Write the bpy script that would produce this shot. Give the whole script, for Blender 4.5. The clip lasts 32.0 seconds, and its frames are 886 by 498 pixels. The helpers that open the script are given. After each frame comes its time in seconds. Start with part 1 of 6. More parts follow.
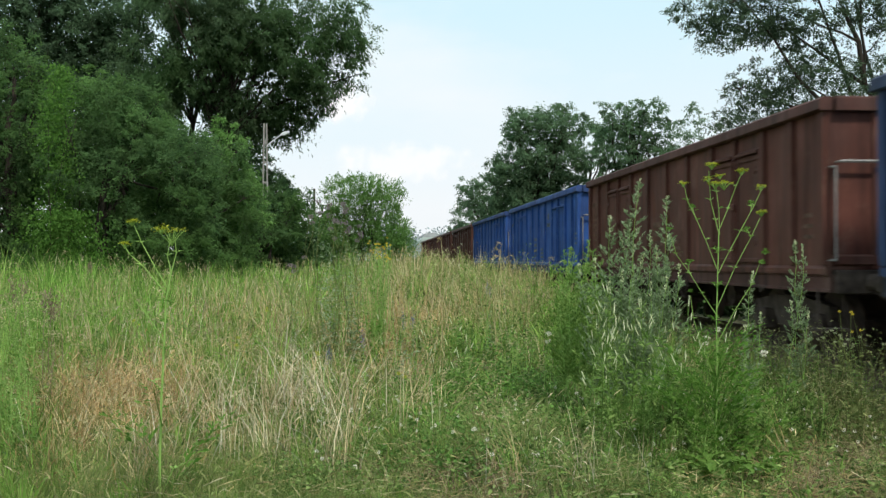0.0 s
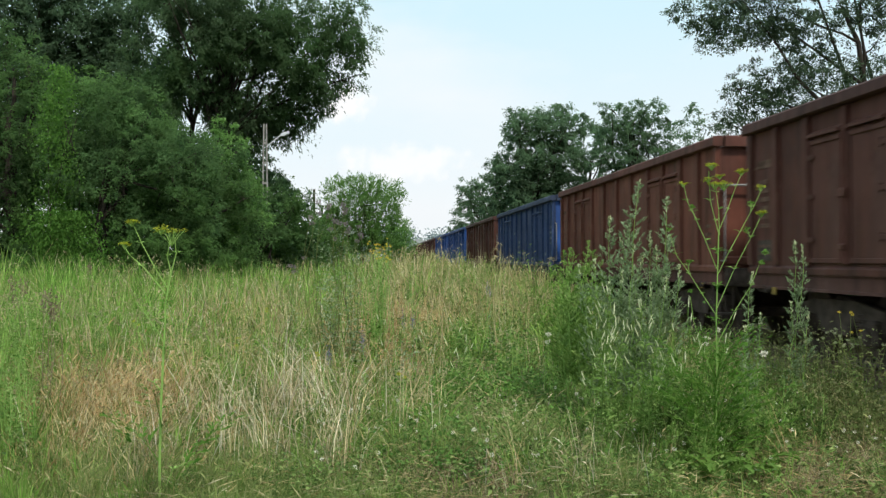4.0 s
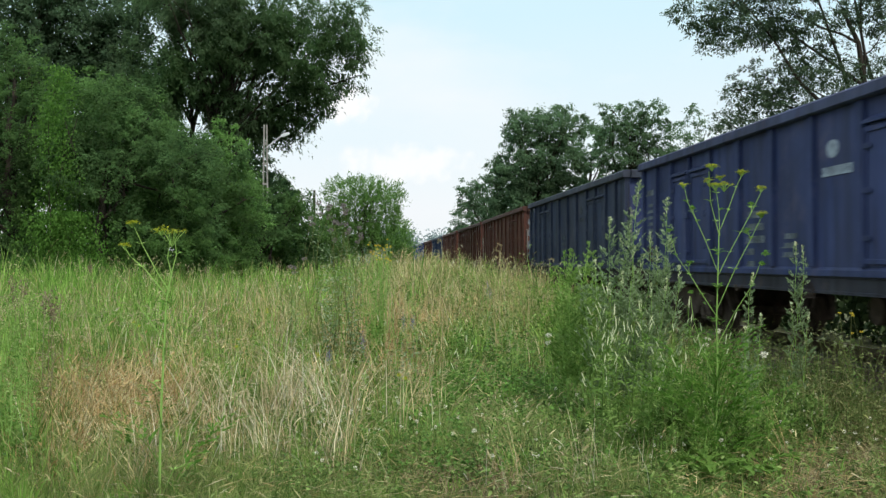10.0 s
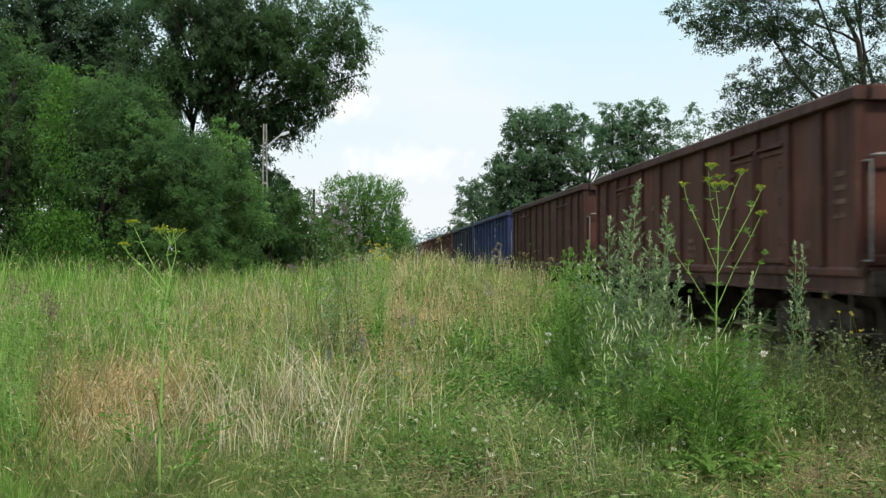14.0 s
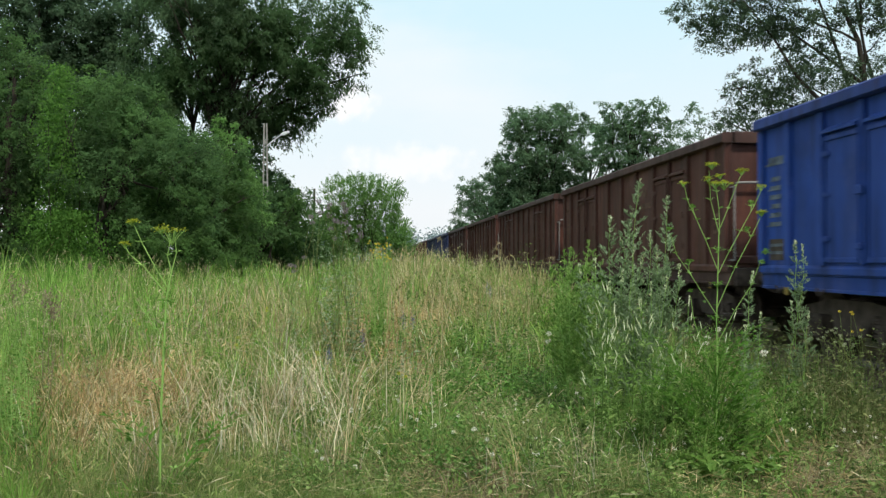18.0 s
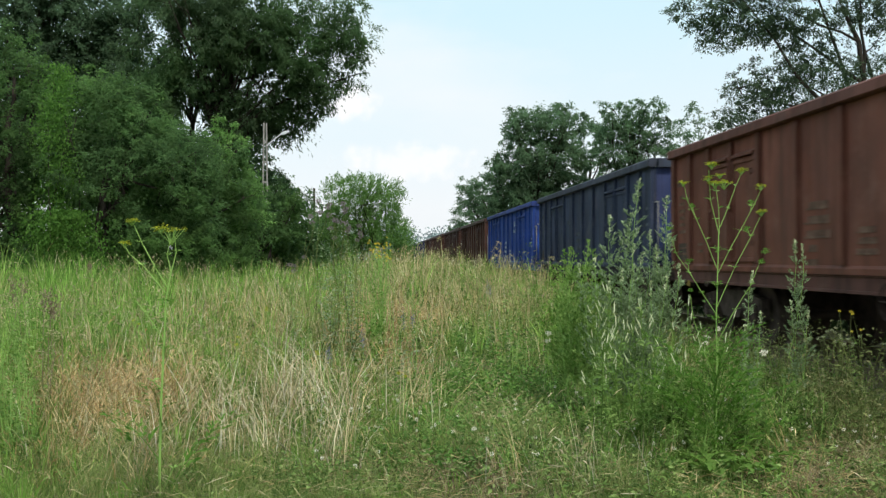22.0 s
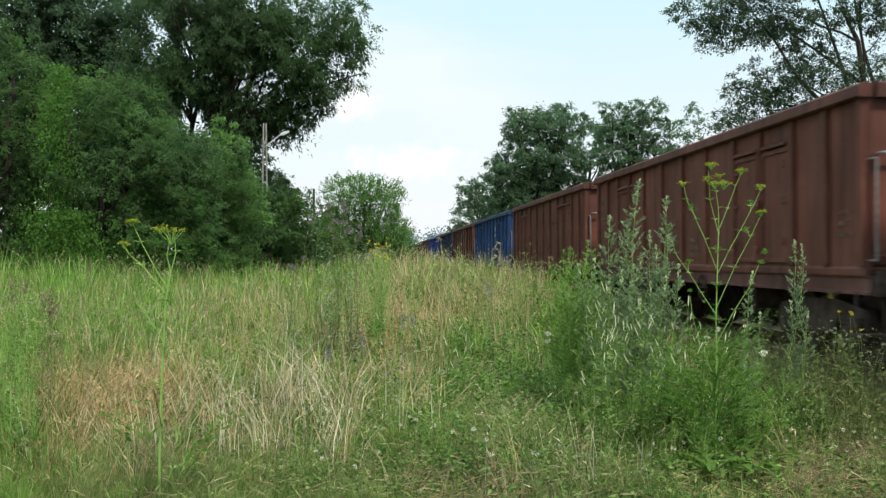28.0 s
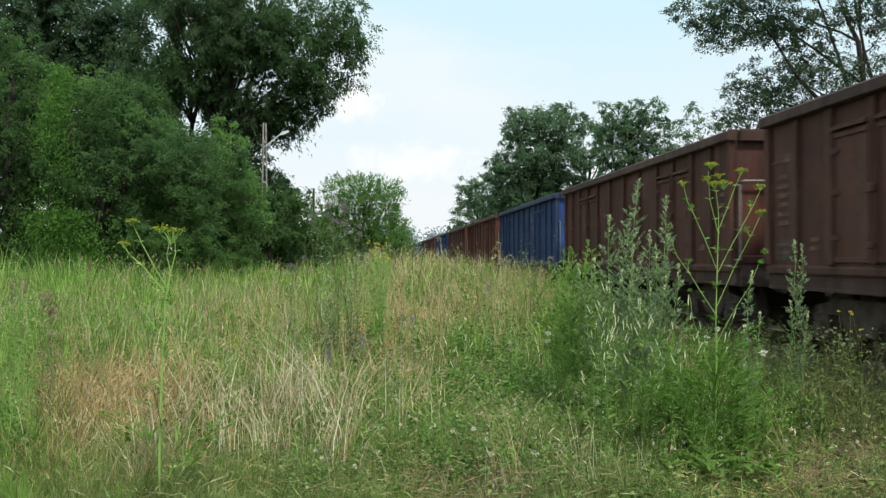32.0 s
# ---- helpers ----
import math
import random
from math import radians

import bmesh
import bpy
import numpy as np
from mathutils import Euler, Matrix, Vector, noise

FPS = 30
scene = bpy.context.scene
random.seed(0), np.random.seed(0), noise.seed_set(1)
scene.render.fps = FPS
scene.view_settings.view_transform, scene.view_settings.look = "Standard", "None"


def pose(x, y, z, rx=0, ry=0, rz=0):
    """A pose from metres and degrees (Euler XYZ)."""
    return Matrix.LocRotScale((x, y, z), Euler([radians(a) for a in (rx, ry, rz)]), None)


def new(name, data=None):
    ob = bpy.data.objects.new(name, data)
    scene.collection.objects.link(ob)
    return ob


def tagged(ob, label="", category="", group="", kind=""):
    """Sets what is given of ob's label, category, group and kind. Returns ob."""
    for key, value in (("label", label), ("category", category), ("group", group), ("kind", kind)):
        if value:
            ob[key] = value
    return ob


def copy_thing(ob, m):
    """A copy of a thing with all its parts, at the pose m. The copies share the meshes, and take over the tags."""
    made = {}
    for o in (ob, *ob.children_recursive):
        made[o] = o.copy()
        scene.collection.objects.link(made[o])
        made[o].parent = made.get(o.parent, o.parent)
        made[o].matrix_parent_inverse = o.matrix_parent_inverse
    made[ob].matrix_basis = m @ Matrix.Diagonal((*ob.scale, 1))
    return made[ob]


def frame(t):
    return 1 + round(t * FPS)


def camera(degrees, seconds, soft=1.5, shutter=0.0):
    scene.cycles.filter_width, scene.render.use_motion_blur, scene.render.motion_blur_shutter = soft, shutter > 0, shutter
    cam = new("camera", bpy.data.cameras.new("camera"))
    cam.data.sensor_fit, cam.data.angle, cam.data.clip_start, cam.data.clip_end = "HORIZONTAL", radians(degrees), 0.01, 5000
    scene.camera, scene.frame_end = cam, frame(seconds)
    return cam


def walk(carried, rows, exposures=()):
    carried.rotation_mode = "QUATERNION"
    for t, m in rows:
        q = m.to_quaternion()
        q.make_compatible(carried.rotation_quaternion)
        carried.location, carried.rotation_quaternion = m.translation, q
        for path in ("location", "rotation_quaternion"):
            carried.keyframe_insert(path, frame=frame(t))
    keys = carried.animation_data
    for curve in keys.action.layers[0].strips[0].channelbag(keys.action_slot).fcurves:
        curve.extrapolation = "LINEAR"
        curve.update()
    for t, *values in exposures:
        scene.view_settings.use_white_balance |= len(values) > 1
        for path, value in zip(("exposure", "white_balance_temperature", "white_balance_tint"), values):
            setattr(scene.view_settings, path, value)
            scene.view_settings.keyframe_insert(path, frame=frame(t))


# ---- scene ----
# ---- plan ----
# x to the right of the camera, y along the straight track, z up. Eye 1.53 m over the meadow.
EYE = (0.0, 0.0, 1.53)
RAIL = 0.22            # top of rail
TRACK = 6.727          # centre line of the track
SPEED = 8.007          # the train goes away along +y
PITCH = 14.04          # one wagon over its buffers

cam = camera(47.97, 32.0, soft=1.4, shutter=0.5)
SWAY = ((0, 0.2, 0.4), (1, 0.5, -0.5), (2, 0.1, -0.2), (3, 0.4, 0.0), (3.5, 0.4, 1.2), (5.5, -2.4, 1.4),
        (6.5, -2.3, 1.4), (7.5, -1.1, 2.7), (8.5, 0.0, 2.9), (10, 0.4, 2.9), (11, 0.0, 2.6), (12, -0.4, 1.6),
        (12.5, -0.8, 2.3), (13.2, 0.1, 1.4), (14, -0.3, 1.2), (15.5, 0.5, 1.4), (17, 0.3, 1.4), (18.3, 0.4, 0.1),
        (19.2, 0.1, 1.1), (20, -0.8, 1.1), (20.7, 0.3, -0.1), (22, 0.0, -0.4), (22.7, -0.9, -1.6), (23.5, 0.1, -0.4),
        (24.5, -0.8, -0.4), (25.5, -1.1, -1.2), (27.5, -0.3, 0.6), (28.2, -0.6, -0.1), (29, 0.1, -1.5), (30, 0.0, -0.5),
        (31, -0.5, -0.2), (32, -0.8, -0.2))
walk(cam, [(t, pose(*EYE, 90.59 + b * 0.0325, 0, -4.04 + a * 0.0325)) for t, a, b in SWAY],
     exposures=((0, 0.06), (24, 0.06), (25.5, 0.07), (27.8, 0.11), (29.2, 0.10), (30.6, 0.06), (32, 0.06)))

# ---- sky and sun ----
SUN_ELEV, SUN_AZ = 52.0, 160.0     # azimuth clockwise from +y
world = bpy.data.worlds.new("sky")
scene.world = world
world.use_nodes = True
wn, wl = world.node_tree.nodes, world.node_tree.links
wn.clear()
w_out = wn.new("ShaderNodeOutputWorld")
w_bg = wn.new("ShaderNodeBackground")
w_sky = wn.new("ShaderNodeTexSky")
w_sky.sky_type, w_sky.sun_disc = "NISHITA", False
w_sky.sun_elevation, w_sky.sun_rotation = radians(SUN_ELEV), radians(SUN_AZ)
w_sky.dust_density = 3.0
w_scale = wn.new("ShaderNodeMix")
w_scale.data_type, w_scale.blend_type = "RGBA", "MULTIPLY"
w_scale.inputs[0].default_value = 1.0
w_scale.inputs[7].default_value = (0.1, 0.1, 0.1, 1)
w_co = wn.new("ShaderNodeTexCoord")
w_map = wn.new("ShaderNodeMapping")
w_map.inputs["Scale"].default_value = (1.0, 1.0, 2.6)
w_noise = wn.new("ShaderNodeTexNoise")
w_noise.inputs["Scale"].default_value = 3.1
w_noise.inputs["Detail"].default_value = 7
w_noise.inputs["Roughness"].default_value = 0.5
w_ramp = wn.new("ShaderNodeValToRGB")
w_ramp.color_ramp.elements[0].position = 0.46
w_ramp.color_ramp.elements[0].color = (0.69, 0.92, 1.01, 1)
w_ramp.color_ramp.elements[1].position = 0.70
w_ramp.color_ramp.elements[1].color = (0.90, 0.98, 1.01, 1)
w_sep = wn.new("ShaderNodeSeparateXYZ")
w_hz = wn.new("ShaderNodeMapRange")           # whiter towards the horizon
w_hz.inputs["From Min"].default_value = 0.24
w_hz.inputs["From Max"].default_value = 0.05
w_low = wn.new("ShaderNodeMix")
w_low.data_type = "RGBA"
w_low.inputs[7].default_value = (0.93, 0.970, 1.0, 1)
w_mix = wn.new("ShaderNodeMix")
w_mix.data_type = "RGBA"
w_mix.inputs[0].default_value = 0.92
wl.new(w_sky.outputs[0], w_scale.inputs[6])
wl.new(w_co.outputs["Generated"], w_map.inputs[0])
wl.new(w_map.outputs[0], w_noise.inputs[0])
wl.new(w_noise.outputs[0], w_ramp.inputs[0])
wl.new(w_co.outputs["Generated"], w_sep.inputs[0])
wl.new(w_sep.outputs[2], w_hz.inputs["Value"])
wl.new(w_hz.outputs[0], w_low.inputs[0])
wl.new(w_ramp.outputs[0], w_low.inputs[6])
wl.new(w_scale.outputs[2], w_mix.inputs[6])
wl.new(w_low.outputs[2], w_mix.inputs[7])
wl.new(w_mix.outputs[2], w_bg.inputs[0])
w_bg.inputs[1].default_value = 1.0
wl.new(w_bg.outputs[0], w_out.inputs[0])

sun = new("sun", bpy.data.lights.new("sun", "SUN"))
sun.data.energy, sun.data.angle, sun.data.color = 3.0, radians(7), (1.0, 0.95, 0.86)
sun.rotation_euler = (radians(90 - SUN_ELEV), 0, radians(-SUN_AZ + 180))

# ---- materials ----
def rgba(c):
    return (c[0], c[1], c[2], 1)


def base_mat(name):
    m = bpy.data.materials.new(name)
    m.use_nodes = True
    nt = m.node_tree
    return m, nt, nt.nodes["Principled BSDF"], nt.nodes["Material Output"]


def noise_node(nt, scale, detail=4, rough=0.55, co="Object", stretch=None):
    c = nt.nodes.new("ShaderNodeTexCoord")
    n = nt.nodes.new("ShaderNodeTexNoise")
    n.inputs["Scale"].default_value, n.inputs["Detail"].default_value = scale, detail
    n.inputs["Roughness"].default_value = rough
    if stretch:
        mp = nt.nodes.new("ShaderNodeMapping")
        mp.inputs["Scale"].default_value = stretch
        nt.links.new(c.outputs[co], mp.inputs[0])
        nt.links.new(mp.outputs[0], n.inputs[0])
    else:
        nt.links.new(c.outputs[co], n.inputs[0])
    return n


def ramp_node(nt, src, stops):
    r = nt.nodes.new("ShaderNodeValToRGB")
    el = r.color_ramp.elements
    while len(el) < len(stops):
        el.new(0.5)
    for e, (p, c) in zip(el, stops):
        e.position, e.color = p, rgba(c)
    nt.links.new(src, r.inputs[0])
    return r


def mix_node(nt, fac, a, b, mode="MIX"):
    m = nt.nodes.new("ShaderNodeMix")
    m.data_type, m.blend_type = "RGBA", mode
    for sock, v in ((m.inputs[0], fac), (m.inputs[6], a), (m.inputs[7], b)):
        if isinstance(v, (int, float)):
            sock.default_value = v
        elif isinstance(v, tuple):
            sock.default_value = rgba(v)
        else:
            nt.links.new(v, sock)
    return m.outputs[2]


def bump_node(nt, p, src, strength=0.3, dist=0.01):
    b = nt.nodes.new("ShaderNodeBump")
    b.inputs["Strength"].default_value, b.inputs["Distance"].default_value = strength, dist
    nt.links.new(src, b.inputs["Height"])
    nt.links.new(b.outputs[0], p.inputs["Normal"])


def leaf_mat(name, stops, trans=0.35, rough=0.7, patch=None, patch_scale=0.35, clump=0.0):
    """Foliage: colour varies leaf by leaf and in broad patches; light passes through."""
    m, nt, p, out = base_mat(name)
    geo = nt.nodes.new("ShaderNodeNewGeometry")
    col = ramp_node(nt, geo.outputs["Random Per Island"], stops).outputs[0]
    n = noise_node(nt, patch_scale, 3)
    if patch:
        f = ramp_node(nt, n.outputs[0], [(0.42, (0, 0, 0)), (0.62, (1, 1, 1))]).outputs[0]
        col = mix_node(nt, f, col, mix_node(nt, 0.75, col, patch))
    v = nt.nodes.new("ShaderNodeMapRange")
    v.inputs["To Min"].default_value, v.inputs["To Max"].default_value = 0.7, 1.3
    nt.links.new(n.outputs[0], v.inputs["Value"])
    val = v.outputs[0]
    if clump:
        n2 = noise_node(nt, clump, 2)
        v2 = nt.nodes.new("ShaderNodeMapRange")
        v2.inputs["From Min"].default_value, v2.inputs["From Max"].default_value = 0.3, 0.7
        v2.inputs["To Min"].default_value, v2.inputs["To Max"].default_value = 0.55, 1.5
        nt.links.new(n2.outputs[0], v2.inputs["Value"])
        ml = nt.nodes.new("ShaderNodeMath")
        ml.operation = "MULTIPLY"
        nt.links.new(val, ml.inputs[0])
        nt.links.new(v2.outputs[0], ml.inputs[1])
        val = ml.outputs[0]
    hsv = nt.nodes.new("ShaderNodeHueSaturation")
    nt.links.new(val, hsv.inputs["Value"])
    nt.links.new(col, hsv.inputs["Color"])
    p.inputs["Roughness"].default_value = rough
    p.inputs["Specular IOR Level"].default_value = 0.15
    nt.links.new(hsv.outputs[0], p.inputs["Base Color"])
    t = nt.nodes.new("ShaderNodeBsdfTranslucent")
    nt.links.new(hsv.outputs[0], t.inputs[0])
    mx = nt.nodes.new("ShaderNodeMixShader")
    mx.inputs[0].default_value = trans
    nt.links.new(p.outputs[0], mx.inputs[1])
    nt.links.new(t.outputs[0], mx.inputs[2])
    nt.links.new(mx.outputs[0], out.inputs[0])
    return m


def plain_mat(name, col, rough=0.6, metal=0.0, var=0.25, scale=6.0, bump=0.15):
    m, nt, p, out = base_mat(name)
    n = noise_node(nt, scale, 6)
    dark = tuple(c * (1 - var) for c in col)
    lite = tuple(min(1, c * (1 + var)) for c in col)
    nt.links.new(ramp_node(nt, n.outputs[0], [(0.3, dark), (0.7, lite)]).outputs[0], p.inputs["Base Color"])
    p.inputs["Roughness"].default_value, p.inputs["Metallic"].default_value = rough, metal
    p.inputs["Specular IOR Level"].default_value = 0.5 if rough < 0.7 else 0.12
    if bump:
        bump_node(nt, p, n.outputs[0], bump, 0.01)
    return m


def paint_mat(name, col, rust=(0.12, 0.045, 0.026), amount=0.5, rough=0.55):
    """Weathered wagon paint: faded patches, rust runs down the sheet, dust low down by splashes."""
    m, nt, p, out = base_mat(name)
    big = noise_node(nt, 0.9, 5)
    fade = ramp_node(nt, big.outputs[0], [(0.32, tuple(c * 0.6 for c in col)), (0.5, col),
                                          (0.72, tuple(c * 1.3 + 0.014 for c in col))]).outputs[0]
    runs = noise_node(nt, 2.2, 8, 0.65, stretch=(3.0, 3.0, 0.5))
    lo = 0.70 - amount * 0.28
    f = ramp_node(nt, runs.outputs[0], [(lo, (0, 0, 0)), (lo + 0.16, (1, 1, 1))]).outputs[0]
    fine = noise_node(nt, 40.0, 3)
    rusty = ramp_node(nt, fine.outputs[0], [(0.3, tuple(c * 0.6 for c in rust)), (0.7, tuple(c * 1.4 for c in rust))]).outputs[0]
    c1 = mix_node(nt, f, fade, rusty)
    grime = noise_node(nt, 1.6, 6, 0.6, stretch=(1.0, 1.0, 0.35))
    g = ramp_node(nt, grime.outputs[0], [(0.40, (0, 0, 0)), (0.66, (0.75, 0.75, 0.75))]).outputs[0]
    c2 = mix_node(nt, g, c1, mix_node(nt, 0.6, (0.045, 0.037, 0.033), col))
    dust = noise_node(nt, 1.3, 9, 0.7)
    df = ramp_node(nt, dust.outputs[0], [(0.56, (0, 0, 0)), (0.70, (0.5, 0.5, 0.5))]).outputs[0]
    c2 = mix_node(nt, df, c2, mix_node(nt, 0.45, (0.19, 0.13, 0.10), tuple(min(1, c * 1.5 + 0.02) for c in col)))
    streak = noise_node(nt, 1.7, 7, 0.6, stretch=(3.5, 3.5, 0.22))
    sv = ramp_node(nt, streak.outputs[0], [(0.33, (0.5, 0.5, 0.5)), (0.52, (0.95, 0.95, 0.95)), (0.7, (1.0, 1.0, 1.0))]).outputs[0]
    c2 = mix_node(nt, 1.0, c2, sv, "MULTIPLY")
    oi = nt.nodes.new("ShaderNodeObjectInfo")
    v = nt.nodes.new("ShaderNodeMapRange")
    v.inputs["To Min"].default_value, v.inputs["To Max"].default_value = 0.96, 1.24
    nt.links.new(oi.outputs["Random"], v.inputs["Value"])
    hsv = nt.nodes.new("ShaderNodeHueSaturation")
    nt.links.new(v.outputs[0], hsv.inputs["Value"])
    nt.links.new(c2, hsv.inputs["Color"])
    nt.links.new(hsv.outputs[0], p.inputs["Base Color"])
    rr = nt.nodes.new("ShaderNodeMapRange")
    rr.inputs["To Min"].default_value, rr.inputs["To Max"].default_value = rough - 0.1, rough + 0.3
    nt.links.new(runs.outputs[0], rr.inputs["Value"])
    nt.links.new(rr.outputs[0], p.inputs["Roughness"])
    p.inputs["Specular IOR Level"].default_value = 0.25
    bump_node(nt, p, fine.outputs[0], 0.12, 0.004)
    return m


M_GREEN = leaf_mat("meadow_green", [(0, (0.106, 0.185, 0.038)), (0.35, (0.179, 0.263, 0.058)), (0.75, (0.274, 0.353, 0.095)), (0.93, (0.375, 0.426, 0.151)),
                                    (1, (0.515, 0.493, 0.258))], 0.4, patch=(0.146, 0.280, 0.045), patch_scale=0.5, clump=2.6)
M_LUSH = leaf_mat("lush_green", [(0, (0.071, 0.174, 0.025)), (0.5, (0.180, 0.361, 0.057)), (1, (0.386, 0.567, 0.140))], 0.4, clump=5.0)
M_TURF = leaf_mat("short_turf", [(0, (0.054, 0.116, 0.021)), (0.5, (0.130, 0.222, 0.048)), (1, (0.281, 0.348, 0.116))], 0.4, clump=5.0)
M_STRAW = leaf_mat("dry_straw", [(0, (0.228, 0.179, 0.074)), (0.4, (0.456, 0.395, 0.202)), (0.8, (0.646, 0.583, 0.368)), (1, (0.760, 0.724, 0.552))], 0.25,
                   patch=(0.475, 0.329, 0.147), patch_scale=0.55, clump=4.0)
M_RUSSET = leaf_mat("russet_grass", [(0, (0.274, 0.167, 0.068)), (0.5, (0.510, 0.346, 0.165)), (1, (0.686, 0.562, 0.319))], 0.25, clump=3.0)
M_BLEACH = leaf_mat("bleached_stalk", [(0, (0.399, 0.301, 0.156)), (0.4, (0.589, 0.479, 0.294)), (0.8, (0.741, 0.658, 0.478)), (1, (0.817, 0.771, 0.644))], 0.2, clump=2.5)
M_LITTER = leaf_mat("brown_litter", [(0, (0.101, 0.074, 0.037)), (0.5, (0.239, 0.179, 0.097)), (1, (0.442, 0.368, 0.230))], 0.15, clump=5.0)
M_HAIR = leaf_mat("hair_grass", [(0, (0.117, 0.172, 0.047)), (0.5, (0.224, 0.282, 0.087)), (1, (0.384, 0.380, 0.173))], 0.35, clump=4.0)
M_PANICLE = leaf_mat("seed_panicle", [(0, (0.276, 0.241, 0.120)), (0.5, (0.414, 0.368, 0.198)), (1, (0.598, 0.529, 0.336))], 0.35, clump=1.5)
M_GOLD = leaf_mat("golden_grass", [(0, (0.353, 0.281, 0.125)), (0.5, (0.493, 0.417, 0.210)), (1, (0.614, 0.543, 0.320))], 0.3, patch=(0.372, 0.349, 0.150), patch_scale=0.8, clump=2.0)
M_WEED = leaf_mat("weed_leaf", [(0, (0.068, 0.136, 0.034)), (0.6, (0.158, 0.260, 0.062)), (1, (0.305, 0.395, 0.136))], 0.35, clump=5.0)
M_DOCK = leaf_mat("dock_leaf", [(0, (0.087, 0.173, 0.027)), (1, (0.152, 0.264, 0.055))], 0.35)
M_DULL = leaf_mat("dull_weed_leaf", [(0, (0.129, 0.165, 0.053)), (0.5, (0.174, 0.211, 0.072)), (0.85, (0.224, 0.239, 0.094)), (1, (0.302, 0.274, 0.138))], 0.4, clump=3.0)
M_GREYLEAF = leaf_mat("grey_green_leaf", [(0, (0.169, 0.248, 0.115)), (0.6, (0.275, 0.374, 0.195)), (1, (0.464, 0.550, 0.350))], 0.45)
M_HERB = leaf_mat("herb_leaf", [(0, (0.132, 0.251, 0.053)), (0.6, (0.225, 0.370, 0.086)), (1, (0.383, 0.515, 0.171))], 0.45)
M_FERN = leaf_mat("feathery_leaf", [(0, (0.09, 0.21, 0.03)), (0.6, (0.15, 0.31, 0.05)), (1, (0.24, 0.41, 0.09))], 0.55)
M_STEM = leaf_mat("green_stem", [(0, (0.184, 0.346, 0.072)), (1, (0.367, 0.563, 0.155))], 0.15)
M_CLOVER = leaf_mat("clover_leaf", [(0, (0.073, 0.173, 0.033)), (0.6, (0.134, 0.265, 0.056)), (1, (0.230, 0.379, 0.101))], 0.35, clump=4.0)
M_DRYSTEM = leaf_mat("brown_stem", [(0, (0.17, 0.13, 0.085)), (1, (0.30, 0.235, 0.16))], 0.15)
M_UMBEL = leaf_mat("yellow_umbel", [(0, (0.33, 0.39, 0.035)), (1, (0.56, 0.57, 0.06))], 0.3)
M_YELLOW = leaf_mat("yellow_petal", [(0, (0.70, 0.50, 0.03)), (1, (0.80, 0.66, 0.10))], 0.3)
M_WHITE = leaf_mat("white_petal", [(0, (0.72, 0.68, 0.54)), (1, (0.88, 0.85, 0.74))], 0.3)
M_BLUEFL = leaf_mat("violet_petal", [(0, (0.16, 0.16, 0.25)), (1, (0.26, 0.25, 0.38))], 0.3)
M_TREE_A = leaf_mat("shrub_leaf", [(0, (0.085, 0.158, 0.060)), (0.6, (0.099, 0.184, 0.067)), (1, (0.121, 0.209, 0.080))], 0.72,
                    patch=(0.113, 0.213, 0.055), patch_scale=0.3, clump=0.9)
M_MAPLE = leaf_mat("maple_leaf", [(0, (0.078, 0.146, 0.053)), (0.6, (0.092, 0.168, 0.060)), (1, (0.113, 0.194, 0.071))], 0.72,
                    patch=(0.103, 0.200, 0.046), patch_scale=0.3, clump=0.8)
M_TREE_W = leaf_mat("willow_leaf", [(0, (0.087, 0.142, 0.070)), (0.6, (0.104, 0.172, 0.081)), (1, (0.138, 0.207, 0.105))], 0.72,
                    patch=(0.089, 0.177, 0.059), patch_scale=0.2)
M_TREE_B = leaf_mat("bush_leaf", [(0, (0.102, 0.216, 0.050)), (0.6, (0.153, 0.294, 0.077)), (1, (0.230, 0.382, 0.121))], 0.5)
# green lightened and turned a little bluer, as haze over these trees
M_TREE_R = leaf_mat("row_tree_leaf", [(0, (0.101, 0.176, 0.094)), (0.6, (0.121, 0.206, 0.105)), (1, (0.153, 0.244, 0.126))], 0.65,
                    patch_scale=0.2, clump=0.7)
M_POPLAR = leaf_mat("poplar_leaf", [(0, (0.073, 0.126, 0.066)), (0.6, (0.087, 0.150, 0.077)), (1, (0.114, 0.181, 0.100))], 0.72, patch_scale=0.2, clump=0.6)
M_LOCUST = leaf_mat("locust_leaf", [(0, (0.049, 0.091, 0.048)), (0.6, (0.074, 0.120, 0.064)), (1, (0.107, 0.158, 0.085))], 0.45)
# leaf green darkened to give the shade seen beneath the wagons
M_SHADE = leaf_mat("shaded_thicket_leaf", [(0, (0.03, 0.055, 0.02)), (1, (0.06, 0.10, 0.035))], 0.15)
M_VINE = leaf_mat("vine_leaf", [(0, (0.070, 0.178, 0.027)), (1, (0.140, 0.280, 0.054))], 0.45)
# pale grey leaves: the haze of distance is mixed into the colour
M_FAR_HAZE = leaf_mat("hazed_wood_leaf", [(0, (0.24, 0.31, 0.31)), (1, (0.31, 0.38, 0.38))], 0.2, patch_scale=0.05)
M_BARK = plain_mat("bark", (0.051, 0.042, 0.034), 0.9, 0, 0.4, 9.0, 0.6)
M_CONC = plain_mat("pole_concrete", (0.27, 0.26, 0.235), 0.85, 0, 0.25, 5.0, 0.3)
M_LAMP = plain_mat("lamp_metal", (0.62, 0.64, 0.65), 0.45, 0.2, 0.1, 8.0, 0.0)
M_BALLAST = plain_mat("ballast", (0.156, 0.130, 0.109), 0.95, 0, 0.6, 30.0, 1.0)
M_RAIL = plain_mat("rail_steel", (0.16, 0.11, 0.085), 0.5, 0.6, 0.3, 12.0, 0.2)
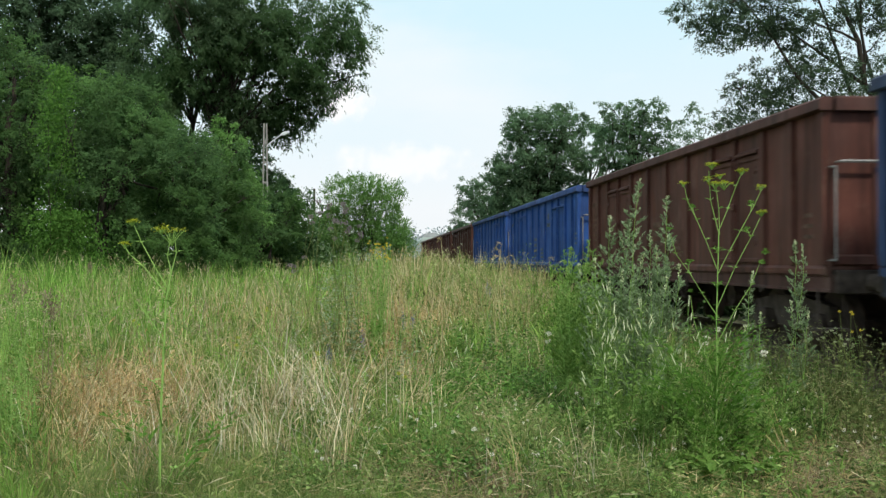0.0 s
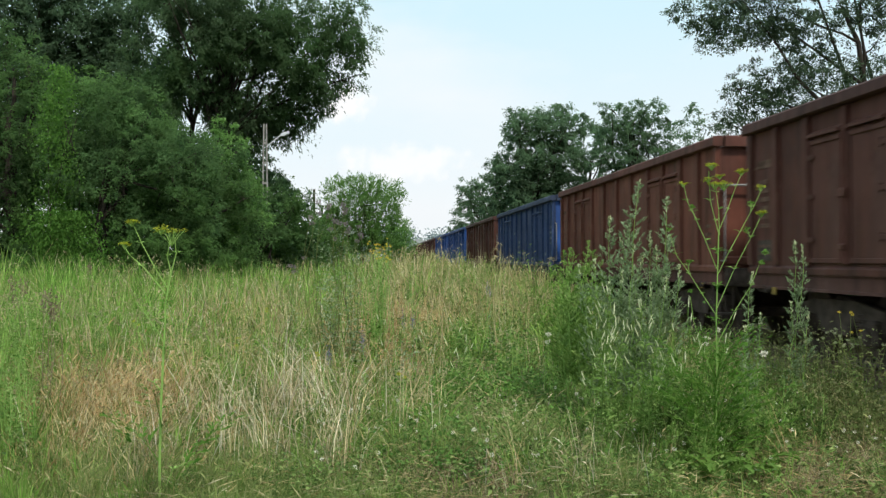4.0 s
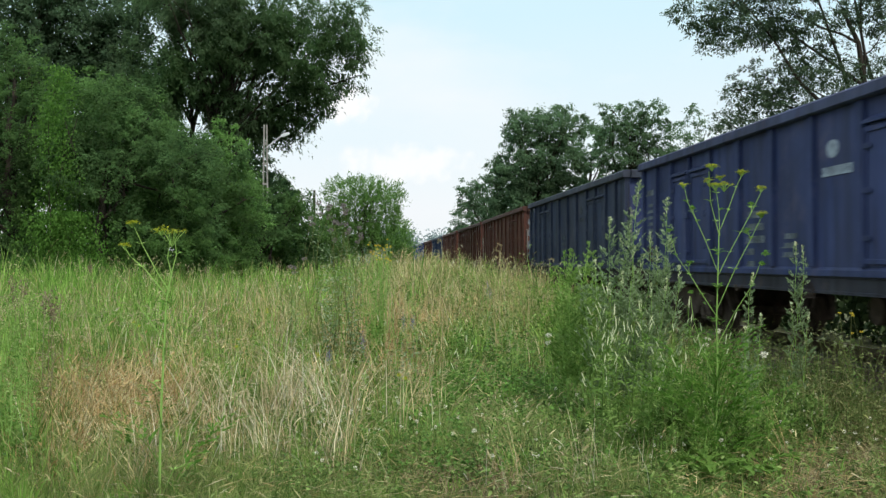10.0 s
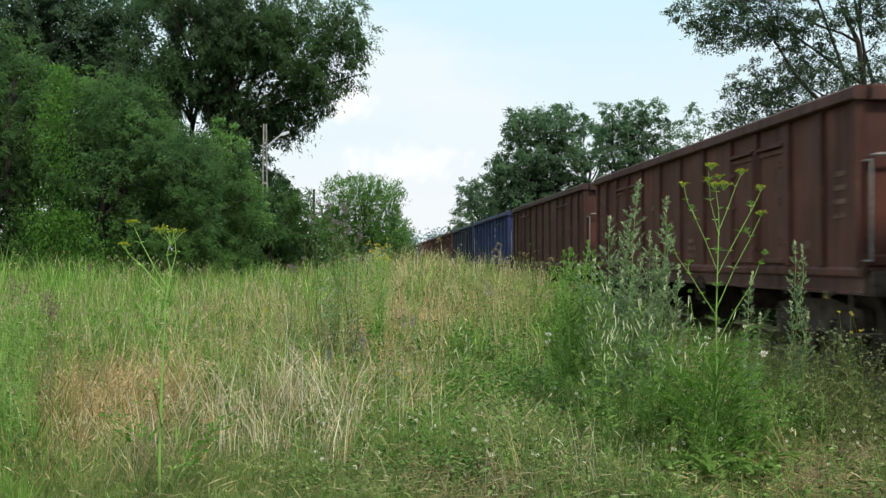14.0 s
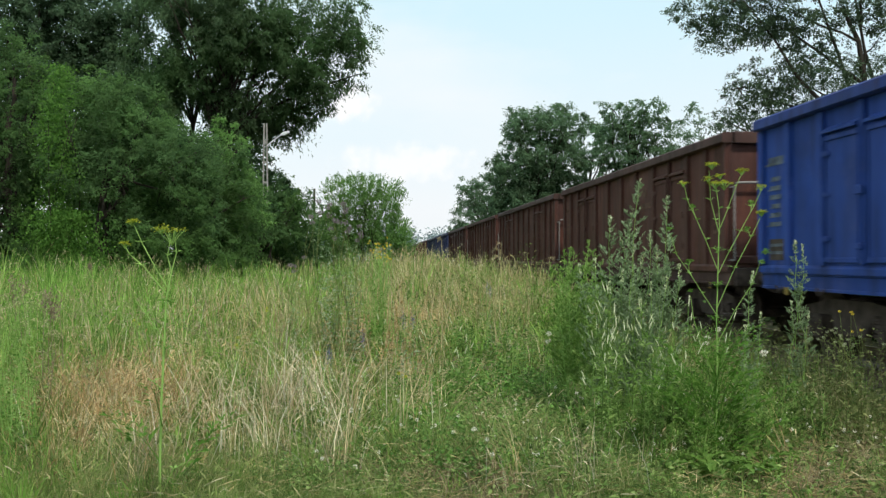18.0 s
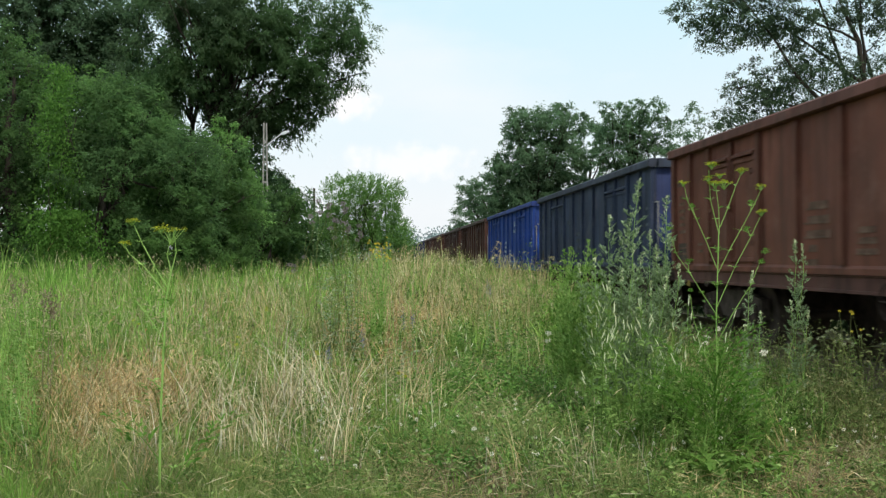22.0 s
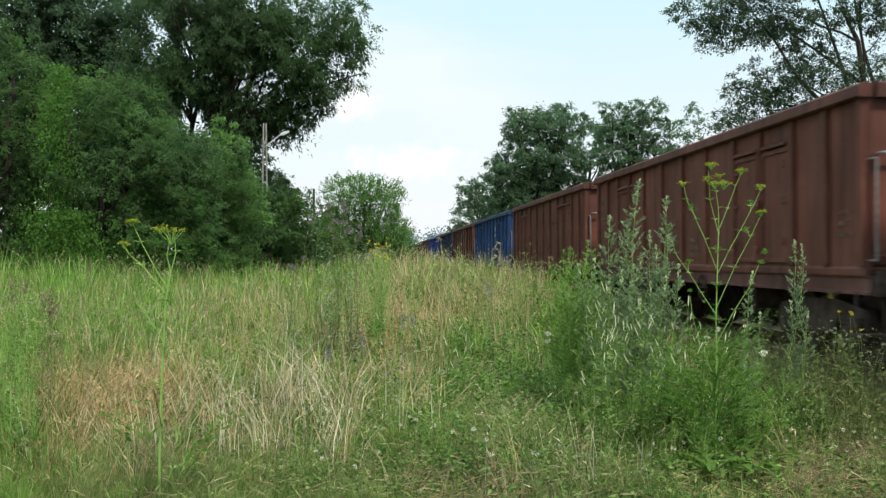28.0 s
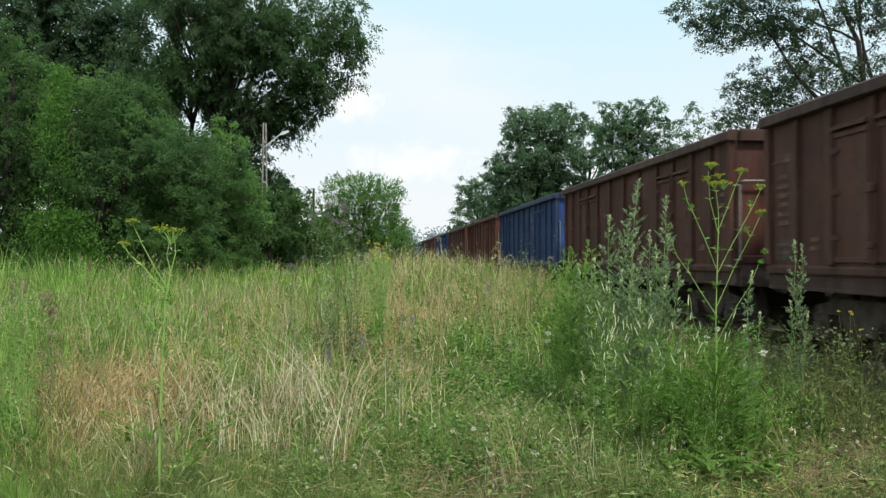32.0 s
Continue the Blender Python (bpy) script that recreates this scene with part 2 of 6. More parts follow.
M_GEAR = plain_mat("running_gear", (0.085, 0.065, 0.054), 0.8, 0.1, 0.5, 7.0, 0.3)
M_DUSTY = plain_mat("dusty_frame", (0.046, 0.032, 0.026), 0.85, 0, 0.4, 3.0, 0.2)
M_CHALK = plain_mat("white_lettering", (0.145, 0.165, 0.19), 0.7, 0, 0.6, 7.0, 0.0)
M_LETTER = plain_mat("clear_lettering", (0.34, 0.39, 0.47), 0.7, 0, 0.5, 7.0, 0.0)
M_GREYED = plain_mat("greyed_lettering", (0.075, 0.085, 0.105), 0.75, 0, 0.6, 7.0, 0.0)
M_FAINT = plain_mat("faded_lettering", (0.15, 0.092, 0.068), 0.8, 0, 0.5, 7.0, 0.0)
M_SIGN = plain_mat("yellow_plate", (0.50, 0.36, 0.05), 0.6, 0, 0.2, 9.0, 0.0)
M_OCHRE = plain_mat("dirty_yellow_plate", (0.24, 0.165, 0.045), 0.8, 0, 0.5, 14.0, 0.0)
M_HANDRAIL = plain_mat("worn_handrail", (0.217, 0.206, 0.195), 0.6, 0, 0.25, 20.0, 0.0)

PAINTS = {
    "brown": (paint_mat("brown_paint", (0.106, 0.037, 0.026), amount=0.55), "rust-brown"),
    "red": (paint_mat("red_brown_paint", (0.148, 0.049, 0.031), amount=0.4), "reddish-brown"),
    "dark": (paint_mat("dark_brown_paint", (0.090, 0.034, 0.025), amount=0.6), "dark-brown"),
    "navy": (paint_mat("navy_paint", (0.038, 0.055, 0.155), amount=0.2), "dark navy-blue"),
    "slate": (paint_mat("slate_paint", (0.033, 0.046, 0.091), amount=0.2), "grey-blue"),
    "blue": (paint_mat("bright_blue_paint", (0.021, 0.066, 0.305), amount=0.08), "bright blue"),
    "steel": (paint_mat("steel_blue_paint", (0.029, 0.058, 0.148), amount=0.2), "dull steel-blue"),
    "azure": (paint_mat("azure_paint", (0.028, 0.095, 0.33), amount=0.1), "strong blue"),
    "mid": (paint_mat("mid_blue_paint", (0.020, 0.070, 0.205), amount=0.2), "mid-blue"),
}

RIMS = {k: paint_mat(k + "_worn_rim", tuple(0.66 * c + (0.004 if v[0] > v[2] else 0.018) for c in v), (0.10, 0.05, 0.034), 0.5, 0.6)
        for k, v in (("brown", (0.125, 0.046, 0.034)), ("red", (0.165, 0.054, 0.036)), ("dark", (0.095, 0.042, 0.032)), ("navy", (0.036, 0.052, 0.145)),
                     ("slate", (0.036, 0.050, 0.092)), ("blue", (0.02, 0.068, 0.35)), ("steel", (0.034, 0.066, 0.150)), ("azure", (0.028, 0.095, 0.33)), ("mid", (0.019, 0.062, 0.165)))}
SILLS = {k: paint_mat(k + "_dusty_sill", tuple(0.72 * c + 0.014 for c in v), (0.075, 0.045, 0.033), 0.6, 0.7)
         for k, v in (("brown", (0.118, 0.041, 0.029)), ("red", (0.16, 0.056, 0.041)), ("dark", (0.086, 0.035, 0.026)), ("navy", (0.030, 0.034, 0.06)),
                      ("slate", (0.032, 0.033, 0.045)), ("steel", (0.032, 0.05, 0.085)), ("azure", (0.028, 0.07, 0.2)), ("mid", (0.026, 0.06, 0.13)))}


# ---- mesh helpers ----
RNG = np.random.default_rng(7)


def np_mesh(name, verts, quads=None, tris=None, smooth=False):
    me = bpy.data.meshes.new(name)
    verts = np.asarray(verts, dtype=np.float32).reshape(-1, 3)
    nq = 0 if quads is None else len(quads)
    nt = 0 if tris is None else len(tris)
    loops = np.concatenate([np.asarray(a, dtype=np.int32).ravel() for a, n in ((quads, nq), (tris, nt)) if n])
    starts = np.concatenate([np.arange(nq, dtype=np.int32) * 4, nq * 4 + np.arange(nt, dtype=np.int32) * 3])
    me.vertices.add(len(verts))
    me.vertices.foreach_set("co", verts.ravel())
    me.loops.add(len(loops))
    me.loops.foreach_set("vertex_index", loops)
    me.polygons.add(nq + nt)
    me.polygons.foreach_set("loop_start", starts)
    if smooth:
        me.polygons.foreach_set("use_smooth", np.ones(nq + nt, dtype=bool))
    me.update(calc_edges=True)
    return me


def put(name, me, mat=None, parent=None, label=""):
    if mat is not None and not me.materials:
        me.materials.append(mat)
    ob = new(name, me)
    if parent is not None:
        ob.parent = parent
    if label:
        ob["label"] = label
    return ob


def part(name, bm, mat, parent, label=""):
    me = bpy.data.meshes.new(name)
    bm.normal_update()
    bm.to_mesh(me)
    bm.free()
    return put(name, me, mat, parent, label)


def box(bm, x0, x1, y0, y1, z0, z1, bevel=0.0):
    vs = [bm.verts.new((x, y, z)) for x in (x0, x1) for y in (y0, y1) for z in (z0, z1)]
    fs = [bm.faces.new([vs[i] for i in f]) for f in ((0, 1, 3, 2), (4, 6, 7, 5), (0, 4, 5, 1), (2, 3, 7, 6), (0, 2, 6, 4), (1, 5, 7, 3))]
    if bevel:
        es = {e for f in fs for e in f.edges}
        bmesh.ops.bevel(bm, geom=list(es), offset=bevel, segments=1, affect="EDGES")


def prism(bm, outline, axis, a, b):
    """A closed outline of (u, v) drawn out along an axis from a to b. axis x: (y, z), y: (x, z), z: (x, y)."""
    def at(u, v, w):
        return {"x": (w, u, v), "y": (u, w, v), "z": (u, v, w)}[axis]
    lo = [bm.verts.new(at(u, v, a)) for u, v in outline]
    hi = [bm.verts.new(at(u, v, b)) for u, v in outline]
    n = len(outline)
    bm.faces.new(lo)
    bm.faces.new(hi[::-1])
    for i in range(n):
        bm.faces.new((lo[i], hi[i], hi[(i + 1) % n], lo[(i + 1) % n]))
    bmesh.ops.recalc_face_normals(bm, faces=bm.faces[:])


def disc(bm, x0, x1, cy, cz, r, n=20):
    prism(bm, [(cy + r * math.cos(2 * math.pi * i / n), cz + r * math.sin(2 * math.pi * i / n)) for i in range(n)], "x", x0, x1)


def rod(bm, a, b, r, n=6):
    a, b = Vector(a), Vector(b)
    q = (b - a).to_track_quat("Z", "Y")
    rings = [[bm.verts.new(p + q @ Vector((r * math.cos(2 * math.pi * i / n), r * math.sin(2 * math.pi * i / n), 0))) for i in range(n)] for p in (a, b)]
    for i in range(n):
        bm.faces.new((rings[0][i], rings[0][(i + 1) % n], rings[1][(i + 1) % n], rings[1][i]))
    bm.faces.new(rings[0][::-1])
    bm.faces.new(rings[1])


class Soup:
    """Collects quads and triangles as arrays, then makes one mesh."""
    def __init__(self):
        self.v, self.q, self.t, self.n = [], [], [], 0

    def add(self, v, q=None, t=None):
        v = np.asarray(v, dtype=np.float32).reshape(-1, 3)
        if q is not None and len(q):
            self.q.append(np.asarray(q) + self.n)
        if t is not None and len(t):
            self.t.append(np.asarray(t) + self.n)
        self.v.append(v)
        self.n += len(v)

    def tube(self, pts, radii, sides=6):
        pts = np.asarray(pts, dtype=float)
        k = len(pts)
        tan = np.gradient(pts, axis=0)
        tan /= np.linalg.norm(tan, axis=1)[:, None] + 1e-9
        ref = np.array([0.31, 0.95, 0.05]) if abs(tan[0][2]) > 0.5 else np.array([0, 0, 1.0])
        u = np.cross(tan, ref)
        u /= np.linalg.norm(u, axis=1)[:, None] + 1e-9
        w = np.cross(tan, u)
        a = np.linspace(0, 2 * np.pi, sides, endpoint=False)
        ring = (u[:, None] * np.cos(a)[None, :, None] + w[:, None] * np.sin(a)[None, :, None]) * np.asarray(radii)[:, None, None] + pts[:, None]
        i, j = np.meshgrid(np.arange(k - 1), np.arange(sides), indexing="ij")
        j2 = (j + 1) % sides
        q = np.stack([i * sides + j, i * sides + j2, (i + 1) * sides + j2, (i + 1) * sides + j], -1).reshape(-1, 4)
        self.add(ring.reshape(-1, 3), q)

    def leaves(self, pos, length, width, direction, droop=0.3, normal=None):
        """One folded four-cornered leaf at each place, pointing along its direction; normal: the way its face looks."""
        pos = np.asarray(pos, dtype=float)
        n = len(pos)
        d = direction / (np.linalg.norm(direction, axis=1)[:, None] + 1e-9)
        side = np.cross(d, RNG.normal(size=(n, 3)) if normal is None else normal)
        side /= np.linalg.norm(side, axis=1)[:, None] + 1e-9
        ln = np.broadcast_to(length, (n,))[:, None]
        wd = np.broadcast_to(width, (n,))[:, None] * 0.5
        tip = pos + d * ln - np.array([0, 0, 1.0]) * ln * droop
        mid = pos + d * ln * 0.45
        up = np.cross(side, d) * wd * 0.4
        v = np.stack([pos, mid + side * wd + up, tip, mid - side * wd + up], 1)
        self.add(v.reshape(-1, 3), np.arange(n * 4).reshape(-1, 4))

    def blades(self, base, h, w, lean, az=None):
        """Tapered, bent grass blades."""
        base = np.asarray(base, dtype=float)
        n = len(base)
        az = RNG.uniform(0, 2 * np.pi, n) if az is None else az
        ld = np.stack([np.cos(az), np.sin(az), np.zeros(n)], 1)
        fa = RNG.uniform(0, 2 * np.pi, n)
        sd = np.stack([np.cos(fa), np.sin(fa), np.zeros(n)], 1)
        rows = []
        for s, k in ((0, 1.0), (0.4, 0.85), (0.75, 0.5)):
            c = base + np.array([0, 0, 1.0]) * (h * s * (1 - 0.25 * lean * s))[:, None] + ld * (h * lean * s * s)[:, None]
            rows += [c - sd * (w * k * 0.5)[:, None], c + sd * (w * k * 0.5)[:, None]]
        rows.append(base + np.array([0, 0, 1.0]) * (h * (1 - 0.25 * lean))[:, None] + ld * (h * lean)[:, None])
        v = np.stack(rows, 1).reshape(-1, 3)
        o = np.arange(n)[:, None] * 7
        self.add(v, np.concatenate([o + [0, 1, 3, 2], o + [2, 3, 5, 4]]), o + [4, 5, 6])
        return rows[-1], ld

    def mesh(self, name, smooth=False):
        q = np.concatenate(self.q) if self.q else None
        t = np.concatenate(self.t) if self.t else None
        return np_mesh(name, np.concatenate(self.v), q, t, smooth)


def spot(deg, dist):
    """Ground place at a bearing from the track's direction and a distance along the track."""
    return dist * math.tan(radians(deg)), dist


def ground_z(x, y):
    """Height of the meadow: nearly level, rising a little away from the camera, a low swell along the track."""
    x, y = np.asarray(x, dtype=float), np.asarray(y, dtype=float)
    rise = 0.40 * np.clip((y - 9) / 34, 0, 1) ** 1.1
    swell = 0.36 * np.exp(-((x - 2.4) / 2.8) ** 2) * np.clip((y - 11) / 12, 0, 1)
    bumps = 0.035 * np.sin(x * 1.3 + 0.7) * np.cos(y * 0.9) + 0.025 * np.sin(x * 2.9 + y * 1.7)
    fade = np.clip((4.9 - x) / 1.5, 0, 1) + np.clip((x - 10) / 2, 0, 1)
    return (rise + swell + bumps) * fade


# ---- ground and track ----
def build_ground():
    xs = np.concatenate([np.linspace(-2500, -60, 12), np.linspace(-50, -22, 15), np.linspace(-20, 14, 86), np.linspace(16, 60, 12), np.linspace(80, 2500, 12)])
    ys = np.concatenate([np.linspace(-2500, -30, 12), np.linspace(-25, 0, 14), np.linspace(1, 70, 140), np.linspace(75, 200, 26), np.linspace(240, 4000, 14)])
    gx, gy = np.meshgrid(xs, ys, indexing="ij")
    v = np.stack([gx, gy, ground_z(gx, gy)], -1).reshape(-1, 3)
    i, j = np.meshgrid(np.arange(len(xs) - 1), np.arange(len(ys) - 1), indexing="ij")
    k = len(ys)
    q = np.stack([i * k + j, (i + 1) * k + j, (i + 1) * k + j + 1, i * k + j + 1], -1).reshape(-1, 4)
    m, nt, p, out = base_mat("meadow_soil")
    a = noise_node(nt, 0.6, 6)
    b = noise_node(nt, 9.0, 6)
    c1 = ramp_node(nt, a.outputs[0], [(0.35, (0.09, 0.12, 0.04)), (0.6, (0.17, 0.16, 0.07))]).outputs[0]
    c2 = ramp_node(nt, b.outputs[0], [(0.3, (0.35, 0.35, 0.35)), (0.7, (1, 1, 1))]).outputs[0]
    nt.links.new(mix_node(nt, 1.0, c1, c2, "MULTIPLY"), p.inputs["Base Color"])
    p.inputs["Roughness"].default_value = 0.95
    bump_node(nt, p, b.outputs[0], 1.0, 0.04)
    g = put("ground", np_mesh("ground", v, q, smooth=True), m)
    tagged(g, "dry green meadow soil beside a railway", "ground", kind="structure")


def build_track():
    bm = bmesh.new()
    prism(bm, [(TRACK - 2.2, -0.25), (TRACK - 1.55, 0.03), (TRACK + 1.55, 0.03), (TRACK + 2.2, -0.25)], "y", -420, 620)
    tagged(part("ballast", bm, M_BALLAST, None), "dark brown stone ballast under the rails", "ballast", kind="structure")
    for s in (-1, 1):
        bm = bmesh.new()
        c = TRACK + s * 0.7535
        prism(bm, [(c - 0.07, 0.04), (c + 0.07, 0.04), (c + 0.012, 0.075), (c + 0.012, RAIL - 0.04), (c + 0.036, RAIL - 0.03),
                   (c + 0.036, RAIL), (c - 0.036, RAIL), (c - 0.036, RAIL - 0.03), (c - 0.012, RAIL - 0.04), (c - 0.012, 0.075)], "y", -420, 620)
        tagged(part("rail", bm, M_RAIL, None), "rusty steel rail of the railway track", "rail", kind="structure")


# ---- the train ----
POSTS = (1.22, 2.45, 4.5, 5.43, 6.3)
DOOR = 3.475          # middle of each pair of door leaves
HALF = 6.4


def shared(cache, key, make):
    if key not in cache:
        bm = bmesh.new()
        make(bm)
        me = bpy.data.meshes.new(key)
        bm.normal_update()
        bm.to_mesh(me)
        bm.free()
        cache[key] = me
    return cache[key]


GEAR = {}


def build_bogie(wagon, cy):
    def frame_mesh(bm):
        for s in (-1, 1):
            prism(bm, [(-1.25, 0.42), (-1.1, 0.62), (-0.55, 0.62), (-0.35, 0.40), (0.35, 0.40), (0.55, 0.62), (1.1, 0.62), (1.25, 0.42),
                       (1.2, 0.72), (0.5, 0.82), (-0.5, 0.82), (-1.2, 0.72)], "x", s * 0.98 - 0.06, s * 0.98 + 0.06)
        box(bm, -0.95, 0.95, -0.22, 0.22, 0.50, 0.86, 0.03)

    def wheel_mesh(bm):
        rod(bm, (-0.9, 0, 0), (0.9, 0, 0), 0.075, 10)
        for s in (-1, 1):
            a, b = sorted((s * 0.70, s * 0.82))
            disc(bm, a, b, 0, 0, 0.46, 24)
            a, b = sorted((s * 0.66, s * 0.70))
            disc(bm, a, b, 0, 0, 0.49, 24)
            a, b = sorted((s * 0.80, s * 0.86))
            disc(bm, a, b, 0, 0, 0.13, 12)

    def abox_mesh(bm):
        box(bm, -0.12, 0.12, -0.16, 0.16, -0.16, 0.16, 0.04)
        disc(bm, -0.15, 0.15, 0, 0, 0.09, 12)

    def spring_mesh(bm):
        for k in range(5):
            z = 0.14 + 0.055 * k
            disc_pts = [(0.085 * math.cos(a * math.pi / 5), 0.085 * math.sin(a * math.pi / 5)) for a in range(10)]
            prism(bm, disc_pts, "z", z, z + 0.035)
    bogie = put("bogie", shared(GEAR, "bogie", frame_mesh), M_GEAR, wagon, "black cast-steel bogie, dusty")
    bogie.location = (0, cy, 0)
    for y in (-0.9, 0.9):
        w = put("wheelset", shared(GEAR, "wheelset", wheel_mesh), M_GEAR, bogie)
        w.location = (0, y, 0.46)
        for s in (-1, 1):
            a = put("axle_box", shared(GEAR, "axle_box", abox_mesh), M_GEAR, bogie)
            a.location = (s * 0.99, y, 0.46)
            sp = put("spring", shared(GEAR, "spring", spring_mesh), M_GEAR, bogie)
            sp.location = (s * 0.99, y + 0.27, 0.28)


def build_wagon(style, marks, end_style):
    """Open high-sided bogie wagon: sheet walls with pressed posts, side doors, a boxed top rim, buffers and bogies."""
    paint, word = PAINTS[style]
    own = {}
    wagon = new("open_wagon")
    tagged(wagon, f"{word} weathered open freight wagon with ribbed sides", "freight wagon", "wagons of the freight train")

    def floor(bm):
        box(bm, -1.33, 1.33, -HALF + 0.02, HALF - 0.02, 1.16, 1.24)
        for s in (-1, 1):
            box(bm, s * 0.3 - 0.06, s * 0.3 + 0.06, -HALF + 0.1, HALF - 0.1, 0.86, 1.16)
    put("wagon_floor", shared(own, "wagon_floor", floor), M_GEAR, wagon)

    def solebar(bm):
        prism(bm, [(-1.37, 0.92), (-1.27, 0.92), (-1.27, 1.13), (-1.37, 1.13), (-1.37, 1.11), (-1.355, 1.10), (-1.355, 0.96), (-1.37, 0.95)], "y", -HALF, HALF)

    def side_wall(bm):
        box(bm, -1.375, -1.34, -HALF, HALF, 1.132, 3.08)
        prism(bm, [(-1.405, 1.132), (-1.375, 1.132), (-1.375, 1.235), (-1.385, 1.23), (-1.405, 1.20)], "y", -HALF, HALF)

    def post(bm):
        h = 0.082
        lo = [(-1.375, -h), (-1.436, -h * 0.92), (-1.436, h * 0.92), (-1.375, h)]
        mid = list(lo)
        foot = [(-1.375, -h), (-1.42, -h * 0.9), (-1.42, h * 0.9), (-1.375, h)]
        rings = [[bm.verts.new((x, y, z)) for x, y in o] for o, z in ((foot, 1.24), (lo, 1.40), (mid, 2.98), ([(-1.375, -h), (-1.43, -h), (-1.43, h), (-1.375, h)], 3.068))]
        for a, b in zip(rings, rings[1:]):
            for i in range(3):
                bm.faces.new((a[i], a[i + 1], b[i + 1], b[i]))
            bm.faces.new((a[3], a[0], b[0], b[3]))
        bm.faces.new(rings[0])
        bm.faces.new(rings[-1][::-1])
        bmesh.ops.recalc_face_normals(bm, faces=bm.faces[:])

    def rim(bm):
        prism(bm, [(-1.495, 3.085), (-1.47, 3.07), (-1.32, 3.07), (-1.32, 3.215), (-1.34, 3.23), (-1.45, 3.23), (-1.485, 3.20)], "y", -HALF - 0.03, HALF + 0.03)

    def leaf(bm):
        # one leaf of the side door: sheet, pressed frame and a stiffening rib
        w = 0.90
        box(bm, -1.395, -1.376, -w / 2, w / 2, 1.27, 2.76)
        for y in (-w / 2 + 0.025, w / 2 - 0.025):
            box(bm, -1.418, -1.396, y - 0.025, y + 0.025, 1.27, 2.76, 0.006)
        for z in (1.30, 2.73):
            box(bm, -1.418, -1.396, -w / 2 + 0.06, w / 2 - 0.06, z - 0.03, z + 0.03, 0.006)

    def ledge(bm):
        prism(bm, [(-1.376, 2.79), (-1.452, 2.79), (-1.452, 2.82), (-1.376, 2.87)], "y", -0.40, 0.40)

    def hinge(bm):
        box(bm, -1.428, -1.414, -0.08, 0.08, -0.03, 0.03, 0.006)
        rod(bm, (-1.422, 0.075, -0.05), (-1.422, 0.075, 0.05), 0.013)

    def lock(bm):
        box(bm, -1.44, -1.376, -0.045, 0.045, 1.25, 3.06, 0.01)
        rod(bm, (-1.452, 0.02, 1.30), (-1.452, 0.02, 2.76), 0.014)
        box(bm, -1.478, -1.441, -0.09, 0.07, 2.02, 2.12, 0.01)
        box(bm, -1.478, -1.441, -0.06, 0.06, 1.42, 1.49, 0.01)

    def hook(bm):
        rod(bm, (-1.36, 0, 0.95), (-1.44, 0, 0.88), 0.016)
        rod(bm, (-1.44, 0, 0.88), (-1.46, 0, 0.97), 0.016)

    turn = Matrix.Rotation(math.pi, 4, "Z")
    for s in (0, 1):
        def side(name, key, make, mat, y=0.0, z=0.0, parent=None, label=""):
            ob = put(name, shared(own, key, make), mat, parent or wagon, label)
            m = Matrix.Translation((0, y, z))
            ob.matrix_local = (turn @ m) if (s and parent is None) else m
            return ob
        side("solebar", "solebar", solebar, paint if style == "blue" else SILLS[style], label="dusty side sill")
        side("side_wall", "side_wall", side_wall, paint)
        side("top_rim", "top_rim", rim, RIMS[style], label="worn greyish top rim")
        side("post", "post", post, paint)
        for y in POSTS:
            side("post", "post", post, paint, y)
            side("post", "post", post, paint, -y)
        for d in (-1, 1):
            for e in (-1, 1):
                side("door_ledge", "ledge", ledge, paint, d * DOOR + e * 0.51)
                lf = side("door_leaf", "leaf", leaf, paint, d * DOOR + e * 0.51)
                for z in (1.55, 2.07, 2.55):
                    side("hinge", "hinge", hinge, M_GEAR if z == 2.07 else paint, e * 0.37, z, lf)
            side("lock_bar", "lock", lock, paint, d * DOOR)
            side("brake_plate", "plate", lambda bm: box(bm, -1.39, -1.375, -0.065, 0.065, 0.85, 0.95, 0.01), M_OCHRE, d * 5.55, label="dirty yellow brake plate")
        for y in (-5.7, -4.5, -1.2, 1.2, 4.5, 5.7):
            side("rope_hook", "hook", hook, M_GEAR, y)

    # end walls: the -y end is the one seen after the wagon has passed
    def end_wall(bm):
        box(bm, -1.335, 1.335, -HALF, -HALF + 0.035, 1.19, 3.055)

    def end_rib(bm):
        prism(bm, [(-HALF - 0.002, -0.07), (-HALF - 0.05, -0.045), (-HALF - 0.05, 0.045), (-HALF - 0.002, 0.07)], "x", -1.335, 1.335)

    def stake(bm):
        prism(bm, [(-0.07, -HALF - 0.002), (-0.05, -HALF - 0.045), (0.05, -HALF - 0.045), (0.07, -HALF - 0.002)], "z", 1.20, 3.05)

    def end_rim(bm):
        prism(bm, [(-HALF - 0.10, 3.06), (-HALF + 0.05, 3.06), (-HALF + 0.05, 3.21), (-HALF + 0.03, 3.23), (-HALF - 0.08, 3.23), (-HALF - 0.10, 3.21)], "x", -1.318, 1.318)

    def headstock(bm):
        box(bm, -1.30, 1.30, -HALF - 0.05, -HALF + 0.08, 0.90, 1.185, 0.015)

    def buffer(bm):
        for y0, y1, r in ((-0.26, 0.0, 0.10), (-0.50, -0.26, 0.07), (-0.55, -0.50, 0.22)):
            prism(bm, [(r * math.cos(i * math.pi / 8), r * math.sin(i * math.pi / 8)) for i in range(16)], "y", y0, y1)

    def hookbar(bm):
        box(bm, -0.05, 0.05, -0.42, 0.0, -0.06, 0.06, 0.015)
        box(bm, -0.05, 0.05, -0.48, -0.38, -0.02, 0.14, 0.02)
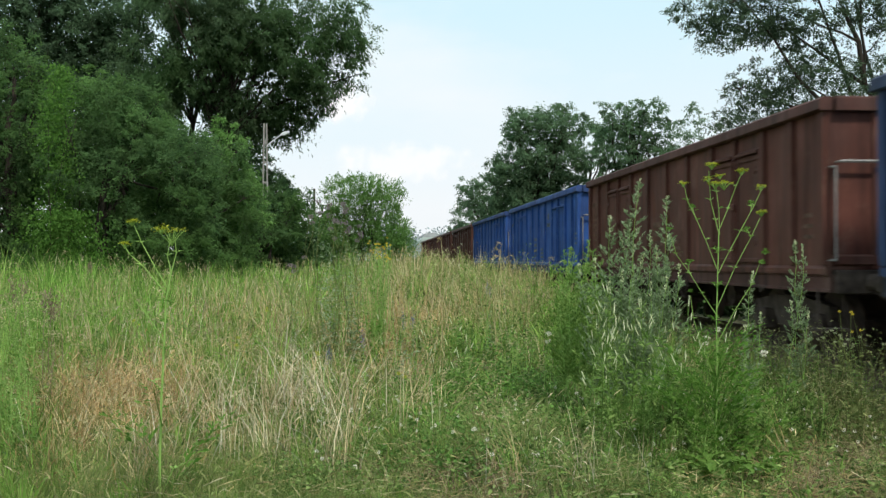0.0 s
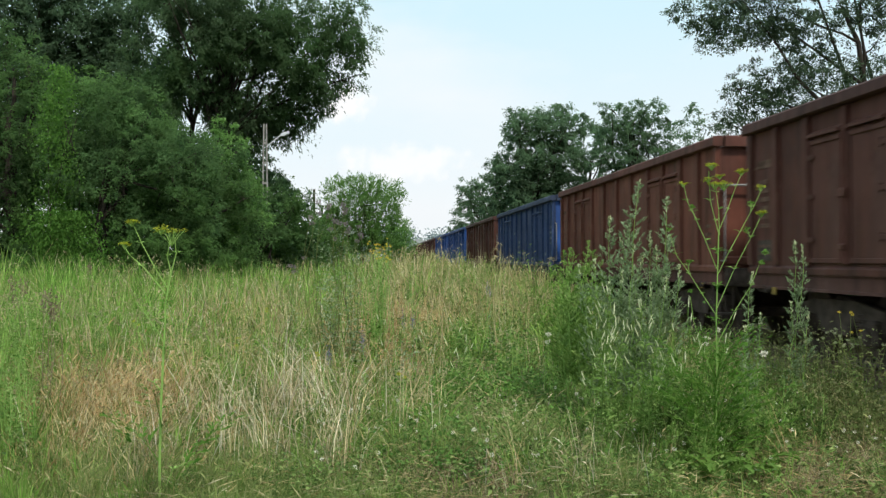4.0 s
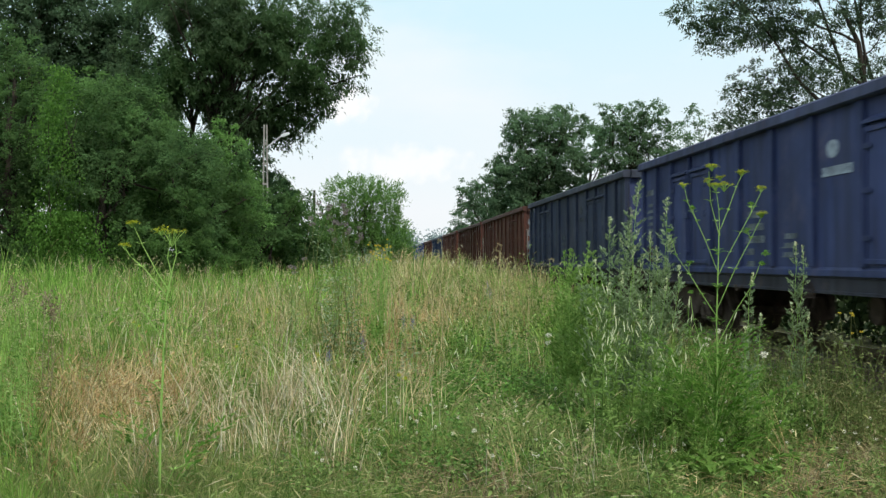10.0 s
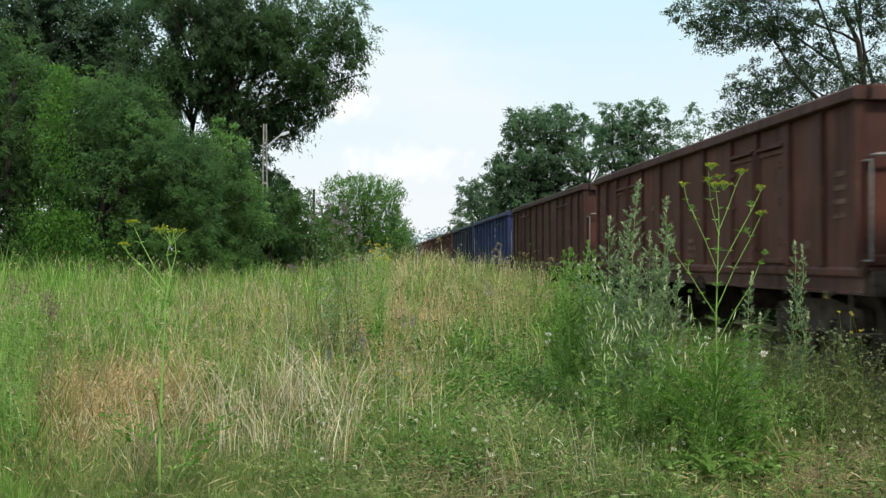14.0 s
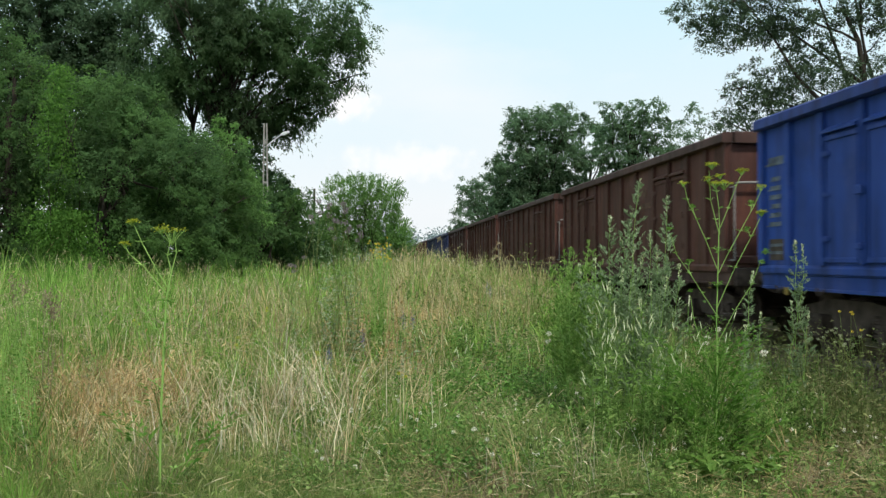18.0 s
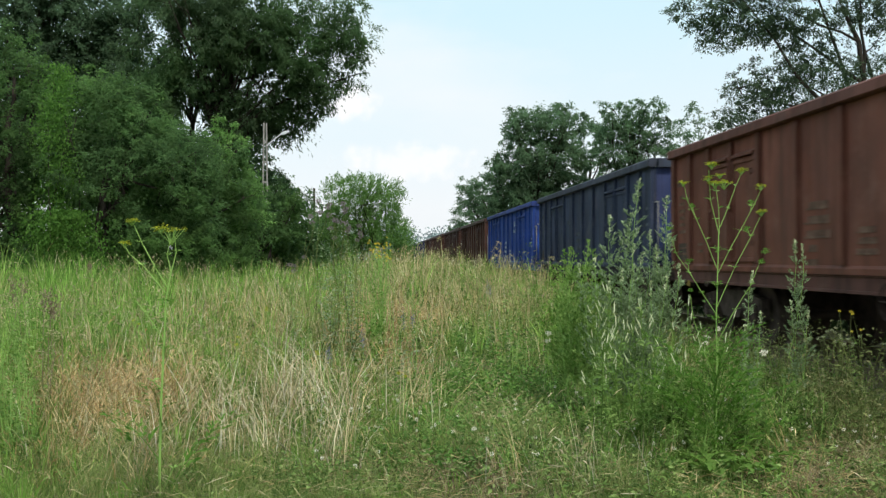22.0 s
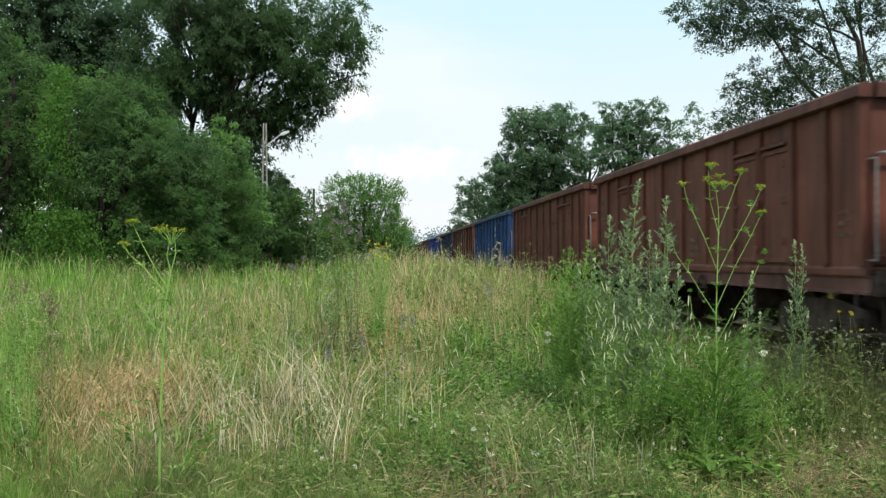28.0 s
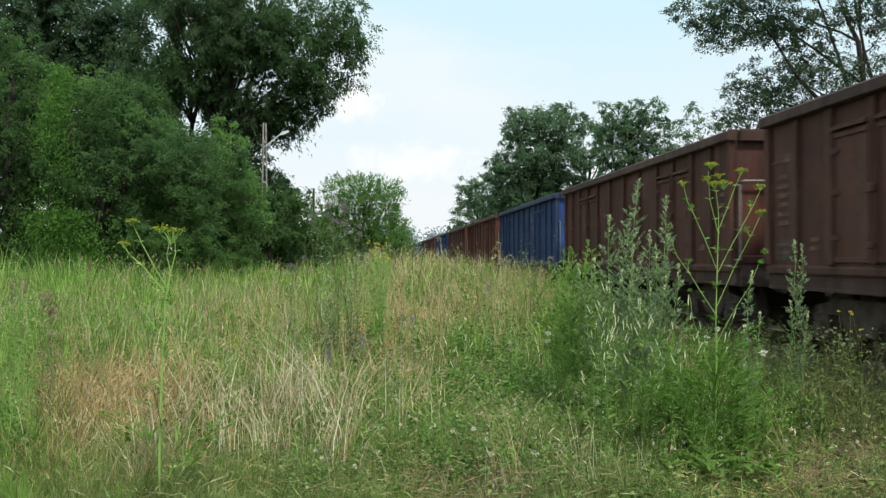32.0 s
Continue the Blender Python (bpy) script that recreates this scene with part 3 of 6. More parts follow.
        for k in range(3):
            rod(bm, (0, -0.45, -0.02 - 0.12 * k), (0, -0.47, -0.14 - 0.12 * k), 0.025)

    def hose(bm):
        pts = [Vector((0.0, -0.02, 0)), Vector((0, -0.2, -0.06)), Vector((0, -0.3, -0.22)), Vector((0, -0.42, -0.28))]
        for a, b in zip(pts, pts[1:]):
            rod(bm, a, b, 0.025)

    def grab(bm):
        rod(bm, (-1.28, -HALF - 0.12, 2.46), (0.1, -HALF - 0.12, 2.46), 0.020)
        for x in (-1.28, 0.1):
            rod(bm, (x, -HALF - 0.01, 2.46), (x, -HALF - 0.12, 2.46), 0.014)

    def corner(bm):
        # two bars, one round each side of the corner
        for x, y in ((-1.41, -HALF + 0.06), (-1.33, -HALF - 0.10)):
            rod(bm, (x, y, 1.30), (x, y, 2.40), 0.015)
            for z in (1.30, 2.40):
                rod(bm, (-1.355, -HALF + 0.01, z), (x, y, z), 0.014)

    def upright(bm):
        rod(bm, (-0.62, -HALF - 0.12, 1.30), (-0.62, -HALF - 0.12, 2.45), 0.016)
        rod(bm, (-0.62, -HALF - 0.01, 1.30), (-0.62, -HALF - 0.12, 1.30), 0.014)

    def ladder(bm):
        for x in (-1.24, -0.96):
            rod(bm, (x, -HALF - 0.13, 1.25), (x, -HALF - 0.13, 2.46), 0.011)
        for k in range(4):
            rod(bm, (-1.24, -HALF - 0.13, 1.35 + 0.29 * k), (-0.96, -HALF - 0.13, 1.35 + 0.29 * k), 0.008)

    def triangle(bm):
        prism(bm, [(-0.07, 2.68), (0.07, 2.68), (0.0, 2.80)], "y", -HALF - 0.012, -HALF - 0.004)

    def step(bm):
        box(bm, -1.44, -1.10, -HALF + 0.02, -HALF + 0.30, 0.46, 0.49)
        for x in (-1.43, -1.11):
            rod(bm, (x, -HALF + 0.16, 0.48), (x, -HALF + 0.16, 0.96), 0.016)

    for s in (0, 1):
        def end(name, key, make, mat, x=0.0, y=0.0, z=0.0, label=""):
            ob = put(name, shared(own, key, make), mat, wagon, label)
            m = Matrix.Translation((x, y, z))
            ob.matrix_local = turn @ m if s else m
            return ob
        end_paint = PAINTS[{"slate": "navy", "steel": "azure"}.get(style, style)][0]
        end("end_wall", "end_wall", end_wall, end_paint)
        end("end_rib", "end_rib", end_rib, end_paint, 0, 0, 1.30)
        end("end_rim", "end_rim", end_rim, RIMS[style])
        end("headstock", "headstock", headstock, paint if style == "blue" else M_GEAR)
        for x in (-0.78, -0.26, 0.26, 0.78):
            end("end_stake", "stake", stake, end_paint, x)
        for x in (-0.875, 0.875):
            end("buffer", "buffer", buffer, M_GEAR, x, -HALF - 0.051, 1.04)
        end("coupling", "hookbar", hookbar, M_GEAR, 0, -HALF - 0.051, 1.04)
        end("brake_hose", "hose", hose, M_GEAR, 0.35, -HALF - 0.05, 0.92)
        end("corner_rail", "corner", corner, M_HANDRAIL, label="worn white corner rail")
        end("step", "step", step, M_GEAR)
        if end_style not in ("chalky", "bare"):
            if end_style != "ladder":
                end("grab_rail", "grab", grab, M_HANDRAIL, label="worn white grab rail")
            end("end_upright", "upright", upright, M_HANDRAIL, label="worn white upright rail")
            end("warning_sign", "triangle", triangle, M_SIGN, -0.52, label="small yellow warning triangle")
        if end_style == "ladder":
            end("ladder", "ladder", ladder, paint)
    if end_style == "chalky":
        def streak(bm):
            rs = random.Random(5)
            near, far, z = [], [], 2.78
            while z > 1.25:
                w = rs.uniform(0.05, 0.14)
                mid = -1.19 + rs.uniform(-0.03, 0.03)
                near.append((mid - w, z))
                far.append((mid + w, z))
                z -= rs.uniform(0.05, 0.14)
            prism(bm, near + far[::-1], "y", -HALF - 0.006, -HALF - 0.003)
        put("paint_splash", shared(own, "streak", streak), M_CHALK, wagon, "run of spilt white paint")

    def tank(bm):
        disc(bm, -0.75, 0.35, 0, 0, 0.18, 16)
    t = put("air_tank", shared(GEAR, "tank", tank), M_GEAR, wagon)
    t.location = (0, -1.5, 0.72)

    def wheel(bm):
        for i in range(12):
            a, b = i * math.pi / 6, (i + 1) * math.pi / 6
            rod(bm, (-1.42, 0.2 * math.cos(a), 0.2 * math.sin(a)), (-1.42, 0.2 * math.cos(b), 0.2 * math.sin(b)), 0.014, 5)
        for i in range(2):
            a = i * math.pi / 2
            rod(bm, (-1.42, -0.2 * math.cos(a), -0.2 * math.sin(a)), (-1.42, 0.2 * math.cos(a), 0.2 * math.sin(a)), 0.012, 5)
        rod(bm, (-1.42, 0, 0), (-1.25, 0, 0), 0.02)
    h = put("brake_wheel", shared(GEAR, "handwheel", wheel), M_DUSTY, wagon)
    h.location = (0, -1.1, 0.86)

    # lettering that cannot be read, as rows of plain dashes
    rs = random.Random(len(marks) + len(style))
    for y, z, w, hh in marks:
        bm = bmesh.new()
        if hh > 0.25:
            box(bm, -1.382, -1.3765, y - w / 2, y + w / 2, z - hh / 2, z + hh / 2)
            part("data_plate", bm, M_GEAR, wagon, "sooty dark plate for labels")
            continue
        if hh > 0.12:
            prism(bm, [(y + w / 2 * math.cos(i * math.pi / 6), z + hh / 2 * math.sin(i * math.pi / 6)) for i in range(12)], "x", -1.382, -1.3765)
        else:
            at, top = y - w / 2, []
            while at < y + w / 2:
                n, g = rs.uniform(0.035, 0.10), rs.uniform(0.012, 0.04)
                top += [(at, z + hh / 2), (min(at + n, y + w / 2), z + hh / 2), (min(at + n + 0.002, y + w / 2 + 0.002), z - hh * 0.25), (at + n + g, z - hh * 0.25)]
                at += n + g + 0.002
            prism(bm, [(y - w / 2, z - hh / 2)] + top + [(top[-1][0], z - hh / 2)], "x", -1.3855, -1.3765)
        clear = (style in ("blue", "mid") and y < 5) or (style == "navy" and y < 0 and z > 2.3)
        ink = M_FAINT if style in ("brown", "red", "dark") else M_GREYED if style == "slate" else M_LETTER if clear else M_CHALK
        part("marking", bm, ink, wagon, "worn white lettering")
    build_bogie(wagon, -4.5)
    build_bogie(wagon, 4.5)
    return wagon


def bars(y, z, w, h, n, gap):
    return [(y, z - i * (h + gap), w * (0.8 + 0.2 * ((i * 7) % 3) / 2), h) for i in range(n)]


# data rows in the middle bays, and a column of rows with a label plate at the leading end, alike on all wagons
DATA = (bars(0.64, 1.96, 0.62, 0.10, 3, 0.075) + bars(0.80, 1.44, 0.28, 0.09, 2, 0.085) + bars(-0.55, 1.63, 0.44, 0.07, 3, 0.05)
        + [(5.87, 2.62, 0.52, 0.11)] + bars(5.90, 2.38, 0.34, 0.06, 6, 0.06) + [(5.87, 1.44, 0.46, 0.28), (5.87, 1.50, 0.36, 0.04), (5.87, 1.40, 0.36, 0.04)])
MARKS_A = DATA + bars(-5.87, 1.85, 0.30, 0.05, 3, 0.08) + bars(4.95, 1.55, 0.24, 0.05, 2, 0.06)
MARKS_B = DATA + [(-1.72, 2.62, 0.30, 0.22), (-1.84, 2.36, 0.72, 0.11)] + bars(-5.87, 2.0, 0.30, 0.05, 3, 0.08)
MARKS_C = DATA + [(1.84, 2.30, 0.30, 0.10)] + bars(-5.87, 2.3, 0.30, 0.06, 4, 0.10) + [(-4.95, 1.5, 0.22, 0.10)]


# colours from the head of the train to its tail
ORDER = (("brown", "B"), ("brown", "A"), ("brown", "A"), ("brown", "C"), ("azure", "A"), ("azure", "B"), ("brown", "A"), ("steel", "C"), ("red", "A"),
         ("brown", "B"), ("chalk", "A"), ("slate", "B"), ("navy", "B"), ("dark", "A"), ("brown", "C"),
         ("dark", "A"), ("dark", "B"), ("blue", "B"), ("slate", "C"), ("red", "A"), ("mid", "B"), ("red", "B"), ("red", "A"),
         ("steel", "B"), ("dark", "C"), ("dark", "A"))
FIRST = 12             # index of the leading wagon; wagon 0 has its front 11.428 m ahead of the eye at 9 s
TRAIN = []


def build_train():
    made = {}
    marks = {"A": MARKS_A, "B": MARKS_B, "C": MARKS_C}
    for i, (style, mk) in enumerate(ORDER):
        k = FIRST - i
        if (style, mk) not in made:
            s = {"chalk": "brown"}.get(style, style)
            made[style, mk] = build_wagon(s, marks[mk], {"chalk": "chalky", "slate": "ladder", "dark": "plain", "brown": "plain", "steel": "bare", "mid": "bare"}.get(style, "rail"))
            w = made[style, mk]
        else:
            w = copy_thing(made[style, mk], Matrix())
        y0 = 11.428 + SPEED * (0 - 9) + PITCH * k - HALF
        TRAIN.append((w, y0))


def build_engine():
    """Diesel engine at the head of the train, seen small and from behind."""
    pale = plain_mat("pale_green_paint", (0.42, 0.50, 0.46), 0.55, 0, 0.15, 2.0, 0.1)
    roof = plain_mat("engine_roof", (0.30, 0.31, 0.31), 0.7, 0, 0.2, 2.0, 0.1)
    glass = plain_mat("dark_glass", (0.03, 0.035, 0.04), 0.1, 0, 0.1, 2.0, 0.0)
    e = new("locomotive")
    tagged(e, "pale grey-green diesel locomotive hauling the wagons", "locomotive")
    L = 8.4
    bm = bmesh.new()
    prism(bm, [(-1.45, 1.35), (1.45, 1.35), (1.45, 3.45), (1.25, 3.75), (-1.25, 3.75), (-1.45, 3.45)], "y", -L, L)
    part("body", bm, pale, e)
    bm = bmesh.new()
    box(bm, -1.45, 1.45, -L - 0.1, L + 0.1, 0.95, 1.34, 0.03)
    part("underframe", bm, M_GEAR, e)
    bm = bmesh.new()
    prism(bm, [(-1.1, 3.76), (1.1, 3.76), (0.9, 4.2), (-0.9, 4.2)], "y", -L + 2.2, L - 2.2)
    part("roof_hood", bm, roof, e)
    for y in (-3.2, 0.4, 3.4):
        bm = bmesh.new()
        box(bm, -0.5, 0.5, y - 0.6, y + 0.6, 4.2, 4.36, 0.03)
        part("roof_vent", bm, roof, e)
    for s in (-1, 1):
        for x in (-0.72, 0.72):
            bm = bmesh.new()
            a, b = sorted((s * L, s * (L + 0.02)))
            box(bm, x - 0.5, x + 0.5, a, b, 2.55, 3.3)
            part("cab_window", bm, glass, e)
        for y in (-6.9, -3.6, -1.2, 1.2, 3.6, 6.9):
            bm = bmesh.new()
            a, b = sorted((s * 1.45, s * 1.465))
            box(bm, a, b, y - 0.45, y + 0.45, 2.5, 3.15)
            part("side_window", bm, glass, e)
        for x in (-0.875, 0.875):
            bm = bmesh.new()
            prism(bm, [(x + 0.2 * math.cos(i * math.pi / 8), 1.04 + 0.2 * math.sin(i * math.pi / 8)) for i in range(16)], "y", *sorted((s * (L + 0.11), s * (L + 0.55))))
            part("buffer", bm, M_GEAR, e)
    build_bogie(e, -5.2)
    build_bogie(e, 5.2)
    y0 = 11.428 + SPEED * (0 - 9) + PITCH * FIRST + 0.62 + 0.56 + L
    TRAIN.append((e, y0))


LEAD = ((0, 0.57), (1.5, 0.32), (3, 0.29), (6, 0.21), (9, 0.0), (11, -0.1), (16, 0.05), (21, 0.15), (26, 0.1), (30, 0.04), (32, 0.08))


def motions():
    """The train draws away and slowly gathers speed; LEAD is its lead on an even pace, in metres."""
    for w, y0 in TRAIN:
        walk(w, [(t, pose(TRACK, y0 + SPEED * t + e, RAIL)) for t, e in LEAD])
    # the wheelsets roll without slip on their bogies
    for w, y0 in TRAIN:
        for ob in w.children_recursive:
            if ob.name.startswith("wheelset"):
                y = ob.location.y
                turn = math.degrees(SPEED / 0.46)
                walk(ob, [(k / 15, pose(0, y, 0.46, -turn * k / 15)) for k in range(481)])
    for c, x, y, z in CLOUDS:
        walk(c, [(t, pose(x + 1.4 * t, y, z)) for t in (0, 16, 32)])


# ---- trees and shrubs ----
def wobble(p, k, seed):
    a = np.sin(p[:, 0] * k + seed) + np.sin(p[:, 1] * k * 1.3 + seed * 2.1) + np.sin(p[:, 2] * k * 1.1 + seed * 0.7)
    b = np.sin((p[:, 0] + p[:, 2]) * k * 2.3 + seed * 1.7) + np.sin((p[:, 1] - p[:, 2]) * k * 2.1 + seed)
    return a + 0.8 * b


def curve_pts(a, b, rng, n=6, bend=0.15, sag=0.0):
    a, b = np.asarray(a, float), np.asarray(b, float)
    s = np.linspace(0, 1, n)[:, None]
    ln = np.linalg.norm(b - a)
    off = rng.normal(size=3) * ln * bend
    return a + (b - a) * s + off * np.sin(np.pi * s) + rng.normal(size=(n, 3)) * ln * 0.015 * np.sin(np.pi * s) - np.array([0, 0, sag * ln]) * s * s


def spaced(c, gap):
    """Which of the places keep a distance from those taken before them."""
    cells, keep = {}, []
    near = [(i, j, k) for i in (-1, 0, 1) for j in (-1, 0, 1) for k in (-1, 0, 1)]
    for n, p in enumerate(c):
        key = (math.floor(p[0] / gap), math.floor(p[1] / gap), math.floor(p[2] / gap))
        clear = True
        for i, j, k in near:
            for q in cells.get((key[0] + i, key[1] + j, key[2] + k), ()):
                if (p[0] - q[0]) ** 2 + (p[1] - q[1]) ** 2 + (p[2] - q[2]) ** 2 < gap * gap:
                    clear = False
                    break
            if not clear:
                break
        if clear:
            cells.setdefault(key, []).append(p)
            keep.append(n)
    return np.array(keep, dtype=int)


def build_tree(name, label, base, blobs, clumps, per, leaf, mat, trunk_r, seed, size=0.6, droop=0.3, gap=-1.4, limbs=14,
               fork=0.35, k=0.8, category="tree", group="", lean=(0, 0), stems=1, flat=0.75, inner=0.3, voids=(), apart=0.70, shoot=0.25, lump=0.22, back=1.0, climb=3):
    """base: place on the ground; blobs: ellipsoids (dx, dy, z, rx, ry, rz) of the crown round the base, filled with leafy sprays.
    voids: airy gaps (dx, z, rx, rz) through the crown; apart: distance between sprays, in spray sizes; shoot: how far twigs reach upwards;
    back: how much foliage stands on the side away from the field."""
    rng = np.random.default_rng(seed)
    x0, y0 = base
    z0 = float(ground_z(x0, y0)) - 0.05
    tree = new(name)
    tree.location = (x0, y0, z0)
    tagged(tree, label, category, group)
    vol = np.array([b[3] * b[4] * b[5] for b in blobs]) ** 0.75
    many = clumps * 4
    pick = rng.choice(len(blobs), many, p=vol / vol.sum())
    B = np.array(blobs)[pick]
    d = rng.normal(size=(many, 3))
    d /= np.linalg.norm(d, axis=1)[:, None]
    r = np.where(rng.uniform(size=many) < inner, rng.uniform(0.2, 0.75, many), rng.uniform(0.80, 1.05, many))
    r *= 1 + lump * wobble(B[:, :3] + d * B[:, 3:6], 1.9, seed + 3.0) / 3
    c = B[:, :3] + d * B[:, 3:6] * r[:, None]
    keep = (wobble(c, k, seed) > gap) & (c[:, 2] > 0.15)
    keep &= (d[:, 1] < 0.35) | (rng.uniform(size=many) < back)
    for vx, vz, rx, rz in voids:
        keep &= (((c[:, 0] - vx) / (rx + 0.20 * size)) ** 2 + ((c[:, 2] - vz) / (rz + 0.20 * size)) ** 2 > 1) | (rng.uniform(size=many) < 0.04)
    c, d = c[keep], d[keep]
    taken = spaced(c, size * apart)[:clumps]
    c, d = c[taken], d[taken]
    n = len(c)
    sz = size * rng.lognormal(0, 0.28, n)
    # each spray: a few twigs from one point, set with leaves
    tw = 7
    lead = np.repeat(d * np.array([0.75, 0.75, 0.55]), tw, 0) + rng.normal(size=(n * tw, 3)) * 0.62 + np.array([0, 0, shoot])
    lead /= np.linalg.norm(lead, axis=1)[:, None]
    lead *= np.array([1, 1, flat]) * (np.repeat(sz, tw) * rng.uniform(0.55, 1.35, n * tw))[:, None]
    each = max(4, round(per / tw))
    m = n * tw * each
    ti = np.repeat(np.arange(n * tw), each)
    f = rng.uniform(0.08, 1.0, m) ** 0.8
    wide = (np.repeat(sz, tw)[ti] * 0.17 * (1.25 - 0.7 * f))[:, None]
    p = np.repeat(c, tw, 0)[ti] + lead[ti] * f[:, None] + rng.normal(size=(m, 3)) * wide - np.array([0, 0, 1.0]) * (droop * 0.5 * f * f * np.repeat(sz, tw)[ti])[:, None]
    p[:, 2] = np.maximum(p[:, 2], 0.06)
    nm = lead[ti] * 0.35 / (np.repeat(sz, tw)[ti])[:, None] + np.array([0, -0.2, 0.75]) + rng.normal(size=(m, 3)) * 0.16
    dr = lead[ti] / (np.repeat(sz, tw)[ti])[:, None] * 0.7 + rng.normal(size=(m, 3)) * 0.55
    crown = Soup()
    ln = leaf[0] * rng.uniform(0.6, 1.3, m)
    crown.leaves(p, ln, ln * leaf[1], dr, droop, nm)
    put("crown", crown.mesh("crown"), mat, tree)
    top = max(b[2] + b[5] * 0.5 for b in blobs)
    big = max(blobs, key=lambda b: b[3] * b[4] * b[5])
    trunks = []
    for s in range(stems):
        wood = Soup()
        a0 = np.array([rng.normal() * 0.4 * (stems > 1), rng.normal() * 0.4 * (stems > 1), 0.0])
        tip = np.array([big[0] * 0.6 + lean[0] + rng.normal() * 0.8 * (stems > 1), big[1] * 0.6 + lean[1], top * 0.8])
        tr = curve_pts(a0, tip, rng, 9, 0.03)
        trunks.append(tr)
        wood.tube(tr, np.linspace(1, 0.18, 9) * trunk_r * (1.3 if stems == 1 else 0.8), 8)
        put("trunk", wood.mesh("trunk", True), M_BARK, tree)
    for i in range(limbs):
        br = Soup()
        tr = trunks[i % stems]
        f = rng.uniform(fork, 0.95)
        a = tr[min(8, int(f * 8))]
        t = c[max(rng.integers(n, size=climb), key=lambda q: c[q][2])]
        pts = curve_pts(a, t, rng, 6, 0.06, 0.0)
        r0 = trunk_r * (1 - f) * 0.6 + 0.03
        br.tube(pts, np.linspace(1, 0.15, 6) * r0, 5)
        for _ in range(5):
            j = rng.integers(2, 6)
            near = np.argsort(np.linalg.norm(c - pts[j], axis=1))[:9]
            br.tube(curve_pts(pts[j], c[near[rng.integers(len(near))]], rng, 4, 0.08), np.linspace(1, 0.2, 4) * r0 * 0.35, 4)
        put("limb", br.mesh("limb", True), M_BARK, tree)
    return tree


def build_trees():
    # the thicket on the field's edge
    build_tree("maple_tree", "tall dense green maple at the edge of the thicket", spot(-18.6, 37),
               [(-1.6, 0, 7.6, 2.3, 2.2, 2.4), (-3.9, 0.4, 6.9, 1.6, 1.8, 2.0), (-0.5, -1, 5.0, 2.4, 2.2, 3.4), (1.0, -0.5, 3.4, 1.9, 1.8, 2.8), (-3.4, -0.5, 4.0, 2.0, 2.2, 3.2), (1.3, 0.5, 7.0, 1.4, 1.4, 1.5),
                (-1.5, -1.2, 1.6, 2.6, 1.2, 1.6), (-0.7, -0.4, 9.6, 1.1, 1.1, 0.9)],
               720, 90, (0.105, 0.72), M_MAPLE, 0.22, 11, size=0.44, back=0.4, gap=-1.5)
    build_tree("elder_shrub", "dark dense shrub filling the thicket's edge", spot(-20.2, 40),
               [(0, 0, 3.0, 3.4, 1.6, 3.0), (2.6, 0, 2.4, 2.2, 1.5, 2.4), (-3, 0, 3.4, 2.6, 1.6, 3.4)],
               390, 84, (0.125, 0.7), M_TREE_A, 0.12, 111, size=0.48, back=0.4, category="shrub", stems=3, gap=-2.2)
    build_tree("elder_shrub", "large dense green shrub with drooping foliage", spot(-14.4, 36),
               [(0.0, 0, 5.0, 2.2, 2.0, 2.5), (-1.2, -0.6, 3.0, 2.0, 1.8, 2.6), (1.6, -0.4, 3.0, 2.0, 2.0, 2.6), (0.4, 0.5, 6.3, 1.3, 1.4, 1.3), (0, -1.0, 1.4, 3.0, 1.4, 1.4), (-0.4, -1.8, 3.0, 2.4, 1.2, 1.7)],
               660, 90, (0.10, 0.7), M_TREE_A, 0.16, 12, size=0.42, back=0.4, category="shrub", stems=4, gap=-1.5)
    build_tree("elder_shrub", "dark green shrub under the tall trees", spot(-10.6, 39),
               [(0.0, 0, 3.8, 2.2, 2.0, 2.4), (-1.4, -0.5, 2.0, 1.6, 1.6, 2.0), (1.2, -0.3, 2.6, 1.5, 1.8, 2.3), (-0.4, 0, 5.2, 1.2, 1.2, 1.2), (0, -0.6, 1.4, 2.4, 1.5, 1.4)],
               480, 88, (0.105, 0.7), M_TREE_A, 0.12, 13, size=0.42, back=0.4, category="shrub", stems=4)
    build_tree("hazel_shrub", "yellowish-green upright shrub in the thicket", spot(-8.3, 41),
               [(0.0, 0, 4.7, 0.9, 1.1, 2.1), (0.5, -0.3, 2.2, 1.2, 1.2, 2.0), (-0.9, -0.3, 2.8, 1.3, 1.3, 2.4), (0.5, 0, 4.0, 0.7, 0.8, 1.4)],
               310, 76, (0.115, 0.6), M_TREE_B, 0.10, 14, size=0.40, category="shrub", stems=4, shoot=0.55)
    build_tree("elder_shrub", "low dark shrub beside the lamp post", spot(-6.4, 48),
               [(0.0, 0, 2.4, 2.0, 1.6, 2.2), (1.6, 0.4, 1.7, 1.5, 1.5, 1.8), (-1.8, 0, 2.6, 1.8, 1.6, 2.4)],
               310, 76, (0.135, 0.7), M_TREE_A, 0.10, 15, size=0.46, back=0.4, category="shrub", stems=4)
    build_tree("elder_shrub", "dark shrub deep inside the thicket", spot(-17.2, 46),
               [(0, 0, 3.2, 3.6, 1.2, 3.2), (-4.0, 0, 3.0, 3.0, 1.2, 3.0), (3.6, 0, 2.8, 2.6, 1.2, 2.8)],
               260, 50, (0.19, 0.7), M_TREE_A, 0.12, 112, size=0.66, category="shrub", stems=3, gap=-3.0, limbs=6, back=0.3)
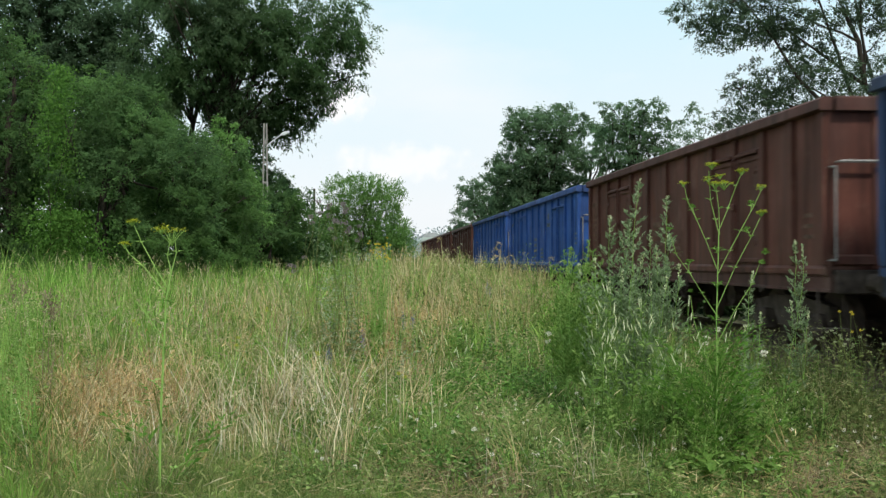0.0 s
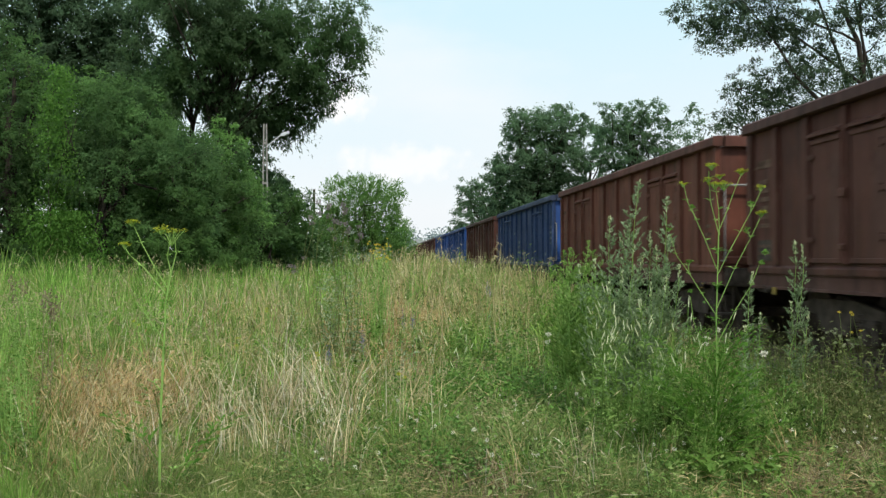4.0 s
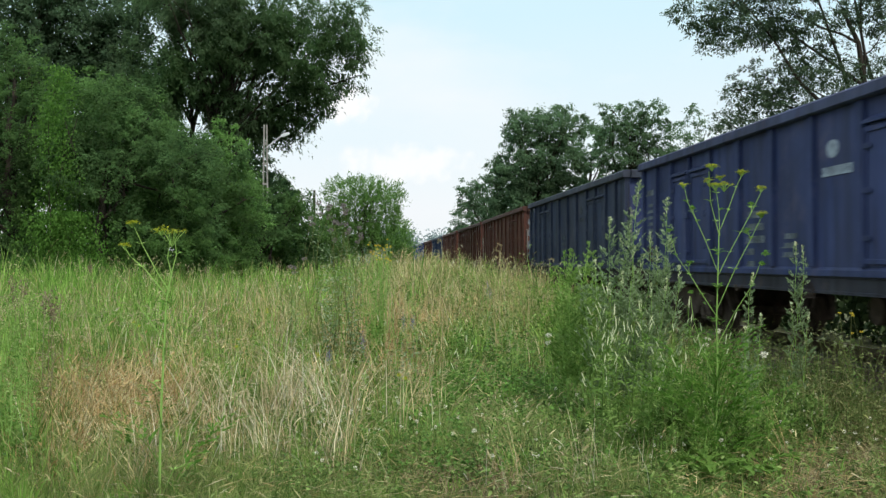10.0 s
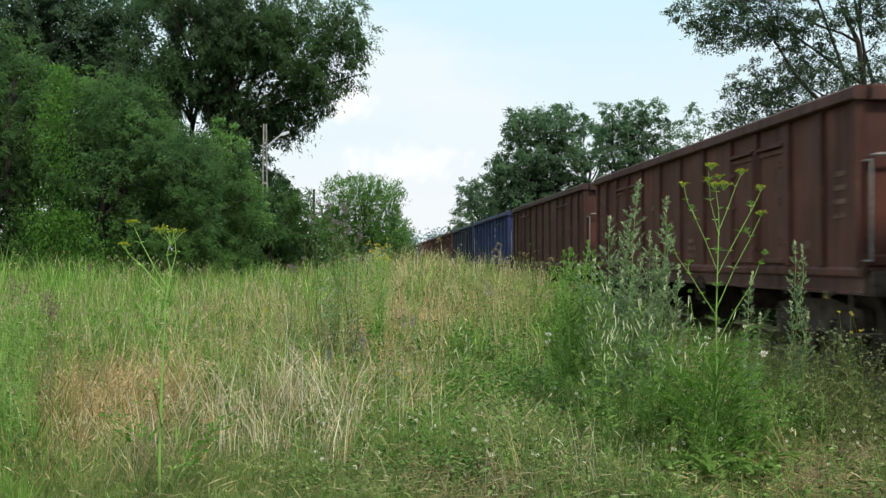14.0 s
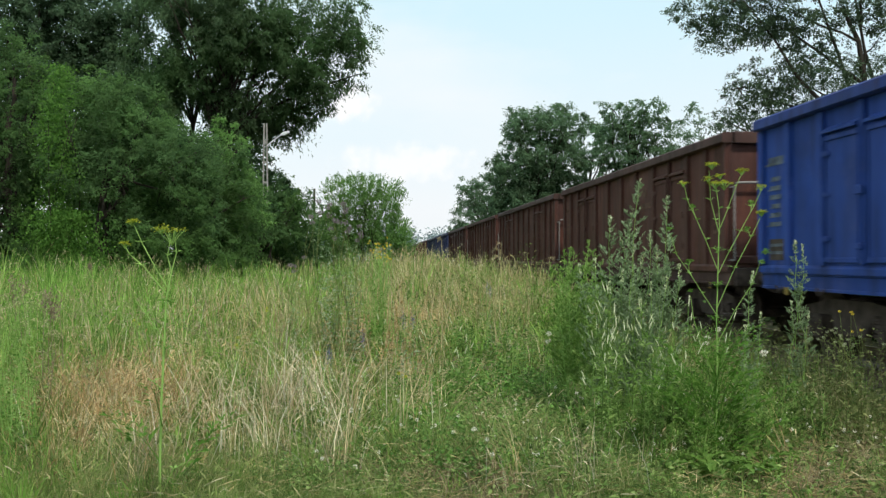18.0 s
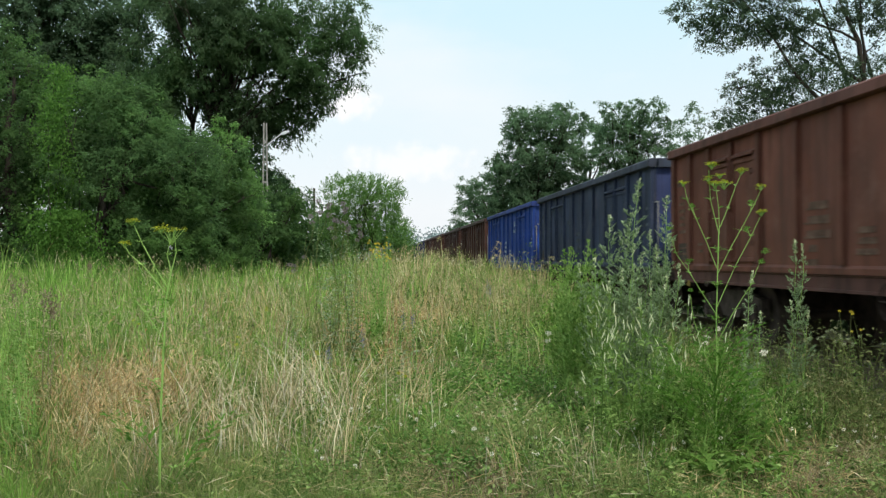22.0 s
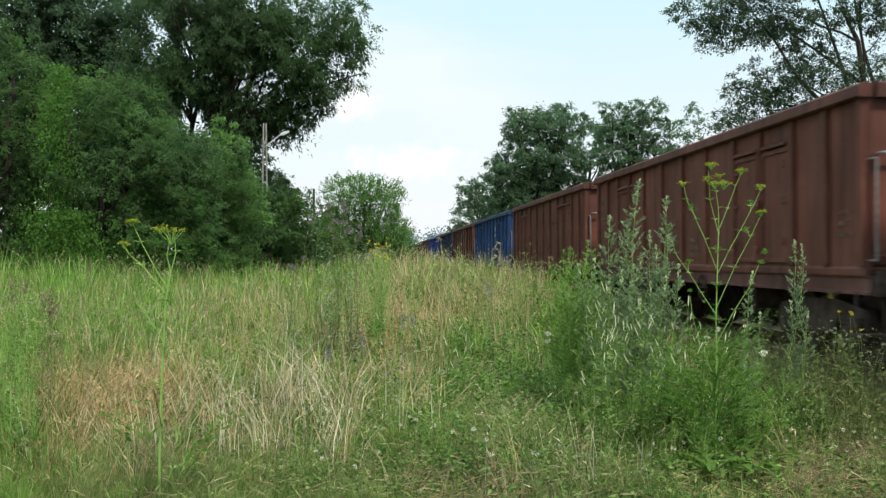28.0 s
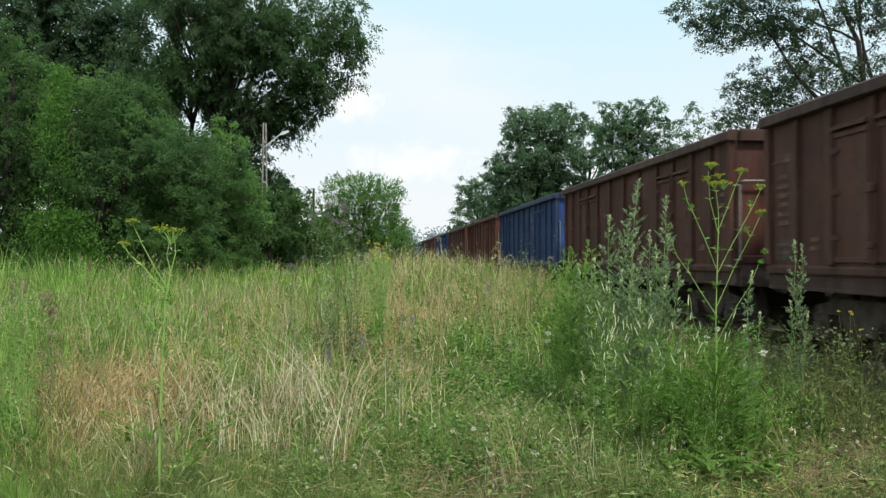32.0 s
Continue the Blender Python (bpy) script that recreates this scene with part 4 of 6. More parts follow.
    build_tree("willow_tree", "tall old willow with a dark open crown", spot(-8.3, 52),
               [(2.2, 0, 12.6, 3.5, 3.2, 3.4), (-1.4, 0, 12.8, 3.4, 3.4, 4.0), (4.4, -0.6, 11.3, 1.9, 1.9, 2.0), (2.1, 1.6, 8.5, 1.9, 1.8, 1.2),
                (-3.4, 0, 9.4, 2.4, 2.4, 2.6), (0.4, 0.8, 8.8, 2.4, 2.0, 1.9), (5.9, -0.6, 13.2, 1.4, 1.3, 1.9), (3.6, 0.4, 9.3, 1.3, 1.4, 1.3), (6.2, -0.6, 11.4, 0.9, 0.9, 1.4), (4.9, -0.4, 9.9, 1.0, 1.0, 1.1)],
               1900, 63, (0.165, 0.5), M_TREE_W, 0.42, 16, size=0.52, gap=-2.2, limbs=34, k=1.1, lean=(1.0, 0), droop=0.45, fork=0.58, inner=0.62, apart=0.52,
               voids=((-3.68, 13.3, 0.51, 0.72), (-3.25, 12.14, 0.58, 0.65), (-3.68, 11.03, 0.51, 0.36), (-1.97, 12.74, 0.36, 1.09), (-1.54, 11.44, 0.44, 0.51),
                      (-2.31, 9.54, 0.29, 0.36), (-1.68, 8.3, 0.8, 0.87), (3.74, 11.9, 0.45, 0.5), (5.5, 11.5, 0.3, 0.5), (5.5, 10.5, 0.5, 0.2)))
    build_tree("poplar_tree", "tall dark poplar behind the thicket", spot(-14.0, 58),
               [(0, 0, 14.0, 3.4, 3.0, 4.6), (2.8, 0, 11.5, 2.8, 2.6, 4.2), (-3.4, 0, 13.0, 2.8, 2.6, 4.2), (0, 0, 9.6, 4.0, 2.4, 2.8), (0.5, 0, 6.5, 3.4, 2.4, 2.4)],
               1250, 42, (0.22, 0.6), M_POPLAR, 0.36, 17, size=0.62, apart=0.6, gap=-2.6, limbs=30, k=0.95, inner=0.4,
               voids=((-1.52, 15.67, 0.4, 0.56), (-3.03, 14.23, 0.32, 0.4), (-5.5, 12.65, 0.56, 0.72), (1.9, 14.7, 0.57, 0.81), (2.37, 13.41, 0.65, 0.73), (1.9, 12.18, 0.57, 0.4),
                      (3.81, 14.08, 0.41, 1.22), (4.45, 15.55, 0.81, 0.57), (4.29, 12.63, 0.49, 0.57), (3.42, 10.51, 0.32, 0.4), (4.13, 9.13, 0.89, 0.97)))
    build_tree("poplar_tree", "tall dark poplar behind the thicket", spot(-19.6, 57),
               [(0, 0, 14.6, 3.6, 3.0, 5.0), (3.0, 0, 13.0, 2.8, 2.6, 4.2), (-3.4, 0, 13.0, 3.0, 2.6, 4.8), (0, 0, 10.0, 4.2, 2.4, 3.0), (0.5, 0, 7.0, 3.6, 2.4, 2.8)],
               1250, 42, (0.22, 0.6), M_POPLAR, 0.36, 18, size=0.62, apart=0.6, gap=-2.6, limbs=30, k=0.95, inner=0.4,
               voids=((4.59, 15.42, 0.4, 0.55), (3.11, 14.0, 0.32, 0.39), (0.68, 12.45, 0.55, 0.71), (0.53, 11.35, 0.31, 0.31)))
    build_tree("poplar_tree", "dark tree deep inside the thicket", spot(-10.6, 66),
               [(0, 0, 7.0, 3.6, 2.0, 3.6), (-4.0, 0, 6.6, 3.4, 2.0, 3.6), (3.0, 0, 6.0, 2.6, 2.0, 3.6), (0, 0, 3.0, 5.0, 2.0, 2.6)],
               380, 56, (0.26, 0.6), M_POPLAR, 0.30, 181, size=0.75, apart=0.6, gap=-2.2, limbs=10, voids=((0.59, 10.23, 1.01, 1.11), (-0.21, 11.8, 0.4, 0.5)))
    build_tree("alder_tree", "slender alder with a bare forked trunk", spot(-11.1, 55),
               [(1.6, 0, 15.0, 1.8, 1.6, 1.6), (-0.9, 0, 15.6, 1.5, 1.4, 1.6), (2.6, 0, 12.0, 0.9, 1.0, 1.2), (-1.6, 0.3, 9.6, 0.9, 0.9, 0.9)],
               150, 56, (0.17, 0.6), M_TREE_W, 0.20, 182, size=0.52, limbs=10, fork=0.45, lean=(1.1, 0),
               voids=((-1.12, 14.0, 0.54, 0.77), (0.69, 13.41, 0.38, 1.15), (1.14, 12.04, 0.46, 0.54)))
    build_tree("hawthorn_shrub", "dark green shrub along the field's far edge", spot(-4.5, 68),
               [(0, 0, 3.0, 2.2, 1.8, 2.7), (2.2, 0.5, 2.2, 2.0, 1.8, 2.0), (-1.8, 0, 3.6, 2.0, 1.8, 3.1), (-1.6, 0.4, 5.6, 1.1, 1.1, 1.2)],
               320, 60, (0.20, 0.55), M_TREE_A, 0.12, 19, size=0.5, category="shrub", stems=4)
    build_tree("hawthorn_tree", "dark green tree behind the lamp post", spot(-6.1, 58),
               [(-0.6, 0, 5.8, 1.4, 1.6, 1.7), (-1.4, 0, 4.6, 1.8, 1.6, 2.4), (0.5, 0, 3.6, 1.4, 1.5, 2.2), (0, 0, 2.0, 2.0, 1.6, 2.0)],
               320, 60, (0.18, 0.5), M_TREE_W, 0.16, 191, size=0.46, gap=-2.0)
    build_tree("willow_bush", "round light-green willow bush beside the track", spot(-0.6, 62),
               [(0, 0, 3.4, 2.4, 2.0, 2.5), (-1.5, 0.3, 2.4, 1.7, 1.6, 2.1), (1.6, 0, 2.0, 1.4, 1.5, 1.7), (2.3, 0.2, 1.2, 0.9, 1.1, 1.2), (0.0, 0, 5.2, 1.3, 1.2, 0.9), (1.5, 0, 4.4, 0.8, 0.8, 0.9)],
               700, 60, (0.16, 0.34), M_TREE_B, 0.10, 20, size=0.44, category="shrub", stems=5, gap=-3.0, droop=-0.1, flat=1.2, shoot=0.9, lump=0.3)
    # the row on the other side of the track
    ash = dict(group="trees behind the track", limbs=22, k=0.9, gap=-1.7)
    build_tree("ash_tree", "broad rounded dark green tree behind the railway", spot(9.6, 68),
               [(0.2, 0, 9.0, 2.7, 2.4, 2.7), (-1.9, 0, 6.9, 1.7, 1.8, 2.1), (2.6, 0, 8.8, 1.7, 1.8, 2.4), (0.0, 0, 4.6, 3.4, 2.2, 2.4), (2.4, 0, 5.2, 2.0, 2.0, 2.2), (-0.8, 0, 10.6, 1.2, 1.2, 1.0), (1.4, 0, 11.0, 1.0, 1.0, 0.8)],
               860, 77, (0.160, 0.66), M_TREE_R, 0.26, 21, size=0.5, voids=((2.0, 6.2, 0.6, 0.5), (0.8, 7.0, 0.4, 0.5), (3.4, 7.0, 0.35, 0.5)), **ash)
    build_tree("ash_tree", "loose-crowned dark green tree behind the railway", spot(15.0, 64),
               [(-0.9, 0, 9.3, 1.5, 1.5, 2.2), (0.8, 0, 9.6, 1.4, 1.4, 2.1), (2.4, 0, 8.2, 1.0, 1.2, 1.6), (3.7, 0, 9.0, 0.55, 0.5, 2.2), (0.2, 0, 6.0, 2.8, 2.0, 2.2), (0, 0, 3.4, 3.2, 2.0, 2.4)],
               620, 77, (0.155, 0.66), M_TREE_R, 0.24, 22, size=0.46, voids=((1.6, 7.6, 0.35, 0.6), (3.1, 8.6, 0.2, 0.5)), **ash)
    for deg, dist, h, seed in ((12.5, 74, 1.18, 23), (7.4, 84, 0.92, 24), (6.4, 100, 0.96, 25), (18.0, 60, 0.62, 26)):
        rs = np.random.default_rng(seed)
        blobs = [(0, 0, 7.2 * h, 2.7 * h, 2.4 * h, 2.4 * h), (2.0 * h, 0, 6.0 * h, 2.1 * h, 2.0 * h, 2.0 * h), (-1.9 * h, 0, 5.4 * h, 1.8 * h, 1.9 * h, 1.9 * h),
                 (rs.uniform(-1, 1) * h, 0, 3.2 * h, 3.0 * h, 2.2 * h, 2.2 * h), (rs.uniform(-1.5, 1.5) * h, 0, 8.8 * h, 1.3 * h, 1.3 * h, 1.2 * h)]
        build_tree("ash_tree", "broad dark green tree behind the railway", spot(deg, dist), blobs, 250, 63, (0.185, 0.66), M_TREE_R, 0.26, seed, size=0.52, **ash)
    build_tree("locust_tree", "tall tree with loose leafy branches reaching over the track", spot(28.5, 25),
               [(-5.5, 0, 7.75, 0.5, 0.6, 0.35), (-4.7, 0, 7.3, 0.8, 0.8, 0.55), (-3.6, 0, 7.7, 1.1, 1.0, 0.65), (-2.4, 0, 7.4, 1.0, 1.0, 0.55), (-3.2, 0, 6.0, 1.0, 0.8, 0.45), (-2.1, 0, 6.3, 1.0, 0.9, 0.5),
                (-3.9, 0, 5.6, 0.6, 0.6, 0.4), (-4.3, 0, 4.95, 0.55, 0.5, 0.32), (-2.9, 0, 5.3, 1.0, 0.8, 0.5), (-1.6, 0, 5.4, 1.0, 0.9, 0.55), (-0.7, 0, 7.9, 0.7, 0.7, 0.5),
                (-3.4, 0, 8.9, 1.9, 1.6, 0.7), (-1.2, 0, 9.4, 1.8, 1.8, 1.0), (0.9, 0, 8.4, 1.2, 1.2, 1.8), (1.5, 0, 5.0, 1.0, 1.2, 1.0), (-0.6, 0, 6.2, 0.5, 0.6, 0.3)],
               1400, 80, (0.070, 0.6), M_LOCUST, 0.17, 31, size=0.27, gap=-3.0, limbs=14, k=1.4, flat=0.6, fork=0.3, inner=0.45, shoot=0.05, droop=0.2, lean=(-0.7, 0), lump=0.3, climb=1)
    # rank growth added on the track's far side, leaves darkened like under-train shade
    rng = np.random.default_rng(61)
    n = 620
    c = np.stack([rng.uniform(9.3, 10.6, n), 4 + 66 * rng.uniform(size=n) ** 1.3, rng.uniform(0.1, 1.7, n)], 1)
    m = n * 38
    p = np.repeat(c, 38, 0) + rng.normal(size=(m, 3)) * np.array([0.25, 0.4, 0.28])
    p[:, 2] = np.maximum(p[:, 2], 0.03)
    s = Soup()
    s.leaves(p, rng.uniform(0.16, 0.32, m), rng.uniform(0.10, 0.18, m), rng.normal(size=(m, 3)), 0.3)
    tagged(put("trackside_thicket", s.mesh("trackside_thicket"), M_SHADE), "low thicket added along the far side of the track, leaves darkened as shade", "thicket", kind="stuff")
    # climbing plant on the maple and at the lamp post
    for deg, dist, h, w, seed in ((-17.2, 33.6, 7.6, 0.42, 41), (-16.5, 33.4, 2.8, 0.9, 43), (-5.95, 49.4, 3.2, 0.4, 42)):
        rng = np.random.default_rng(seed)
        x, y = spot(deg, dist)
        v = new("climbing_vine")
        v.location = (x, y, float(ground_z(x, y)))
        tagged(v, "bright green climbing vine hanging in a tall column", "vine")
        n = 7600
        z = rng.uniform(0, 1, n) ** 1.1 * h
        wd = w * (1.25 - 0.75 * z / h)
        p = np.stack([rng.normal(size=n) * wd + 0.15 * np.sin(z * 2), rng.normal(size=n) * 0.3, z + 0.05], 1)
        s = Soup()
        s.leaves(p, rng.uniform(0.05, 0.10, n), rng.uniform(0.045, 0.08, n), np.stack([rng.normal(size=n), rng.normal(size=n) - 0.7, rng.normal(size=n) - 0.3], 1), 0.4)
        put("foliage", s.mesh("foliage"), M_VINE, v)
        for i in range(5):
            s = Soup()
            s.tube(curve_pts((rng.normal() * 0.2, 0, 0), (rng.normal() * 0.3, 0, h * rng.uniform(0.7, 1)), rng, 8, 0.04), np.full(8, 0.015), 4)
            put("stem", s.mesh("stem"), M_BARK, v)
    # far wood beyond the end of the line, haze put into its colour
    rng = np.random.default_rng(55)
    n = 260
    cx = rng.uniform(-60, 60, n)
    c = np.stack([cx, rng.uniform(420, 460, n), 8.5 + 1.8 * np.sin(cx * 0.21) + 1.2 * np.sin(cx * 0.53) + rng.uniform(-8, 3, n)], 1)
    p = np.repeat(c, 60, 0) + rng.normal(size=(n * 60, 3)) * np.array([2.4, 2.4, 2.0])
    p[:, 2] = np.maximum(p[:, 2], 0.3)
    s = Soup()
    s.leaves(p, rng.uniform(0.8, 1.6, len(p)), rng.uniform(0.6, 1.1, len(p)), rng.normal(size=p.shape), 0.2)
    tagged(put("distant_wood", s.mesh("distant_wood"), M_FAR_HAZE), "wood far beyond the line, haze put into its grey-green leaf colour", "wood", kind="stuff")


# ---- poles ----
def build_poles():
    x, y = spot(-6.1, 50)
    z = float(ground_z(x, y))
    p = new("street_lamp")
    p.location = (x, y, z - 0.1)
    tagged(p, "grey concrete lamp post with a curved arm", "street lamp")
    h = 8.0
    bm = bmesh.new()
    for s in (-1, 1):
        rod(bm, (s * 0.17, 0, 0), (s * 0.06, 0, h), 0.042, 8)
    part("post", bm, M_CONC, p)
    for k in range(7):
        bm = bmesh.new()
        zz = 1.0 + k
        w = 0.17 - 0.11 * zz / h
        box(bm, -w, w, -0.04, 0.04, zz, zz + 0.1)
        part("crossbar", bm, M_CONC, p)
    s = Soup()
    pts = [(0.05, 0, h - 1.15), (0.25, -0.05, h - 1.0), (0.6, -0.12, h - 0.72), (0.85, -0.2, h - 0.55)]
    s.tube(pts, [0.035] * 4, 8)
    put("arm", s.mesh("arm", True), M_LAMP, p)
    bm = bmesh.new()
    prism(bm, [(0.80, -0.12), (0.95, -0.12), (1.22, 0.02), (1.20, 0.10), (0.95, 0.06), (0.80, -0.03)], "y", -0.33, -0.07)
    bmesh.ops.translate(bm, verts=bm.verts[:], vec=(0, 0, h - 0.5))
    part("lamp_head", bm, M_LAMP, p, "pale metal lamp head")
    x, y = spot(-3.34, 96)
    p = new("utility_pole")
    p.location = (x, y, float(ground_z(x, y)) - 0.1)
    tagged(p, "thin dark wooden utility pole beyond the bushes", "utility pole")
    bm = bmesh.new()
    rod(bm, (0, 0, 0), (0, 0, 8.0), 0.11, 8)
    part("post", bm, M_BARK, p)
    for zz in (7.3, 7.7):
        bm = bmesh.new()
        rod(bm, (0, -0.15, zz), (0, 0.15, zz), 0.03, 6)
        part("insulator_pin", bm, M_LAMP, p)


# ---- meadow ----
def bearing(x, y):
    return np.degrees(np.arctan2(x, y))


def scatter(n, d0, d1, b0=-23.0, b1=31.0, power=0.0, rng=RNG):
    """Random places in the meadow, denser near the camera, kept off the track."""
    u = rng.uniform(size=n)
    d = d0 * (d1 / d0) ** u if power == 0 else (d0 ** power + u * (d1 ** power - d0 ** power)) ** (1 / power)
    b = rng.uniform(b0, b1, n)
    x, y = d * np.tan(np.radians(b)), d
    ok = (x < 5.0 + 0.2 * np.sin(y * 1.9)) & (y < 60)
    x, y = x[ok], y[ok]
    return x, y, ground_z(x, y)


def soft(v, a, b, w):
    return np.clip((v - a) / w, 0, 1) * np.clip((b - v) / w, 0, 1)


def spot_mask(x, y, deg, dist, wide, deep):
    """1 in the middle of a patch of meadow, falling off with an uneven edge."""
    b = bearing(x, y) + 1.2 * np.sin(y * 1.3 + deg) + 0.8 * np.sin(y * 2.9)
    d = y * (1 + 0.06 * np.sin(x * 2.1 + deg))
    return np.exp(-((b - deg) / wide) ** 2 - ((d - dist) / deep) ** 2)


def dryness(x, y):
    n = 0.5 + 0.5 * np.sin(x * 1.7 + 0.6 * np.sin(y * 0.9)) * np.sin(y * 0.8 + 1.3 * np.sin(x * 0.7))
    near = 1.15 * spot_mask(x, y, -5.6, 8.6, 6.4, 1.6)
    mid = 0.42 * spot_mask(x, y, -9.0, 18.0, 9.0, 6.0)
    low = 0.18 * spot_mask(x, y, 8.0, 6.3, 9.0, 1.0)
    return np.clip(np.maximum(np.maximum(near, mid), low) * (0.35 + 0.75 * n) + 0.03, 0, 1)


def goldness(x, y):
    return np.clip(spot_mask(x, y, 1.2, 20, 1.6, 7.5) + spot_mask(x, y, 7.4, 20.5, 2.4, 5.0) + 0.4 * spot_mask(x, y, -6.0, 19, 2.0, 4.0) + 0.3 * spot_mask(x, y, -14.0, 22, 2.0, 3.0) + 0.45 * spot_mask(x, y, 4.5, 32, 5.0, 9.0)
                   , 0, 1)


def tallness(x, y):
    b = bearing(x, y)
    h = 0.26 + 0.76 * np.clip((y - 6.5) / 16, 0, 1) ** 0.9
    h += 0.16 * soft(b, -2.5, 11.5, 2.0) * np.clip((y - 14) / 8, 0, 1)
    h += 0.28 * soft(b, -60, -15.5, 3.0) * soft(y, 5, 16, 3.0)
    h += (0.12 * np.clip((-5 - b) / 4, 0, 1) + 0.18 * np.clip((-13 - b) / 4, 0, 1)) * np.clip((y - 14) / 8, 0, 1)
    h -= 0.06 * np.clip((b - 2) / 6, 0, 1)
    h *= 1 - 0.35 * soft(b, -2.0, 4.0, 1.5) * soft(y, 9.5, 15.0, 2.0)
    h *= 1 - 0.38 * soft(b, 3.5, 12.5, 2.0) * soft(y, 7.0, 14.5, 2.0)
    return h * (0.9 + 0.16 * np.sin(x * 0.9 + y * 0.37) * np.sin(y * 0.53 + 1))


def tufts(soup, n, d0, d1, per, rng, height, width, lean, radius=0.07, chance=None, comb=0.0, head=None, spread=1.0):
    """Grass in tufts: blades of one tuft lean outwards from its middle, or along one way of its own (comb)."""
    x, y, z = scatter(n, d0, d1, rng=rng)
    if chance is not None:
        ok = rng.uniform(size=len(x)) < chance(x, y)
        x, y = x[ok], y[ok]
    k = len(x)
    i = np.repeat(np.arange(k), per)
    m = k * per
    az = rng.uniform(0, 2 * np.pi, m)
    rad = np.abs(rng.normal(size=m)) * radius * (y[i] / 7) ** 0.6
    bx, by = x[i] + np.cos(az) * rad * spread, y[i] + np.sin(az) * rad * spread
    ok = bx < 5.2
    i, az, bx, by = i[ok], az[ok], bx[ok], by[ok]
    m = len(i)
    own = rng.uniform(0, 2 * np.pi, k)[i]
    az = np.where(rng.uniform(size=m) < comb, own + rng.normal(size=m) * 0.35, az)
    hs = rng.lognormal(0, 0.22, k)[i] * rng.uniform(0.55, 1.1, m)
    h = height(bx, by) * np.minimum(hs, 1.35)
    ln = np.clip(lean * rng.lognormal(0, 0.6, m) * (0.6 + 0.8 * rng.uniform(size=k)[i]), 0.02, 1.1)
    w = width * (by / 6) ** 0.8 * rng.uniform(0.6, 1.4, m)
    tip, ld = soup.blades(np.stack([bx, by, ground_z(bx, by) - 0.02], 1), h, w, ln, az)
    if head:
        pick = rng.uniform(size=m) < head
        e = tip[pick]
        q = len(e)
        soup.leaves(e - np.array([0, 0, 0.03]), rng.uniform(0.05, 0.13, q), 0.009 * (e[:, 1] / 6) ** 0.7, ld[pick] * 0.7 + np.array([0, 0, 0.8]), 0.2)


def brown(x, y):
    return np.clip(1.2 * spot_mask(x, y, 25.5, 7.4, 3.6, 1.4) + 1.1 * spot_mask(x, y, 22.8, 6.3, 2.6, 0.6) + 1.1 * spot_mask(x, y, 6.0, 6.7, 4.5, 0.6) + 0.7 * spot_mask(x, y, -0.5, 6.6, 2.0, 0.5)
                   + 0.4 * (wobble(np.stack([x, y, x * 0], 1), 2.3, 5.0) > 1.4), 0, 1)


def bare(x, y):
    """Where the green thins out: the matted russet patches."""
    return np.clip(spot_mask(x, y, 0.9, 15.0, 1.9, 3.2) + spot_mask(x, y, -15.2, 8.9, 3.8, 1.9), 0, 1)


